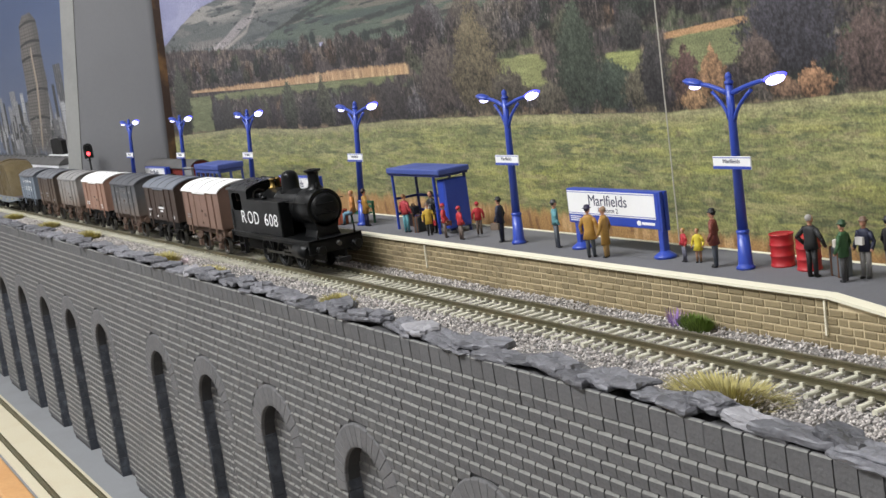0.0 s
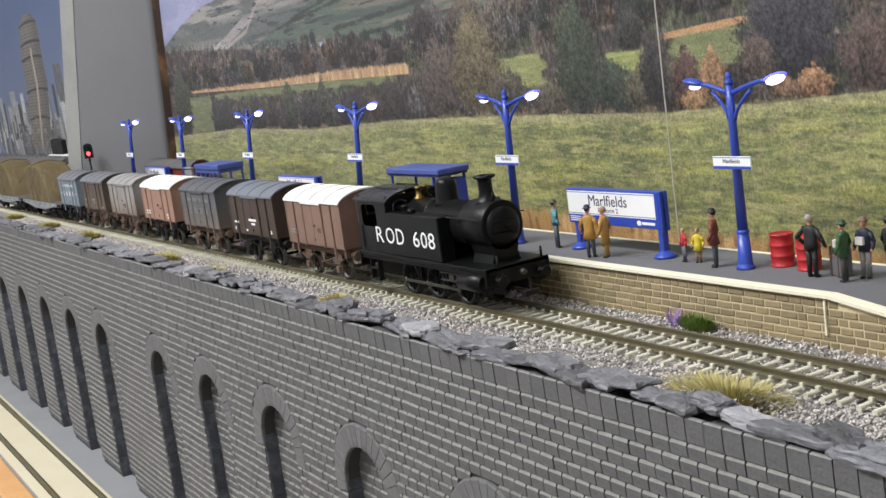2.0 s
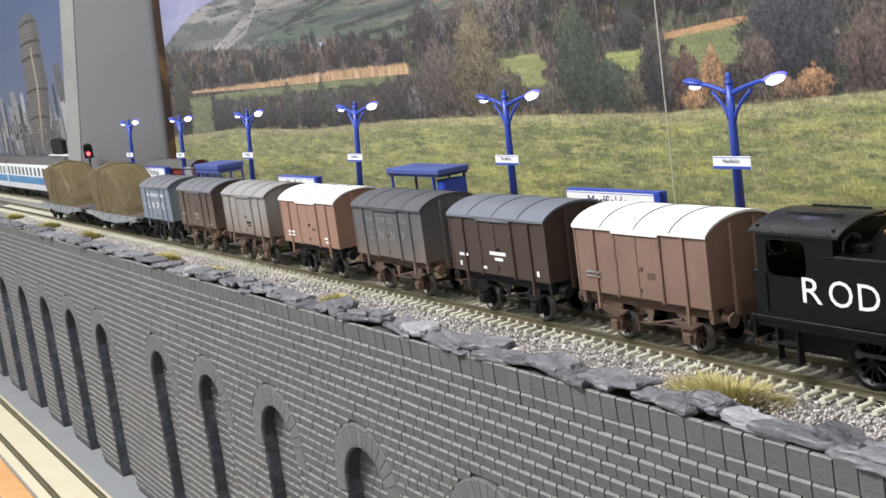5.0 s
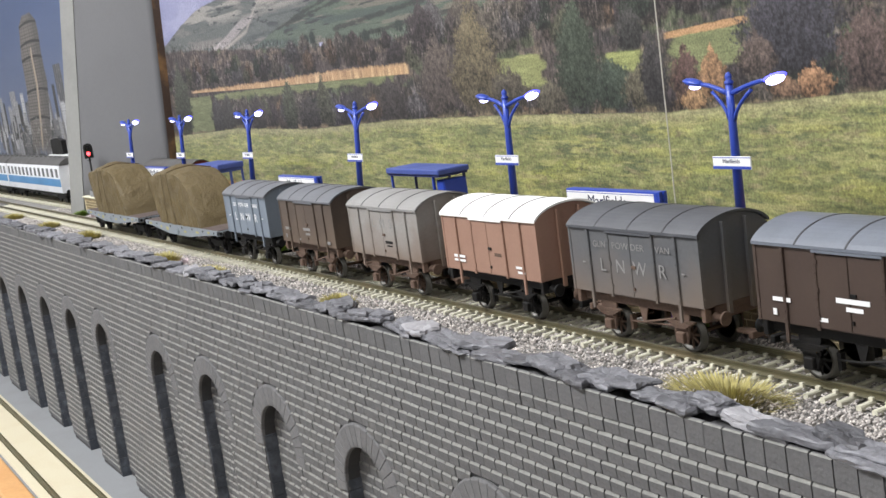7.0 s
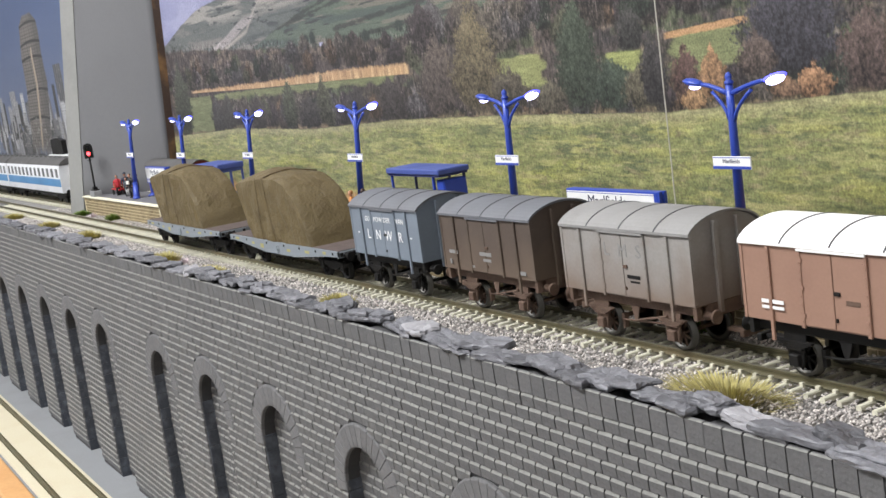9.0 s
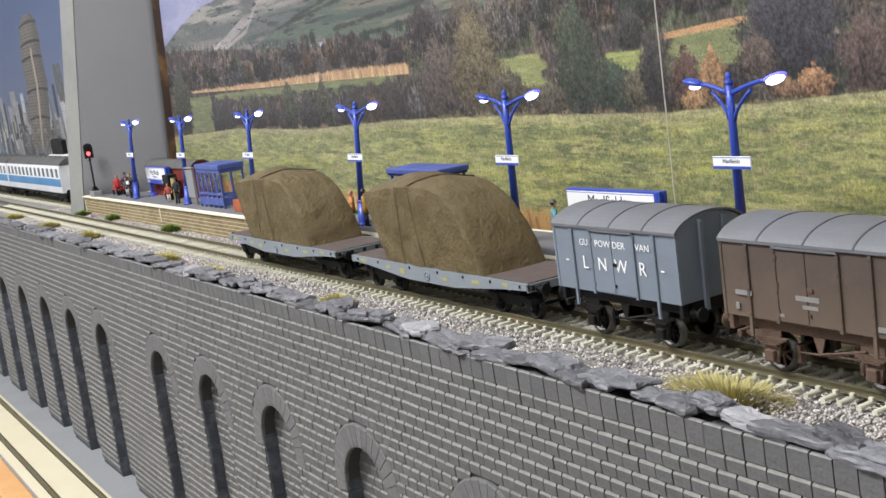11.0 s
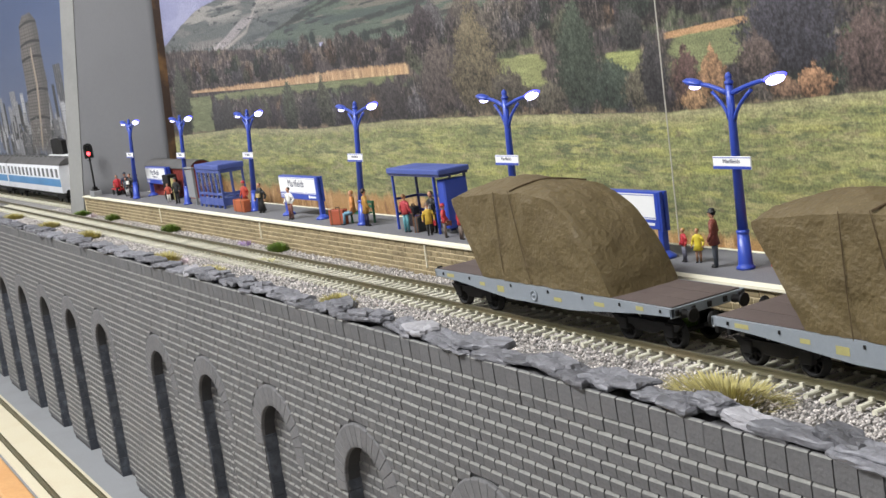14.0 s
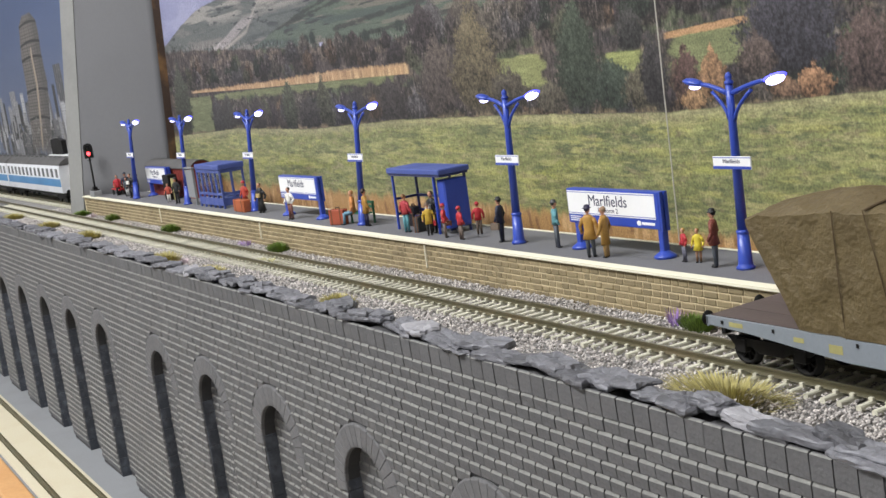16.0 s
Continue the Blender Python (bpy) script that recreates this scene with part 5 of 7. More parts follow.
def flat_wagon(label, at9, seed):
    car = thing("flat_wagon", label, "flat wagon", "flat wagons of the train")
    L = 79.5
    for s in (-1, 1):
        bm = bmesh.new()
        prism(bm, [(-L, 17.2), (L, 17.2), (L, 14.4), (60, 13.4), (22, 10.0), (-22, 10.0), (-60, 13.4), (-L, 14.4)], min(s * 17.4, s * 16.2), max(s * 17.4, s * 16.2))
        sill = part("side_sill", bm, M["sill"], car, "pale blue-grey side sill")
        for x, w, z in ((-66, 6, 15.4), (-40, 4, 14.2), (-26, 5, 12.8), (14, 5, 13.2), (40, 6, 14.2), (63, 4, 15.4)):
            bm = bmesh.new()
            box(bm, x - w / 2, x + w / 2, min(s * 17.45, s * 17.52), max(s * 17.45, s * 17.52), z - 0.6, z + (2.0 if x == -26 else 0.9))
            part("stencil", bm, M["yellow"], sill, "yellow stencil patch")
        bm = bmesh.new()
        lathe(bm, [(2.3, 0), (2.3, s * 0.5), (1.7, s * 0.5), (1.7, s * 0.2), (0.6, s * 0.2), (0.6, s * 0.9)], -2, s * 17.4, 13.2, "y", 16)
        part("brake_wheel", bm, M["sill"], sill)
        for x in (-72, -50, -18, 8, 30, 52, 74):
            bm = bmesh.new()
            box(bm, x - 0.4, x + 0.4, min(s * 17.4, s * 17.9), max(s * 17.4, s * 17.9), 15.2, 16.4, 0.1)
            part("rope_hook", bm, M["under"], sill)
    bm = bmesh.new()
    box(bm, -L + 0.6, L - 0.6, -16.15, 16.15, 14.5, 17.2)
    part("bed", bm, M["under"], car)
    bm = bmesh.new()
    box(bm, -L + 1.2, L - 1.2, -5.3, 5.3, 17.21, 17.5)
    deck = part("plank", bm, M["plank"], car, at=(0, -10.75, 0))
    again(deck, (0, 0, 0.02))
    again(deck, (0, 10.75, 0))
    for e in (-1, 1):
        bm = bmesh.new()
        box(bm, min(e * L, e * (L - 1)), max(e * L, e * (L - 1)), -17.4, 17.4, 13.6, 17.15, 0.2)
        beam = part("headstock", bm, M["sill"], car)
        for y in (-15, -7.5, 0, 7.5, 15):
            bm = bmesh.new()
            box(bm, min(e * L, e * (L + 0.8)), max(e * L, e * (L + 0.8)), y - 0.9, y + 0.9, 14.3, 16.4, 0.2)
            part("pocket", bm, M["under"], beam)
        buffer_pair(car, e * L, e, 14.6, M["under"], 12)
        coupling(car, e * (L - 2), e, M["under"])
        bm = bmesh.new()
        cx = e * 58
        for y in (-10.6, 10.6):
            prism(bm, [(cx - 19, 9.5), (cx + 19, 9.5), (cx + 16, 6.8), (cx + 8, 6.8), (cx + 5, 5.0), (cx - 5, 5.0), (cx - 8, 6.8), (cx - 16, 6.8)], y - 0.7, y + 0.7)
            for ax in (-12.5, 12.5):
                box(bm, cx + ax - 2.2, cx + ax + 2.2, y - 1.4, y + 1.4, 4.6, 9.2, 0.3)
        box(bm, cx - 4, cx + 4, -10, 10, 7, 10.5)
        box(bm, cx - 3, cx + 3, -4, 4, 10, 13.6)
        part("bogie", bm, M["under"], car)
        for ax in (-12.5, 12.5):
            wheelset(car, cx + ax, 5.2, tyre=M["under"])
    bm = bmesh.new()
    box(bm, -40, 40, -6, 6, 9.8, 13.5)
    part("centre_beam", bm, M["under"], car)
    tarp_load(car, seed)
    CARS.append((car, at9))


flat_wagon("bogie flat wagon with brown tarpaulin load next to the vans", -524.3, 3)
flat_wagon("bogie flat wagon with brown tarpaulin load at the train's tail", -702.8, 8)


def tank_engine():
    car = thing("tank_engine", "black six-coupled tank engine with white side lettering", "locomotive")
    K, U = M["loco"], M["under"]
    rear, front = -61.0, 58.0
    bm = bmesh.new()
    box(bm, rear, front, -16.6, 16.6, 18.6, 20.2, 0.25)
    part("running_plate", bm, K, car)
    for y in (-15.6, 15.6):
        bm = bmesh.new()
        box(bm, rear, front, y - 0.4, y + 0.4, 16.6, 18.6)
        part("valance", bm, K, car)
    for e, x in ((1, front), (-1, rear)):
        bm = bmesh.new()
        box(bm, min(x, x - e * 1.6), max(x, x - e * 1.6), -16.9, 16.9, 12.2, 20.4, 0.3)
        part("buffer_beam", bm, K, car)
        buffer_pair(car, x, e, 14.6, K)
        coupling(car, x - e, e, U)
    for y in (-6.5, 6.5):
        bm = bmesh.new()
        box(bm, rear + 2, front - 2, y - 0.6, y + 0.6, 7, 18.6)
        part("main_frame", bm, U, car)
    # side tanks with lettering
    for s in (-1, 1):
        bm = bmesh.new()
        box(bm, -33.5, 21.5, min(s * 8.5, s * 16.4), max(s * 8.5, s * 16.4), 20.2, 41.2, 0.5)
        tank = part("side_tank", bm, K, car)
        bm = bmesh.new()
        tube(bm, (-8, s * 12.5, 41.2), (-8, s * 12.5, 43.2), 2.0, 1.8, 12)
        part("filler_cap", bm, K, tank)
        for text, x, wd in (("R", -36.3, 7.4), ("O", -25.2, 8.6), ("D", -15.4, 7.4), ("6", 0.3, 5.9), ("0", 7.6, 5.8), ("8", 14.5, 5.9)):
            words(text, 11.3 if text in "ROD" else 10.8, M["white"], tank, (x if s < 0 else -x - 12, s * 16.46, 26.2), (90, 0, 0 if s < 0 else 180), width=wd)
    # boiler, smokebox, firebox
    bm = bmesh.new()
    lathe(bm, [(9.6, -22), (9.9, -21.5), (9.9, -3), (10.2, -3), (10.2, -2), (9.9, -2), (9.9, 30)], 0, 0, 36.4, "x", 32)
    boiler = part("boiler", bm, K, car)
    bm = bmesh.new()
    lathe(bm, [(10.9, 0), (11.1, 0.4), (11.1, 19.5), (10.8, 20)], 30, 0, 36.4, "x", 36)
    part("smokebox", bm, K, car)
    bm = bmesh.new()
    lathe(bm, [(9.0, 0), (8.8, 0.8), (6.5, 1.9), (3, 2.6), (0.5, 2.8)], 50, 0, 36.0, "x", 28)
    door = part("smokebox_door", bm, K, car)
    bm = bmesh.new()
    box(bm, 53.2, 54, -8.0, 4, 38.5, 39.4)
    box(bm, 53.2, 54, -8.0, 4, 32.6, 33.5)
    tube(bm, (53, 0, 36), (55.2, 0, 36), 0.5, n=8)
    tube(bm, (54.9, 0, 36), (54.9, 2.2, 33.8), 0.35, n=6)
    part("door_strap", bm, K, door)
    bm = bmesh.new()
    prism(bm, [(-7.5, 20.2), (7.5, 20.2), (6.4, 24), (7.6, 29), (-7.6, 29), (-6.4, 24)], 34, 50, "x")
    part("saddle", bm, K, car)
    bm = bmesh.new()
    box(bm, -33, -20, -10.5, 10.5, 20.2, 44, 0.8)
    part("firebox", bm, K, car)
    bm = bmesh.new()
    lathe(bm, [(6.2, -1.5), (4.8, 0.2), (3.7, 1.8), (3.2, 4), (3.2, 8.6), (3.5, 9.6), (4.9, 10.2), (5.1, 10.6), (4.9, 11.2), (3.6, 11.4), (2.7, 11.3), (2.7, 8)], 40, 0, 47.0, "z", 28)
    part("chimney", bm, K, car)
    bm = bmesh.new()
    lathe(bm, [(6.6, -1.8), (5.8, 0), (5.4, 1.2), (5.2, 7.2), (4.9, 9.0), (3.6, 10.6), (1.8, 11.4), (0.4, 11.6)], 6, 0, 45.6, "z", 28)
    part("dome", bm, K, car)
    bm = bmesh.new()
    lathe(bm, [(2.6, -1), (2.6, 0.6), (1.6, 1.0), (1.3, 4.4), (1.8, 4.8), (1.8, 5.6), (0.8, 6.0)], -17.5, -1.8, 46.2, "z", 16)
    lathe(bm, [(1.3, 0), (1.3, 4.6), (1.8, 5.0), (1.8, 5.8), (0.8, 6.2)], -17.5, 2.0, 46.2, "z", 16)
    part("safety_valve", bm, M["brass"], car, "brass safety valves")
    bm = bmesh.new()
    lathe(bm, [(0.9, 0), (0.5, 1), (0.5, 3.4), (1.0, 3.6), (0.8, 4.6)], -21.5, 5, 46, "z", 12)
    part("whistle", bm, M["red"], car, "red-topped whistle")
    # cab with open side cut-outs, round spectacles and a curved roof
    x0, x1 = -57.0, -27.0
    for s in (-1, 1):
        a, b = min(s * 15.6, s * 16.3), max(s * 15.6, s * 16.3)
        bm = bmesh.new()
        box(bm, x0, x1, a, b, 20.2, 33.4)
        box(bm, x0, -53.0, a, b, 33.4, 46.5)
        box(bm, -37.5, x1, a, b, 33.4, 46.5)
        box(bm, -53.0, -37.5, a, b, 44.6, 46.5)
        for cx, cz, sx, sz in ((-53.0, 44.6, 1, -1), (-37.5, 44.6, -1, -1), (-53.0, 33.4, 1, 1), (-37.5, 33.4, -1, 1)):
            prism(bm, [(cx, cz), (cx + sx * 2.4, cz), (cx + sx * 0.7, cz + sz * 0.7), (cx, cz + sz * 2.4)], a, b)
        part("cab_side", bm, K, car)
        bm = bmesh.new()
        tube(bm, (-53.8, s * 16.7, 22), (-53.8, s * 16.7, 34), 0.3, n=6)
        part("handrail", bm, U, car)
    for x in (x0 + 0.4, x1 - 0.4):
        bm = bmesh.new()
        box(bm, x - 0.4, x + 0.4, -15.6, 15.6, 20.2, 38.2)
        box(bm, x - 0.4, x + 0.4, -15.6, 15.6, 45.8, 48.8)
        box(bm, x - 0.4, x + 0.4, -3.6, 3.6, 38.2, 45.8)
        for s in (-1, 1):
            box(bm, x - 0.4, x + 0.4, min(s * 12, s * 15.6), max(s * 12, s * 15.6), 38.2, 45.8)
        sheet = part("cab_sheet", bm, K, car)
        for s in (-1, 1):
            bm = bmesh.new()
            lathe(bm, [(4.6, -0.5), (4.6, 0.5), (3.4, 0.5), (3.4, -0.5), (4.6, -0.5)], x, s * 7.8, 42, "x", 20)
            part("spectacle", bm, M["steel"], sheet, "bright spectacle rim")
    bm = bmesh.new()
    arc = [(17.2 * math.sin(t), 46.3 + 4.2 * (math.cos(t) - math.cos(1.1)) / (1 - math.cos(1.1))) for t in [1.1 * (i / 8 - 1) for i in range(17)]]
    f = 17.2 / arc[-1][0]
    arc = [(y * f, z) for y, z in arc]
    prism(bm, arc + [(y, z + 0.8) for y, z in arc[::-1]], x0 - 2, x1 + 3, "x")
    roof = part("cab_roof", bm, M["loco_roof"], car)
    bm = bmesh.new()
    for y in (-6, 6):
        box(bm, x0 + 4, x1 - 4, y - 0.4, y + 0.4, 50.2, 51.5)
    part("roof_rib", bm, M["loco_roof"], roof)
    bm = bmesh.new()
    box(bm, rear + 1, x0 + 0.2, -15.6, 15.6, 20.2, 34.5, 0.4)
    part("bunker", bm, K, car)
    # wheels, rods, cylinders
    for x in (-22, 2, 28):
        wheelset(car, x, 8.4, spokes=12, mat_wheel=K, tyre=K)
        for s in (-1, 1):
            bm = bmesh.new()
            prism(bm, [(x + 8.2, 15), (x + 9.6, 15), (x + 10.2, 5), (x + 8.8, 4)], s * 8.2 - 1, s * 8.2 + 1)
            part("brake_block", bm, U, car)
    for s in (-1, 1):
        bm = bmesh.new()
        box(bm, -23.5, 29.5, -0.4, 0.4, -0.7, 0.7, 0.15)
        for x in (-22, 2, 28):
            tube(bm, (x, -0.7, 0), (x, 0.7, 0), 1.4, n=12)
        rod = part("coupling_rod", bm, M["steel"], car, "steel coupling rod", at=(0, s * 10.6, 8.4))
        RODS.append((rod, 4.0, 8.4, (0, s * 10.6, 8.4), 0 if s < 0 else math.pi / 2))
        bm = bmesh.new()
        tube(bm, (35, s * 14.2, 13.2), (54, s * 14.2, 13.2), 4.2, n=20)
        box(bm, 36, 53, min(s * 10, s * 15.5), max(s * 10, s * 15.5), 15, 18.6, 0.3)
        part("cylinder", bm, K, car)
        bm = bmesh.new()
        box(bm, 14, 35, s * 13.4 - 0.5, s * 13.4 + 0.5, 14.6, 15.4)
        box(bm, 14, 35, s * 13.4 - 0.5, s * 13.4 + 0.5, 11.2, 12.0)
        box(bm, 22, 26, s * 13.4 - 0.9, s * 13.4 + 0.9, 11.6, 15.0, 0.2)
        part("slide_bars", bm, M["steel"], car)
        bm = bmesh.new()
        box(bm, -52, -44, min(s * 13, s * 16), max(s * 13, s * 16), 5.6, 6.4)
        box(bm, -52, -44, min(s * 13, s * 16), max(s * 13, s * 16), 11.4, 12.2)
        box(bm, -52.3, -51.7, s * 14.5 - 1.3, s * 14.5 + 1.3, 5.6, 18.6)
        box(bm, -44.3, -43.7, s * 14.5 - 1.3, s * 14.5 + 1.3, 5.6, 18.6)
        part("footstep", bm, U, car)
        bm = bmesh.new()
        tube(bm, (60, s * 11.5, 20.2), (60, s * 11.5, 25.5), 0.7, 0.5, 8)
        part("lamp_iron", bm, U, car)
        bm = bmesh.new()
        tube(bm, (22, s * 11.6, 40.5), (50, s * 11.9, 40.5), 0.3, n=6)
        part("boiler_rail", bm, U, car)
    bm = bmesh.new()
    tube(bm, (48, -2, 47.3), (48, -2, 51), 0.6, 0.45, 8)
    part("top_lamp_iron", bm, U, car)
    bm = bmesh.new()
    tube(bm, (61, 0, 17), (63, 0, 16.4), 1.3, n=10)
    part("hook", bm, M["steel"], car)
    CARS.append((car, 281.3))


tank_engine()


def motions():
    """The train runs past at a steady pace and its wheels turn with it."""
    def gone(t):
        return 88.0 * (t - 9) if t > 9 else 91.6 * (max(t, 4) - 9) + 90.75 * (min(t, 4) - 4)
    for car, x9 in CARS:
        walk(car, [(t, spot(x9 + gone(t), 0, 0)) for t in range(17)])
    times = [k / 10 for k in range(161)]
    for ob, r, (x, y, z) in SPIN:
        walk(ob, [(t, spot(x, y, z, 0, math.degrees((gone(t) - gone(0)) / r), 0)) for t in times])
    for ob, crank, r, (x, y, z), lag in RODS:
        walk(ob, [(t, spot(x + crank * math.cos((gone(t) - gone(0)) / r + lag), y, z - crank * math.sin((gone(t) - gone(0)) / r + lag))) for t in times])


# ---- on the platform: lamps ----
def bent(points, r0, r1, n=10):
    """A round bar that follows points, as one skin."""
    bm = bmesh.new()
    rings = []
    pts = [Vector(p) for p in points]
    for i, p in enumerate(pts):
        way = pts[min(i + 1, len(pts) - 1)] - pts[max(i - 1, 0)]
        turn = way.to_track_quat("Z", "Y").to_matrix()
        r = r0 + (r1 - r0) * i / (len(pts) - 1)
        rings.append([bm.verts.new(p + turn @ Vector((r * math.cos(a), r * math.sin(a), 0))) for a in (2 * math.pi * k / n for k in range(n))])
    for a, b in zip(rings, rings[1:]):
        for k in range(n):
            bm.faces.new((a[k], a[(k + 1) % n], b[(k + 1) % n], b[k])).smooth = True
    bm.faces.new(rings[0][::-1])
    bm.faces.new(rings[-1])
    return bm


def street_lamp():
    lamp = thing("platform_lamp", "royal blue twin-arm platform lamp with lit blue-white heads", "lamp", "platform lamps")
    bm = bmesh.new()
    lathe(bm, [(3.7, 0), (3.8, 0.8), (3.2, 1.4), (2.9, 2.6), (2.3, 14.2)], n=20)
    base = part("base", bm, M["blue"], lamp)
    bm = bmesh.new()
    lathe(bm, [(2.25, 14.1), (2.6, 14.5), (2.6, 15.3), (2.0, 15.8)], n=20)
    part("collar", bm, M["blue"], base)
    bm = bmesh.new()
    lathe(bm, [(2.1, 15.8), (1.55, 60), (1.5, 72.5)], n=18)
    part("pole", bm, M["blue"], lamp)
    bm = bmesh.new()
    lathe(bm, [(1.5, 72.5), (1.8, 72.8), (1.8, 73.6), (1.0, 74.2), (1.4, 75.2), (1.2, 76.4), (0.3, 77.2)], n=14)
    part("finial", bm, M["blue"], lamp)
    for s, reach, lift in ((-1, 19.5, 73.2), (1, 23.5, 73.2)):
        arm = part("arm", bent([(s * (1.2 + (reach - 4) * f), 0, 69.0 + (lift - 69.0) * math.sin(f * 1.5)) for f in (0, 0.2, 0.4, 0.6, 0.8, 1)], 1.05, 0.8), M["blue"], lamp)
        part("brace", bent([(s * (1.3 + reach * 0.42 * f ** 1.3), 0, 58.5 + 11.4 * f ** 0.8) for f in (0, 0.2, 0.4, 0.6, 0.8, 1)], 0.75, 0.7), M["blue"], arm)
        bm = bmesh.new()
        ball(bm, (s * reach, 0, lift + 0.9), 5.4, 3.0, 1.5)
        for v in bm.verts:
            v.co.z += 0.2 * (s * v.co.x - reach)
        head = part("head", bm, M["lit_shell"] if s > 0 else M["blue"], arm, "blue lamp head lit from within, glow raised for glare" if s > 0 else "")
        bm = bmesh.new()
        if s > 0:
            ball(bm, (s * reach + 0.9, -0.8, lift - 0.1), 4.2, 2.6, 1.9)
            for v in bm.verts:
                v.co.z += 0.2 * (v.co.x - reach)
        else:
            ball(bm, (s * reach + 1.2, -0.4, lift - 0.9), 2.8, 2.0, 1.2)
        part("lens", bm, M["led"] if s > 0 else M["led_low"], head, "glowing blue-white lens")
    bm = bmesh.new()
    box(bm, -10.1, 10.1, -2.6, -1.9, 39.9, 44.9, 0.15)
    plate = part("name_plate", bm, M["white"], lamp, "small white station name plate")
    bm = bmesh.new()
    box(bm, -10.1, 10.1, -2.66, -2.58, 39.95, 41.1)
    box(bm, -10.0, 10.0, -2.66, -2.58, 44.3, 44.6)
    part("blue_band", bm, M["blue"], plate)
    words("Marlfields", 2.3, M["sign_ink"], plate, (0, -2.66, 42.3), width=9.0)
    return lamp


first = street_lamp()
LAMPS = ((-214.7, 50, 0), (-368.4, 47.7, -1.6), (-539, 46.8, -4.6), (-725.5, 50, -4.2), (-870.7, 46, -4.0), (-1016.5, 44, -4.0))
for k, (x, y, lean) in enumerate(LAMPS):
    m = spot(x, y, PTOP - 0.15, lean, 0, 0)
    if k == 0:
        first.matrix_basis = m
    else:
        copy_thing(first, m)


# ---- station name boards ----
def name_board(x, y, width, plat, label, turn=0):
    sign = thing("station_sign", label, "sign", "station name boards", (x, y, PTOP - 0.15), (0, 0, turn))
    h = width / 2
    bm = bmesh.new()
    box(bm, -h, h, 0, 4.6, 12.6, 28.8, 0.25)
    board = part("board", bm, M["blue"], sign)
    bm = bmesh.new()
    box(bm, -h + 0.5, h - 2.2, -0.14, -0.02, 16.9, 28.0)
    part("white_panel", bm, M["white"], board, "white enamel panel")
    for z in (27.2, 16.2):
        bm = bmesh.new()
        box(bm, -h + 0.5, h - 2.2, -0.2, -0.15, z if z > 20 else 17.4, (z if z > 20 else 17.4) + 0.28)
        part("blue_line", bm, M["blue"], board)
    words("Marlfields", 7.2, M["sign_ink"], board, (-2.2, -0.2, 21.4), width=27)
    if plat:
        words("Platform 2", 3.2, M["sign_ink"], board, (-2.2, -0.2, 18.4), width=14)
    bm = bmesh.new()
    for z in (15.6, 14.7, 13.8):
        box(bm, -h + 1.5, -h + 9.5, -0.16, -0.02, z, z + 0.4)
    part("small_print", bm, M["white"], board)
    bm = bmesh.new()
    ball(bm, (h - 13.5, -0.05, 14.8), 1.5, 0.12, 1.2)
    box(bm, h - 11.5, h - 3.2, -0.16, -0.02, 14.2, 15.4)
    part("emblem", bm, M["white"], board, "white emblem and bar")
    for e, px in ((-1, -h + 4.6), (1, h - 1.2)):
        bm = bmesh.new()
        box(bm, px - 1.5, px + 1.5, 0.6, 4.0, 2.2, 13.2, 0.3)
        post = part("post", bm, M["blue"], sign)
        bm = bmesh.new()
        lathe(bm, [(4.9, 0), (4.9, 0.9), (4.2, 1.5), (2.6, 2.6), (2.0, 3.2)], px, 2.3, 0, n=22)
        part("foot", bm, M["blue"], sign)
    bm = bmesh.new()
    box(bm, h + 0.02, h + 1.2, 0.2, 1.8, 11.8, 28.9, 0.15)
    box(bm, h + 0.02, h + 1.2, 2.8, 4.6, 11.8, 28.9, 0.15)
    part("end_bars", bm, M["blue"], sign)
    return sign


name_board(-295, 50, 64, True, "blue framed station name board on two round feet")
name_board(-635, 48, 63, False, "blue framed station name board behind a waiting figure")
name_board(-992, 59, 62, True, "blue framed station name board before the maroon hut")


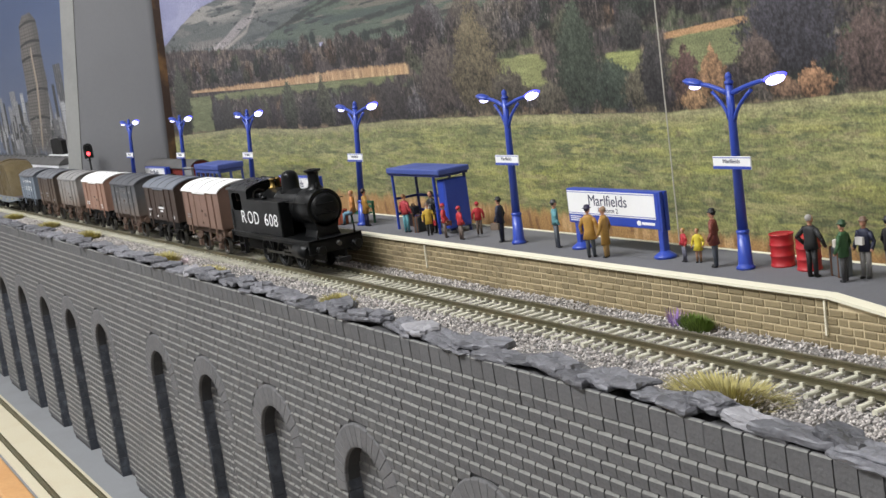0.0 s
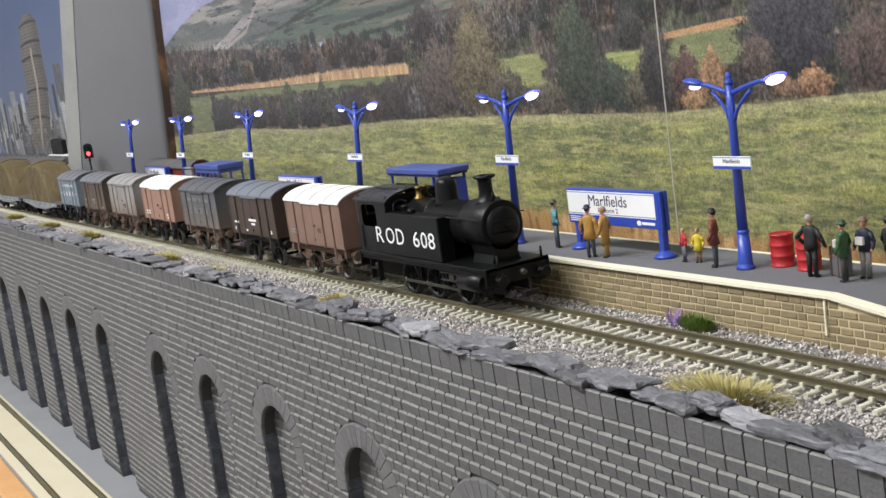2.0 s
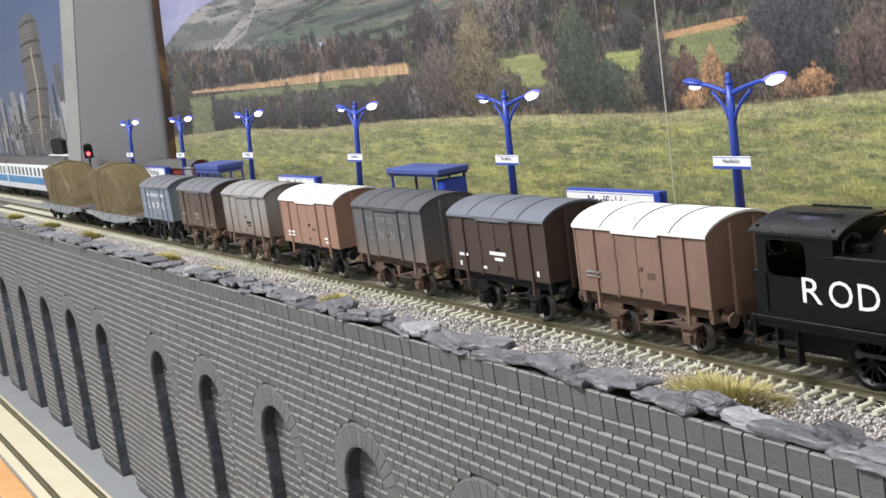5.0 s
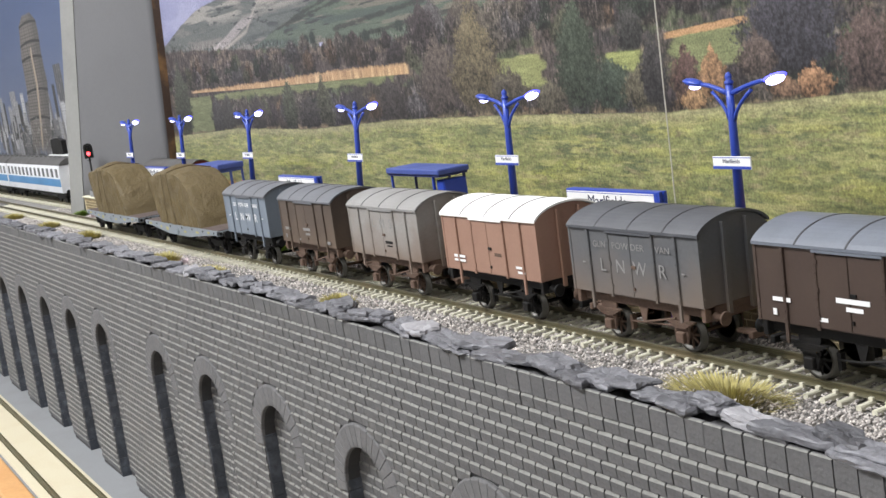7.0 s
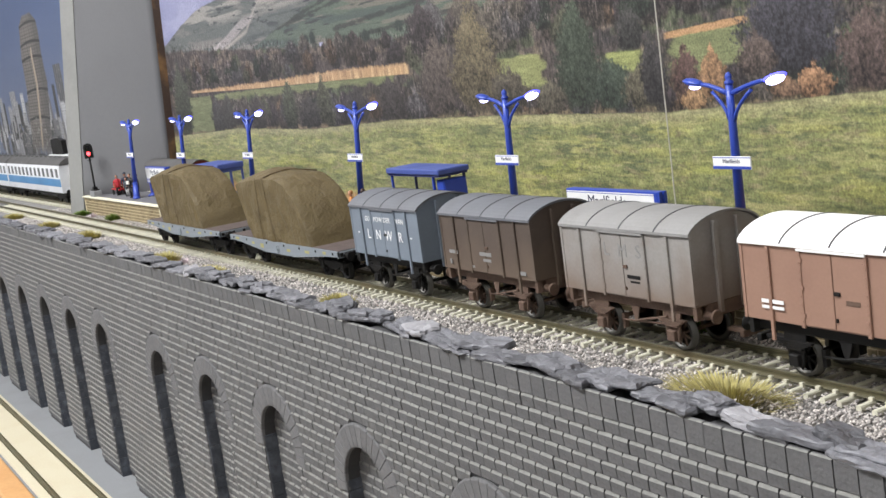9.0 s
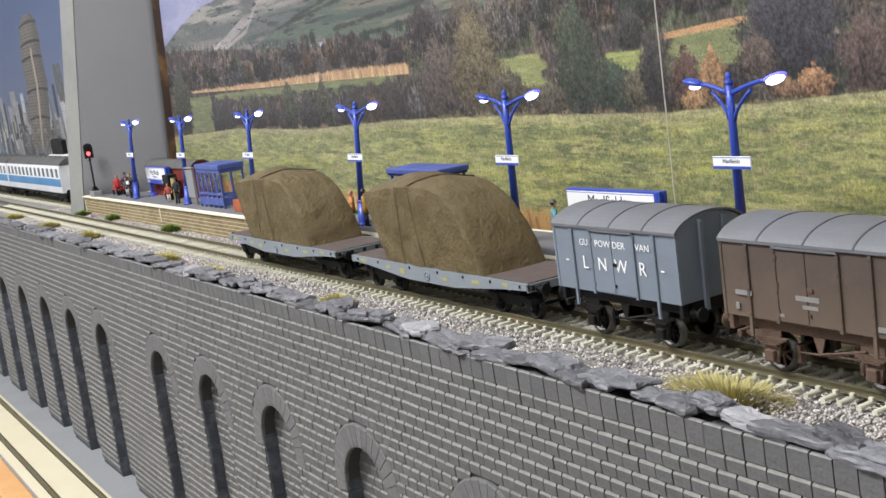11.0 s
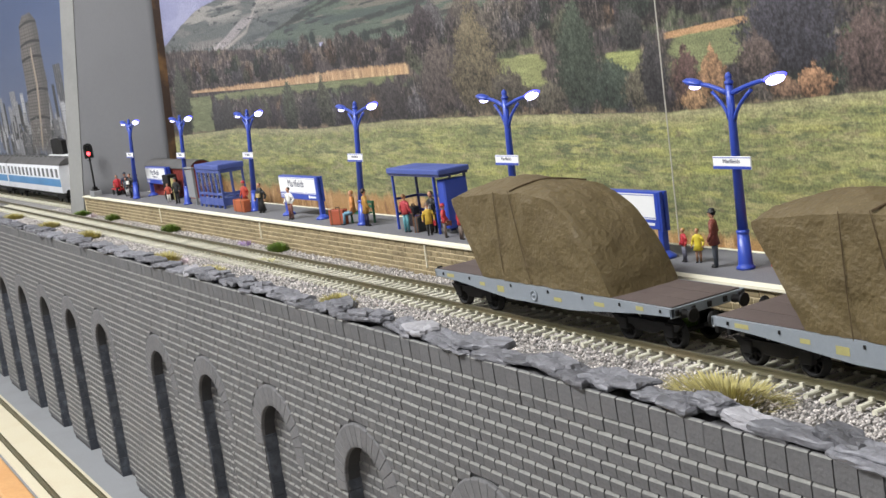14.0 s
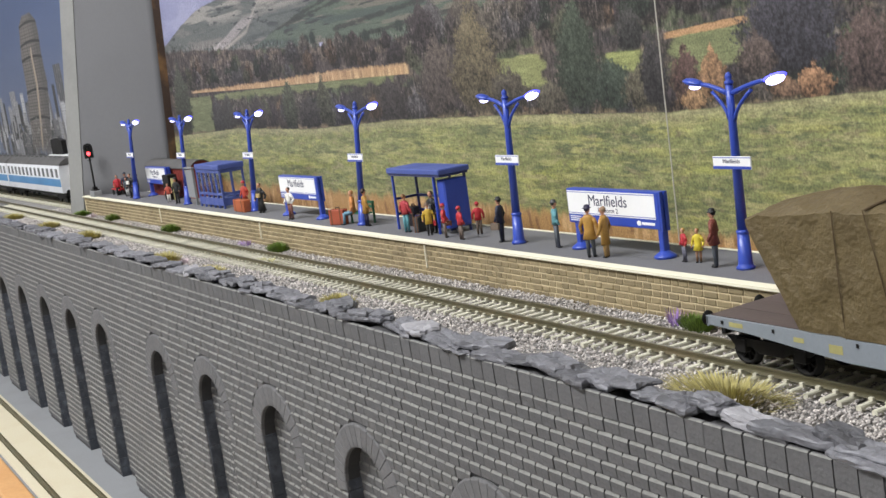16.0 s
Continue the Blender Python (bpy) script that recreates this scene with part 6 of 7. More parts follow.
# ---- shelters, hut, cabinets ----
def open_shelter():
    sh = thing("bus_shelter", "open-fronted royal blue platform shelter with flat roof", "shelter", at=(0, 0, PTOP - 0.15))
    x0, x1, y0, y1, zr = -493, -436, 46, 63.5, 33.0
    bm = bmesh.new()
    box(bm, x0 - 1.5, x1 + 1.5, y0 - 1.5, y1 + 1.5, zr + 0.6, zr + 3.8, 0.5)
    part("roof", bm, M["faded_blue"], sh)
    bm = bmesh.new()
    box(bm, x0 - 0.6, x1 + 0.6, y0 - 0.6, y1 + 0.6, zr - 0.6, zr + 0.58)
    part("roof_frame", bm, M["dark_blue"], sh)
    for px, py in ((x0 + 0.9, y0 + 0.9), (x0 + 0.9, y1 - 1), (x0 + 22, y1 - 1), (x0 + 40, y1 - 1), (x1 - 8.5, y0 + 0.9), (x1 - 1, y1 - 1)):
        bm = bmesh.new()
        box(bm, px - 0.65, px + 0.65, py - 0.65, py + 0.65, 0, zr - 0.6, 0.12)
        part("post", bm, M["dark_blue"] if py > y0 + 5 else M["blue"], sh)
    bm = bmesh.new()
    box(bm, x1 - 8, x1, y0 + 2.2, y1, 3.0, 30.5, 0.8)
    part("end_panel", bm, M["blue"], sh)
    for z in (8.5, 17.5):
        bm = bmesh.new()
        box(bm, x0 + 1, x1 - 8, y1 - 1.6, y1 - 0.6, z, z + 1.6)
        part("back_rail", bm, M["dark_blue"], sh)
        bm = bmesh.new()
        box(bm, x0 + 0.4, x0 + 1.4, y0 + 1, y1 - 1, z, z + 1.4)
        part("side_rail", bm, M["dark_blue"], sh)
    bm = bmesh.new()
    box(bm, x0 + 6, x1 - 10, y1 - 8, y1 - 3, 6.0, 7.2, 0.2)
    for x in (x0 + 8, x0 + 26, x1 - 13):
        box(bm, x, x + 1.2, y1 - 7, y1 - 4, 0, 6)
    part("bench", bm, M["dark_blue"], sh)


open_shelter()


def glazed_shelter():
    sh = thing("glazed_shelter", "small blue waiting shelter with tall glazed panels", "shelter", at=(0, 0, PTOP - 0.15))
    x0, x1, y0, y1 = -834, -780, 45.5, 66
    bm = bmesh.new()
    box(bm, x0 - 1, x1 + 1, y0 - 1, y1 + 1, 31, 35.5, 0.6)
    part("roof", bm, M["faded_blue"], sh)
    n = 5
    for i in range(n + 1):
        bm = bmesh.new()
        x = x0 + (x1 - x0) * i / n
        box(bm, x - 0.8, x + 0.8, y0 - 0.4, y0 + 1.2, 0, 31)
        part("mullion", bm, M["faded_blue"], sh)
    for i in range(n):
        bm = bmesh.new()
        a, b = x0 + (x1 - x0) * i / n + 0.9, x0 + (x1 - x0) * (i + 1) / n - 0.9
        box(bm, a, b, y0 + 0.2, y0 + 0.7, 12.5, 28.5)
        part("pane", bm, M["clear"], sh, "clear glazed pane").visible_shadow = False
    for z, h in ((10.4, 2.0), (2.2, 6.0), (28.6, 2.4)):
        bm = bmesh.new()
        box(bm, x0, x1, y0 - 0.2, y0 + 1.0, z, z + h)
        part("transom", bm, M["faded_blue"], sh)
        bm = bmesh.new()
        box(bm, x1 - 1.0, x1 + 0.2, y0 + 1.3, y1, z, z + h)
        part("transom", bm, M["faded_blue"], sh)
    for y in (y0 + 10, y1 - 0.8):
        bm = bmesh.new()
        box(bm, x1 - 1.2, x1 + 0.4, y - 0.8, y + 0.8, 0, 31)
        part("mullion", bm, M["faded_blue"], sh)
    for px, py in ((x0 + 0.8, y1 - 0.8), ((x0 + x1) / 2, y1 - 0.8)):
        bm = bmesh.new()
        box(bm, px - 0.8, px + 0.8, py - 0.8, py + 0.8, 0, 31)
        part("mullion", bm, M["faded_blue"], sh)
    bm = bmesh.new()
    box(bm, x0 + 1.7, x1 - 2, y1 - 1, y1 - 0.4, 2, 9)
    part("kick_panel", bm, M["faded_blue"], sh)
    bm = bmesh.new()
    box(bm, x0 + 0.4, x0 + 0.9, y0 + 1.3, y1 - 1.7, 2, 29)
    part("pane", bm, M["clear"], sh).visible_shadow = False


glazed_shelter()


def hut():
    h = thing("station_hut", "maroon wooden hut with grey curved roof", "hut", at=(0, 0, PTOP - 0.15))
    x0, x1, y0, y1 = -1042, -908, 66, 84
    bm = bmesh.new()
    box(bm, x0, x1, y0, y1 - 9.0 + 9.0, 0, 27)
    part("body", bm, M["hut_red"], h)
    n = 26
    bm = bmesh.new()
    box(bm, 0, 0.5, -0.35, 0, 1, 26.5)
    slat = part("board_joint", bm, M["hut_red"], h, at=(x0 + 2, y0 - 0.02, 0))
    for i in range(1, n):
        again(slat, (x0 + 2 + i * (x1 - x0 - 4) / n, y0 - 0.02, 0))
    bm = bmesh.new()
    cy, hw = (y0 + y1) / 2, (y1 - y0) / 2 + 1.5
    arc = [(cy + hw * math.sin(t) / math.sin(1.1), 27 + 6.5 * (math.cos(t) - math.cos(1.1)) / (1 - math.cos(1.1))) for t in [1.1 * (i / 6 - 1) for i in range(13)]]
    prism(bm, arc + [(y, z + 0.8) for y, z in arc[::-1]], x0 - 2, x1 + 2, "x")
    part("roof", bm, M["coach_roof"], h)
    bm = bmesh.new()
    prism(bm, [(y0, 26.9)] + [(y, z - 0.05) for y, z in arc[1:-1]] + [(y1, 26.9)], x0 + 0.5, x1 - 0.2, "x")
    part("gable", bm, M["hut_red"], h)
    for y in (y0 + 5, y0 + 12):
        bm = bmesh.new()
        box(bm, x1, x1 + 0.6, y, y + 3.6, 13, 22)
        part("window", bm, M["glass"], h)


hut()


def small_cabinets():
    c = thing("kiosk", "black upright kiosk with yellow side board", "kiosk", at=(-944, 52, PTOP - 0.15))
    bm = bmesh.new()
    box(bm, -8, 8, 0, 9, 0, 23, 0.5)
    part("body", bm, M["under"], c)
    bm = bmesh.new()
    box(bm, 10, 17, 2, 3, 11, 20)
    box(bm, 13, 14, 2, 3, 0, 11)
    part("yellow_board", bm, M["yellow"], c, "yellow board on a post")
    c = thing("notice_cabinet", "tall grey notice cabinet with two uprights", "cabinet", at=(-860, 46, PTOP - 0.15))
    bm = bmesh.new()
    box(bm, -9, 9, 1.2, 2.4, 6, 30, 0.2)
    part("panel", bm, M["deck_grey"], c)
    for x in (-9.6, 9.6):
        bm = bmesh.new()
        box(bm, x - 0.7, x + 0.7, 0.8, 2.8, 0, 31)
        part("upright", bm, M["deck_grey"], c)
    bm = bmesh.new()
    box(bm, -10.5, 10.5, 0.4, 3.4, 31, 32.2, 0.2)
    part("cap", bm, M["deck_grey"], c)


small_cabinets()


def colour_signal():
    s = thing("colour_light_signal", "black colour light signal showing red beside the board", "signal", at=(-1130, 34.5, PTOP - 0.15))
    bm = bmesh.new()
    box(bm, -9, 9, -4, 4, 0, 6.4, 0.3)
    part("plinth", bm, M["deck_grey"], s)
    bm = bmesh.new()
    box(bm, -6, 6, -3, 3, 6.4, 7.6, 0.2)
    box(bm, -3, 3, -2, 2, 7.6, 10.2, 0.2)
    part("foot", bm, M["under"], s)
    bm = bmesh.new()
    tube(bm, (0, 0, 10), (0, 0, 42), 0.9, n=10)
    part("mast", bm, M["under"], s)
    bm = bmesh.new()
    box(bm, -4.5, 2, -1.5, 1.5, 38.2, 39.0)
    part("stage", bm, M["under"], s)
    bm = bmesh.new()
    prism(bm, [(-4.4, 40.5), (4.4, 40.5), (4.6, 52), (3.2, 55), (0, 56.2), (-3.2, 55), (-4.6, 52)], -1.6, 1.4, "x")
    head = part("head", bm, M["under"], s, turn=(0, 0, -25))
    for z, m in ((51, M["under"]), (45.4, M["signal_red"])):
        bm = bmesh.new()
        ball(bm, (1.5, 0, z), 1.2, 2.1, 2.1)
        lens = part("lens", bm, m, head, "glowing red lens" if m is M["signal_red"] else "")
        bm = bmesh.new()
        lathe(bm, [(2.7, 1.3), (2.7, 3.4), (2.4, 3.4), (2.4, 1.3)], 0, 0, z, "x", 16)
        for v in [v for v in bm.verts if v.co.z < z - 1.2]:
            v.co.x = min(v.co.x, 1.6)
        part("hood", bm, M["under"], head)


colour_signal()


def rear_signal():
    """A signal seen from behind, past the coaches' end."""
    sig = thing("rear_signal", "black signal head on a white ledge beyond the coaches", "signal", at=(-1446, 78, 0))
    bm = bmesh.new()
    tube(bm, (0, 0, -5), (0, 0, 49.3), 1.2, n=10)
    part("post", bm, M["under"], sig)
    bm = bmesh.new()
    box(bm, -40.4, 54.6, -6, 6, 49.3, 51.5, 0.4)
    part("ledge", bm, M["white"], sig, "white ledge")
    bm = bmesh.new()
    prism(bm, [(-30.9, 51.5), (28.7, 51.5), (28.7, 69.5), (2.9, 72.5), (-30.9, 70.5)], -3, 3, "y")
    part("head", bm, M["under"], sig)


rear_signal()


# ---- painted model figures, one mesh each ----
def figurine(x, y, label, coat, legs, hat=None, tall=23.0, hem=0.42, turn=0.0, flare=1.0, bag=None, arms=0.1, seated=False, hair=(0.06, 0.035, 0.02), broad=1.0, hold=None, z=None):
    """A cast figure: legs, coat to the hem, arms, head and hat or hair. hem: height of the coat's lower edge."""
    bm = bmesh.new()
    h = tall
    w = h * 0.125 * broad
    mats = [cloth(coat), cloth(legs), M["skin"], cloth(hat or hair), cloth((0.012, 0.012, 0.013)), cloth(bag or (0.1, 0.06, 0.03)), cloth(hold or (0.6, 0.6, 0.6))]
    ground = 0.0
    if seated:
        for s in (-1, 1):
            tube(bm, (s * w * 0.5, 0, h * 0.30), (s * w * 0.55, -h * 0.24, h * 0.30), h * 0.055, h * 0.05, 8, mi=1)
            tube(bm, (s * w * 0.55, -h * 0.24, h * 0.32), (s * w * 0.55, -h * 0.27, h * 0.03), h * 0.05, h * 0.038, 8, mi=1)
            ball(bm, (s * w * 0.55, -h * 0.30, h * 0.025), h * 0.03, h * 0.06, h * 0.025, mi=4)
        b0 = h * 0.26
    else:
        for s in (-1, 1):
            tube(bm, (s * w * 0.42, s * h * 0.012, h * 0.03), (s * w * 0.42, 0, h * 0.50), h * 0.034, h * 0.052, 8, mi=1)
            ball(bm, (s * w * 0.45, s * h * 0.012 - h * 0.025, h * 0.022), h * 0.034, h * 0.062, h * 0.024, mi=4)
        b0 = h * hem
    top = (b0 + h * 0.46) if seated else h * 0.83
    # coat or dress, in oval rings
    prof = [(b0, w * 0.98 * flare, w * 0.66 * flare), (b0 + (top - b0) * 0.35, w * 0.84, w * 0.56), (b0 + (top - b0) * 0.6, w * 0.86, w * 0.55), (b0 + (top - b0) * 0.88, w * 1.02, w * 0.55), (top, w * 0.5, w * 0.38)]
    rings = []
    for pz, rx, ry in prof:
        rings.append([bm.verts.new((rx * math.cos(a), ry * math.sin(a), pz)) for a in (2 * math.pi * i / 12 for i in range(12))])
    for a, b in zip(rings, rings[1:]):
        for i in range(12):
            f = bm.faces.new((a[i], a[(i + 1) % 12], b[(i + 1) % 12], b[i]))
            f.smooth = True
    bm.faces.new(rings[0][::-1])
    bm.faces.new(rings[-1])
    sh = b0 + (top - b0) * 0.86
    for s in (-1, 1):
        out = w * (1.05 + arms * (1 if s > 0 else 0.7))
        elbow = (s * (out + w * 0.25), h * 0.01, sh - h * 0.155)
        wrist = (s * (out + w * (0.3 - 0.9 * max(0, arms - 0.3))), -h * 0.05 - h * 0.06 * arms, sh - h * 0.285)
        tube(bm, (s * w * 0.88, 0, sh), elbow, h * 0.042, h * 0.036, 8)
        ball(bm, elbow, h * 0.037, h * 0.037, h * 0.037)
        tube(bm, elbow, wrist, h * 0.036, h * 0.028, 8)
        ball(bm, wrist, h * 0.028, h * 0.028, h * 0.034, mi=2)
        if bag and s > 0:
            bx, by, bz = wrist
            box(bm, bx - h * 0.04, bx + h * 0.04, by - h * 0.1, by + h * 0.1, max(0.2, bz - h * 0.18), bz - h * 0.03, 0.2, 5)
    tube(bm, (0, 0, top - h * 0.01), (0, -h * 0.005, top + h * 0.045), h * 0.032, h * 0.03, 8, mi=2)
    hz = top + h * 0.095
    ball(bm, (0, -h * 0.008, hz), h * 0.052, h * 0.06, h * 0.072, mi=2)
    ball(bm, (0, h * 0.012, hz + h * 0.022), h * 0.057, h * 0.058, h * 0.06, mi=3)
    if hat:
        lathe(bm, [(h * 0.085, 0), (h * 0.088, h * 0.008), (h * 0.06, h * 0.014), (h * 0.055, h * 0.055), (h * 0.03, h * 0.07)], 0, 0, hz + h * 0.032, "z", 12, 3)
    if hold:
        box(bm, -w * 0.6, w * 0.6, -h * 0.15, -h * 0.08, sh - h * 0.2, sh - h * 0.07, 0.2, 6)
    ob = part("figurine", bm, mats, None, at=(x, y, PTOP - 0.16 if z is None else z), turn=(0, 0, turn))
    return tagged(ob, label, "figurine", "painted model figures")


NAVY, BLACK, GREY, TAN, RED, WHITE = (0.015, 0.018, 0.04), (0.013, 0.013, 0.014), (0.07, 0.08, 0.095), (0.40, 0.22, 0.045), (0.42, 0.02, 0.03), (0.7, 0.68, 0.64)
figurine(-228.3, 47.3, "model figure in reddish brown coat and black hat", (0.17, 0.04, 0.025), GREY, BLACK, 23.5, 0.40, -60, 1.15)
figurine(-241.8, 50.8, "small model child in a yellow dress", (0.62, 0.50, 0.04), (0.35, 0.2, 0.12), None, 14.5, 0.36, 20, 1.3, hair=(0.35, 0.2, 0.06))
figurine(-248.6, 49.3, "small model child in a red top and grey shorts", (0.45, 0.03, 0.04), (0.12, 0.12, 0.16), None, 14.5, 0.50, -20, 1.0, hair=(0.45, 0.28, 0.08))
figurine(-291.3, 42.1, "model figure in a long mustard coat beside the name board", TAN, (0.45, 0.28, 0.1), None, 23, 0.26, -70, 1.0, hair=(0.3, 0.2, 0.12))
figurine(-298.7, 39.3, "model figure in mustard raincoat and dark hat", TAN, GREY, (0.025, 0.02, 0.05), 23.5, 0.36, -150, 1.2)
figurine(-335.7, 47.9, "model figure in teal shirt and grey trousers", (0.10, 0.27, 0.30), GREY, (0.05, 0.05, 0.05), 23, 0.50, 150, 0.95)
figurine(-381.5, 46.6, "model figure in a navy coat leaning over a brown bag", NAVY, NAVY, BLACK, 23, 0.42, -60, 1.1, bag=(0.16, 0.12, 0.09))
figurine(-417.4, 55.9, "small model child in red jacket and cap", RED, (0.16, 0.12, 0.1), RED, 17.5, 0.45, -120)
figurine(-413.1, 41.5, "small model child in red blazer and grey shorts", RED, (0.16, 0.12, 0.1), RED, 18, 0.45, 170, arms=0.2)
figurine(-430.4, 42.1, "small model child in red blazer carrying a satchel", RED, (0.16, 0.12, 0.1), RED, 18.5, 0.45, 140, arms=0.5, bag=(0.16, 0.05, 0.03))
figurine(-448.5, 42.7, "model figure in yellow and black clothes before the shelter", (0.55, 0.36, 0.04), BLACK, (0.16, 0.1, 0.07), 18, 0.36, 60, bag=RED)
figurine(-452.5, 48.1, "model figure in a dark suit and white shirt", BLACK, BLACK, None, 24, 0.46, 10, hold=WHITE)
figurine(-474.6, 42.8, "model figure in red jacket and teal trousers", (0.40, 0.04, 0.05), (0.09, 0.26, 0.30), None, 22.5, 0.48, -170, hair=(0.25, 0.13, 0.06))
figurine(-530.4, 45.5, "model figure in a mustard duffel coat", (0.36, 0.19, 0.035), (0.02, 0.02, 0.06), (0.04, 0.02, 0.015), 23, 0.36, 170, 1.1)
figurine(-553.7, 48.3, "seated model figure in an orange top on a green bench", (0.55, 0.22, 0.06), (0.12, 0.24, 0.32), None, 24, 0.3, -30, seated=True, hair=(0.35, 0.16, 0.06))
figurine(-634.2, 40.0, "model figure in white blouse and long brown skirt", (0.68, 0.66, 0.62), (0.16, 0.06, 0.045), None, 22.5, 0.5, 10, arms=0.5)
figurine(-706.2, 47.9, "model figure in a long black dress carrying a basket", BLACK, BLACK, None, 22.5, 0.06, 30, 1.35, arms=0.4, hold=(0.5, 0.36, 0.16))
figurine(-748.3, 51.9, "model figure in red coat beside an orange trunk", (0.42, 0.05, 0.03), (0.12, 0.1, 0.1), RED, 22, 0.36, 20)
figurine(-893.5, 45.0, "model figure in a black suit before the kiosk", BLACK, BLACK, BLACK, 23, 0.42, 30)
figurine(-921, 46.0, "small model figure in red and white", (0.45, 0.08, 0.05), WHITE, None, 17, 0.42, 60)
figurine(-1034.8, 45.4, "model figure in black suit with a white shirt front", BLACK, BLACK, None, 24, 0.45, 20, hold=WHITE)
figurine(-1028, 50, "model figure in a dark grey coat", (0.03, 0.035, 0.035), BLACK, BLACK, 23, 0.40, -20)
figurine(-1062, 49, "model figure in grey and white clothes stooping", GREY, (0.4, 0.4, 0.4), None, 19, 0.42, 40)
figurine(-1075, 52, "model figure in navy coat and cap", NAVY, BLACK, NAVY, 23, 0.40, 80)
figurine(-1092, 48, "model figure in red coat at the luggage trolley", RED, BLACK, None, 21, 0.4, 60)
figurine(-179.9, 49.0, "model figure in black suit with arms akimbo", BLACK, BLACK, None, 23.5, 0.46, 175, arms=0.75, broad=1.12, hair=(0.35, 0.33, 0.3))
figurine(-164.5, 48.2, "model figure in a green jacket and shorts", (0.03, 0.09, 0.03), (0.06, 0.06, 0.06), (0.03, 0.07, 0.03), 22, 0.42, -80, hold=(0.55, 0.5, 0.45))
figurine(-161.1, 55.4, "model figure in navy jacket holding white papers", NAVY, (0.2, 0.19, 0.18), (0.16, 0.1, 0.07), 22, 0.46, 0, hold=WHITE)
figurine(-153.5, 59.0, "model figure in a black jacket and grey shorts", BLACK, (0.14, 0.13, 0.13), BLACK, 22, 0.46, 160)


# ---- luggage, bench, drums ----
def suitcase(x, y, w, d, h, colour, label, turn=0):
    c = thing("suitcase", label, "suitcase", "luggage", (x, y, PTOP - 0.16), (0, 0, turn))
    bm = bmesh.new()
    box(bm, -w / 2, w / 2, -d / 2, d / 2, 0.1, h, 0.5)
    part("body", bm, cloth(colour), c)
    for e in (-0.3, 0.3):
        bm = bmesh.new()
        box(bm, e * w - 0.4, e * w + 0.4, -d / 2 - 0.15, d / 2 + 0.15, 0.1, h + 0.15)
        part("strap", bm, cloth((0.12, 0.05, 0.02)), c)
    bm = bmesh.new()
    tube(bm, (-1.5, 0, h), (-1.5, 0, h + 1.2), 0.3, n=6)
    tube(bm, (1.5, 0, h), (1.5, 0, h + 1.2), 0.3, n=6)
    tube(bm, (-1.6, 0, h + 1.2), (1.6, 0, h + 1.2), 0.35, n=6)
    part("handle", bm, cloth((0.06, 0.03, 0.02)), c)


suitcase(-562, 41.5, 13, 5, 10, (0.30, 0.065, 0.03), "rust red trunk standing on the platform", 20)
suitcase(-738, 44.5, 22, 6, 9.5, (0.36, 0.09, 0.03), "orange red trunk standing on the platform")
suitcase(-467, 47.0, 4, 6, 9, (0.05, 0.055, 0.06), "dark grey suitcase standing on the platform", 10)
suitcase(-172, 55.0, 8, 5, 11, (0.12, 0.13, 0.14), "grey sloping case beside a figure", -20)
suitcase(-492, 58.0, 7, 5, 12, (0.012, 0.012, 0.02), "black case inside the open shelter")


def bench():
    b = thing("bench", "dark green platform bench", "bench", at=(-548, 51, PTOP - 0.16))
    for y in (-2.6, 0, 2.6):
        bm = bmesh.new()
        box(bm, -11, 11, y - 1, y + 1, 6.4, 7.1, 0.15)
        part("seat_slat", bm, cloth((0.015, 0.12, 0.06)), b)
    for z in (9.5, 12.2):
        bm = bmesh.new()
        box(bm, -11, 11, 3.8, 4.5, z, z + 1.8, 0.15)
        part("back_slat", bm, cloth((0.015, 0.12, 0.06)), b)
    for x in (-9, 9):
        bm = bmesh.new()
        box(bm, x - 0.6, x + 0.6, -3.2, -2.2, 0, 6.4)
        box(bm, x - 0.6, x + 0.6, 3.6, 4.8, 0, 14)
        part("leg", bm, cloth((0.015, 0.10, 0.05)), b)


bench()


def drum(x, y, label):
    d = thing("oil_drum", label, "drum", "red oil drums", (x, y, PTOP - 0.16))
    bm = bmesh.new()
    prof = [(5.3, 0), (5.5, 0.2), (5.5, 0.8), (5.2, 1.0), (5.2, 4.3), (5.5, 4.6), (5.5, 5.0), (5.2, 5.3), (5.2, 8.8), (5.5, 9.1), (5.5, 9.5), (5.2, 9.8), (5.2, 13.2), (5.5, 13.4), (5.5, 13.9), (5.0, 14.0), (4.9, 13.4)]
    lathe(bm, [(r * 0.87, z * 0.93) for r, z in prof], n=28)
    part("body", bm, M["red"], d)
    bm = bmesh.new()
    tube(bm, (2.4, 1, 12.4), (2.4, 1, 12.95), 0.7, n=10)
    part("bung", bm, M["red"], d)


drum(-204.6, 60, "bright red oil drum beside a platform lamp")
drum(-190.5, 59, "bright red oil drum behind a black-suited figure")


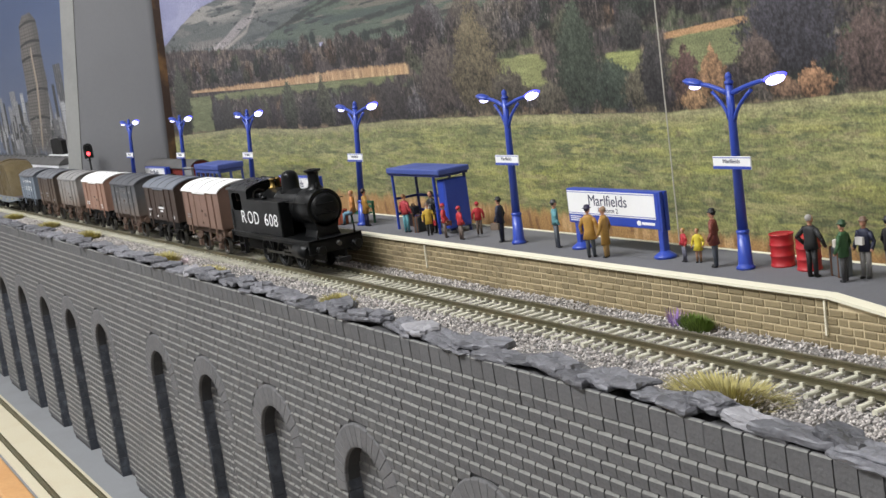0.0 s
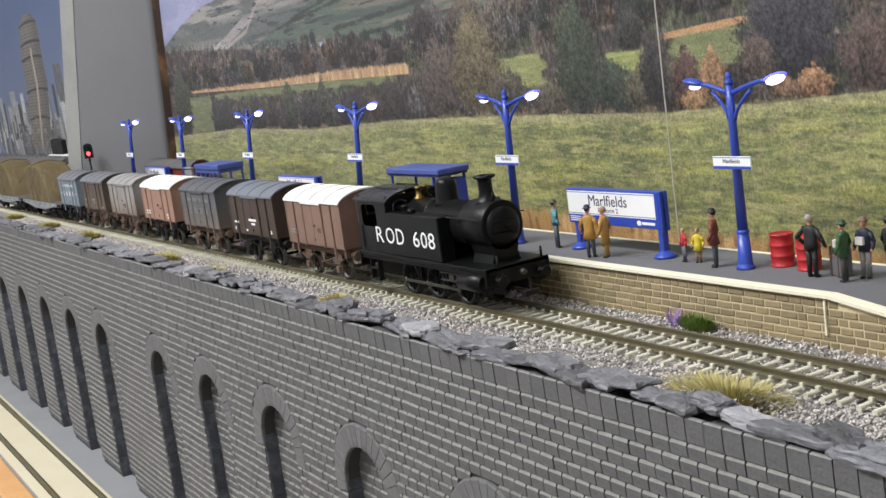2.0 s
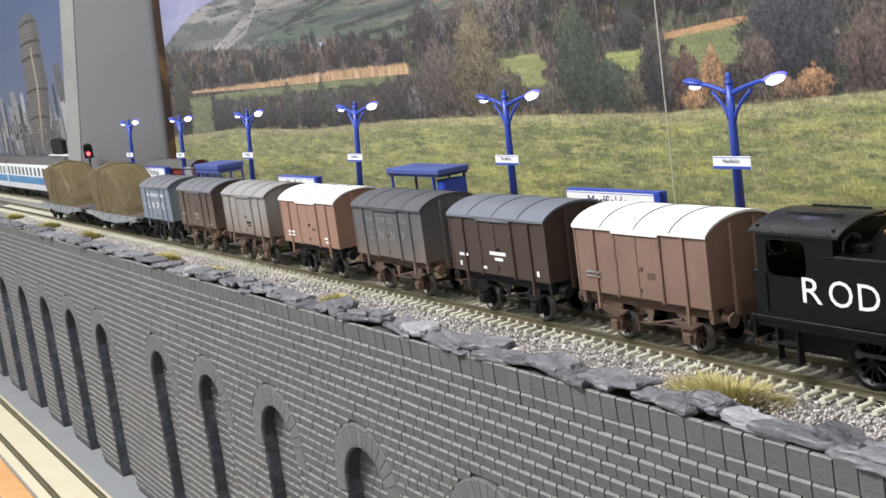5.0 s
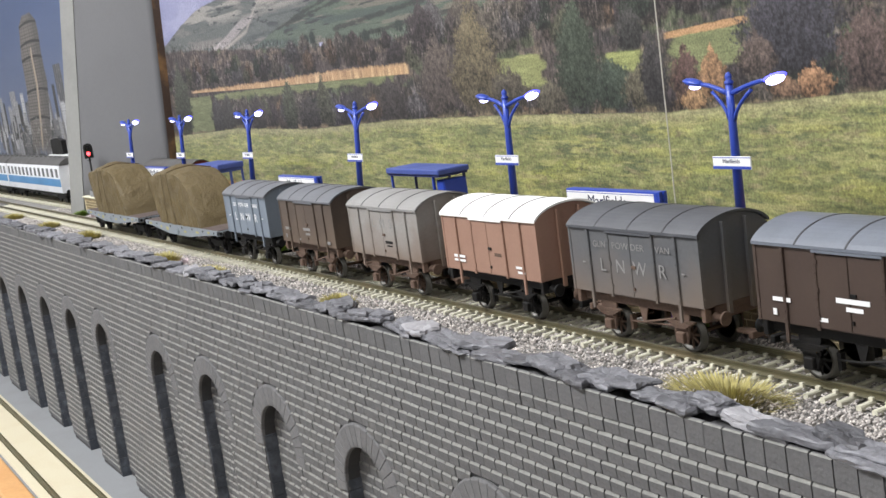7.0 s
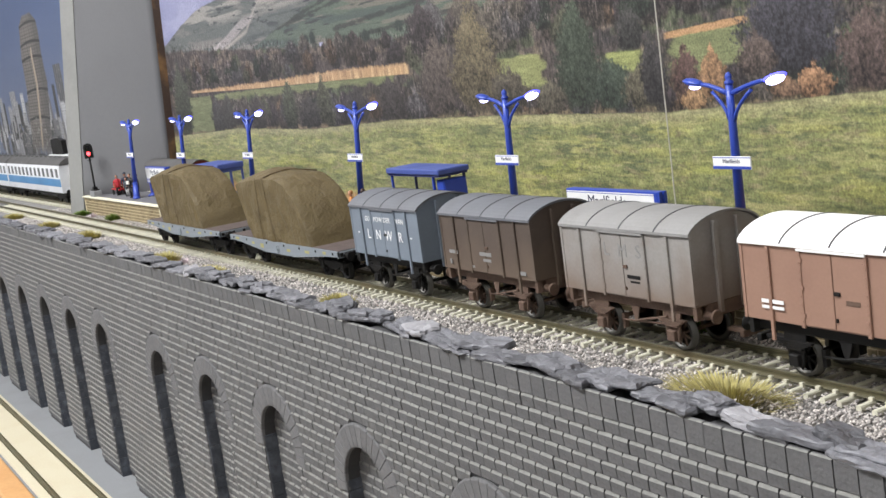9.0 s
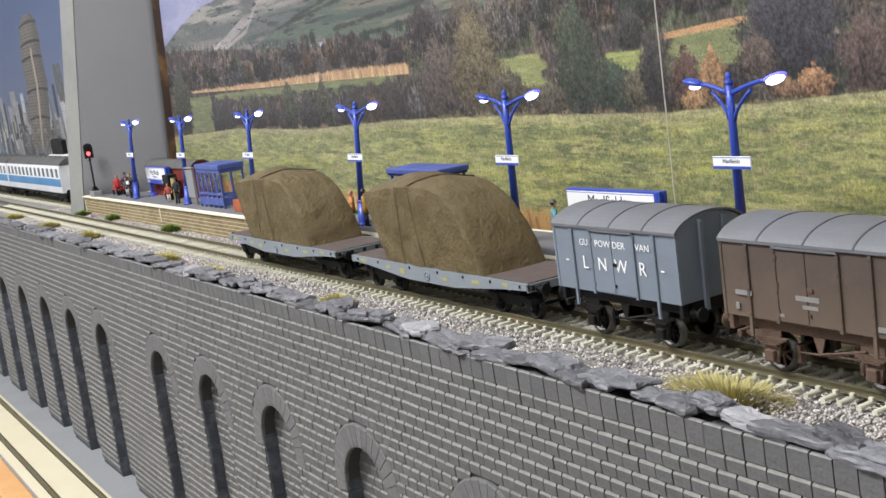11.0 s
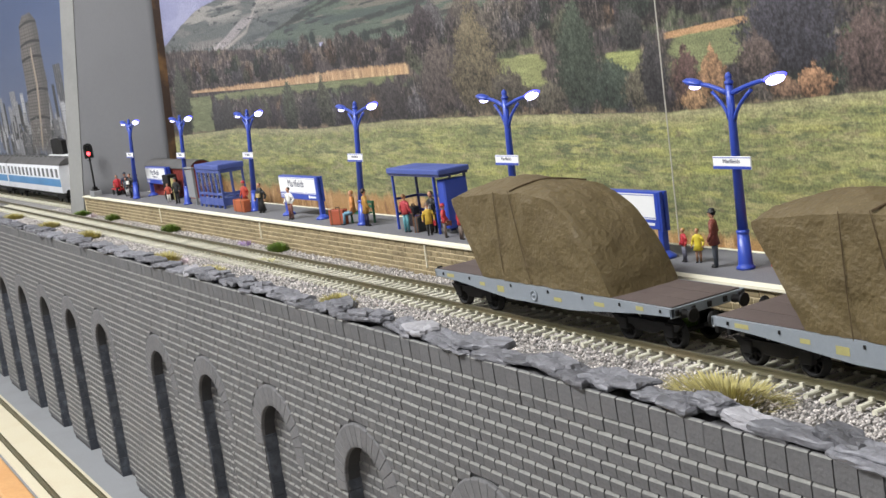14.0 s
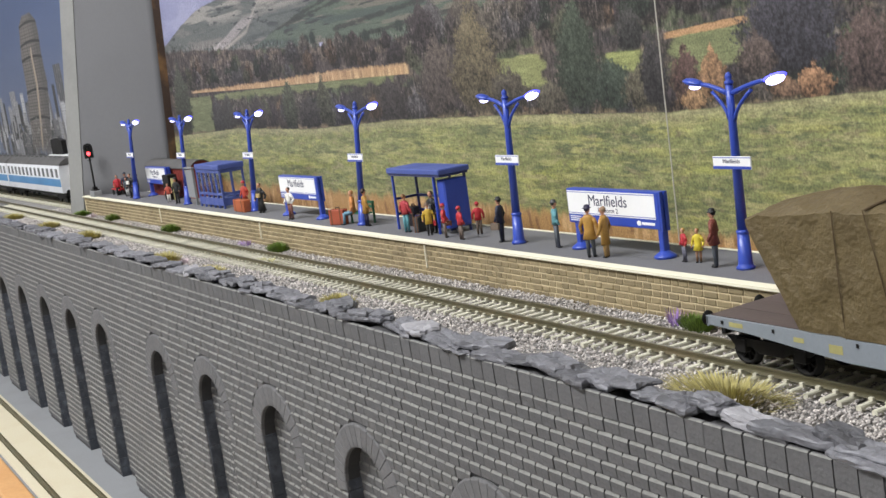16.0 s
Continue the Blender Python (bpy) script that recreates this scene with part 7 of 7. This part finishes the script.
def trolley():
    t = thing("luggage_trolley", "red luggage trolley with cases beside the signal", "trolley", at=(-1104, 54, PTOP - 0.16))
    bm = bmesh.new()
    box(bm, -14, 14, -6, 6, 5, 6.4, 0.2)
    part("deck", bm, M["red"], t)
    for x in (-9, 9):
        for y in (-5.5, 5.5):
            bm = bmesh.new()
            lathe(bm, [(2.6, -0.5), (2.6, 0.5)], x, y, 2.6, "y", 14)
            part("wheel", bm, M["under"], t)
    bm = bmesh.new()
    tube(bm, (14, -4, 6), (16, -4, 15), 0.5, n=6)
    tube(bm, (14, 4, 6), (16, 4, 15), 0.5, n=6)
    tube(bm, (16, -4, 15), (16, 4, 15), 0.5, n=6)
    part("handle", bm, M["red"], t)
    bm = bmesh.new()
    box(bm, -11, -1, -4, 4, 6.4, 14, 0.4)
    box(bm, 1, 10, -4, 3, 6.4, 12, 0.4)
    part("cases", bm, cloth((0.30, 0.065, 0.03)), t)


trolley()


# ---- the waiting coaches beyond the board ----
def coach(x0, x1, label):
    c = thing("coach", label, "coach", "standing coaches", ((x0 + x1) / 2, 51, 0))
    h = (x1 - x0) / 2
    bm = bmesh.new()
    prism(bm, [(-16.5, 13), (16.5, 13), (17.2, 20), (17.2, 40), (16, 46), (-16, 46), (-17.2, 40), (-17.2, 20)], -h, h, "x")
    part("body", bm, M["coach_white"], c)
    bm = bmesh.new()
    arc = [(16.4 * math.sin(t) / math.sin(1.2), 45.5 + 8 * (math.cos(t) - math.cos(1.2)) / (1 - math.cos(1.2))) for t in [1.2 * (i / 8 - 1) for i in range(17)]]
    prism(bm, arc + [(16, 45), (-16, 45)][::1], -h - 0.5, h + 0.5, "x")
    roof = part("roof", bm, M["coach_roof"], c)
    for k in range(12):
        bm = bmesh.new()
        box(bm, -2, 2, -1.5, 1.5, 0, 1.4, 0.3)
        part("ventilator", bm, M["coach_roof"], roof, at=(-h + 14 + k * (2 * h - 28) / 11, -4, 52.6))
    for s in (-1, 1):
        bm = bmesh.new()
        box(bm, -h + 3, h - 1, min(s * 17.1, s * 17.45), max(s * 17.1, s * 17.45), 20.5, 29.5)
        part("blue_band", bm, M["coach_blue"], c, "broad sky blue band")
        for k in range(13):
            bm = bmesh.new()
            x = -h + 14 + k * (2 * h - 28) / 12
            box(bm, x - 5.6, x + 5.6, min(s * 17.1, s * 17.4), max(s * 17.1, s * 17.4), 31.2, 41.5, 0.15)
            win = part("window", bm, M["glass"], c)
    bm = bmesh.new()
    box(bm, h, h + 2.5, -5, 5, 15, 44, 0.4)
    part("gangway", bm, M["cream"], c)
    bm = bmesh.new()
    box(bm, -h + 2, h - 2, -13, 13, 9, 13)
    part("underframe", bm, M["under"], c)
    for e in (-1, 1):
        bm = bmesh.new()
        cx = e * (h - 38)
        for y in (-10, 10):
            prism(bm, [(cx - 21, 9), (cx + 21, 9), (cx + 18, 5), (cx - 18, 5)], y - 1, y + 1)
        box(bm, cx - 4, cx + 4, -10, 10, 6, 9.5)
        part("bogie", bm, M["under"], c)
        for ax in (-15, 15):
            bm = bmesh.new()
            tube(bm, (cx + ax, -8.4, 6), (cx + ax, 8.4, 6), 1, n=8)
            for s in (-1, 1):
                lathe(bm, [(6.6, 0), (6.6, s * 0.7), (6, s * 0.8), (6, s * 2.4)], cx + ax, s * 7.3, 6, "y", 20)
            part("wheelset", bm, M["under"], c)
        buffer_pair(c, e * h, e, 14, M["under"])


coach(-1580, -1276, "white and sky blue coach standing beyond the board")
coach(-1890, -1586, "white and sky blue coach coupled behind another")


def siding():
    t = thing("siding_track", "second track under the standing coaches", "track", kind="structure")
    for y in (42.2, 59.8):
        bm = bmesh.new()
        box(bm, -2200, -1190, y - 0.6, y + 0.6, -2.6, 0.0)
        part("rail", bm, M["rail"], t)
    bm = bmesh.new()
    box(bm, -1.6, 1.6, -17, 17, -4.8, -2.6, 0.2)
    sl = part("sleeper", bm, M["concrete"], t, at=(-1195, 51, 0))
    for i in range(1, 90):
        again(sl, (-1195 - i * 7.5, 51, 0))


siding()

# ---- scenic tufts ----
for i, (x, y, w, h) in enumerate(((-147, -29, 42, 7), (-416, -34, 24, 7), (-593, -38, 34, 7), (-690, -37, 38, 9), (-925, -30, 36, 9), (-1086, -28, 34, 8), (-1260, -28, 40, 8), (-60, -30, 26, 7))):
    tuft(x, y, -4.6, w, h, M["straw"], "dry straw-coloured grass tuft in the ballast", 40 + i, blades=900)
for i, (x, y, w, h) in enumerate(((-217, 23.5, 15, 8), (-628, 24, 22, 8), (-861, 24, 24, 8), (-1044, 25, 22, 8), (-1150, 22, 30, 7))):
    tuft(x, y, -4.6, w, h, M["grass"], "green grass tuft at the foot of the platform", 60 + i, blades=800)
tuft(-229, 24.5, -4.6, 10, 10, M["lilac"], "lilac flowers at the foot of the platform", 71, "flower_tuft", 60)
tuft(-663, -31, -4.6, 20, 6, M["bloom"], "pale pink flowers in the ballast", 72, "flower_tuft", 80)
tuft(-688, 24, -4.6, 20, 6, M["lilac"], "lilac flowers by the platform's joint strip", 73, "flower_tuft", 50)
tuft(-1115, 24, -4.6, 18, 6, M["bloom"], "pale flowers at the foot of the platform", 74, "flower_tuft", 70)
tuft(-585, 0, -3.6, 40, 2.5, M["yellow"], "yellow moss between the rails", 75, "flower_tuft", 160)


# ---- walls piece by piece ----
def stone_face():
    """Squared stone blocks along the platform's face, down the ramp too."""
    plat = bpy.data.objects["platform"]
    course, length, z0 = 2.95, 6.2, -5.0
    rnd = random.Random(12)
    shared = {}
    vs, fs = [], []
    single_count = 0

    def shape(w, h):
        e = 0.27
        return ([(e, 1.0, e), (w - e, 1.0, e), (w - e, 1.0, h - e), (e, 1.0, h - e), (e, 0.25, e), (w - e, 0.25, e), (w - e, 0.25, h - e), (e, 0.25, h - e), (e + 0.3, 0, e + 0.3), (w - e - 0.3, 0, e + 0.3), (w - e - 0.3, 0, h - e - 0.3), (e + 0.3, 0, h - e - 0.3)],
                [(0, 1, 5, 4), (1, 2, 6, 5), (2, 3, 7, 6), (3, 0, 4, 7), (4, 5, 9, 8), (5, 6, 10, 9), (6, 7, 11, 10), (7, 4, 8, 11), (8, 9, 10, 11)])
    for r in range(6):
        z = z0 + r * course
        x = PX1 + 110 - (r % 2) * length / 2
        while x > PX0:
            w = length * rnd.choice((0.7, 0.9, 1.0, 1.3))
            x -= w
            roof = PTOP - 1.9 if x + w < PX1 else PTOP - 1.3 - (x + w - PX1) / (RAMP - PX1) * (PTOP + 1.8)
            if z + course > roof + 0.5 or x < PX0:
                continue
            wq = round(w, 1)
            v, f = shape(wq, course)
            y = EDGE + 1.2 + rnd.uniform(-0.12, 0.12)
            if single_count < 300 and -380 < x:
                single_count += 1
                if wq not in shared:
                    shared[wq] = raw_mesh("stone_block", [tuple(q * MM for q in p) for p in v], f, M["stone"])
                o = new("stone_block", shared[wq])
                o.parent = plat
                o.matrix_basis = spot(x, y, z)
            else:
                k = len(vs)
                vs.extend(((p[0] + x) * MM, (p[1] + y) * MM, (p[2] + z) * MM) for p in v)
                fs.extend(tuple(k + i for i in q) for q in f)
    ob = new("stonework", raw_mesh("stonework", vs, fs, M["stone"]))
    ob.parent = plat
    tagged(ob, "tan stone courses", kind="stuff")


stone_face()
brick_walls()


motions()
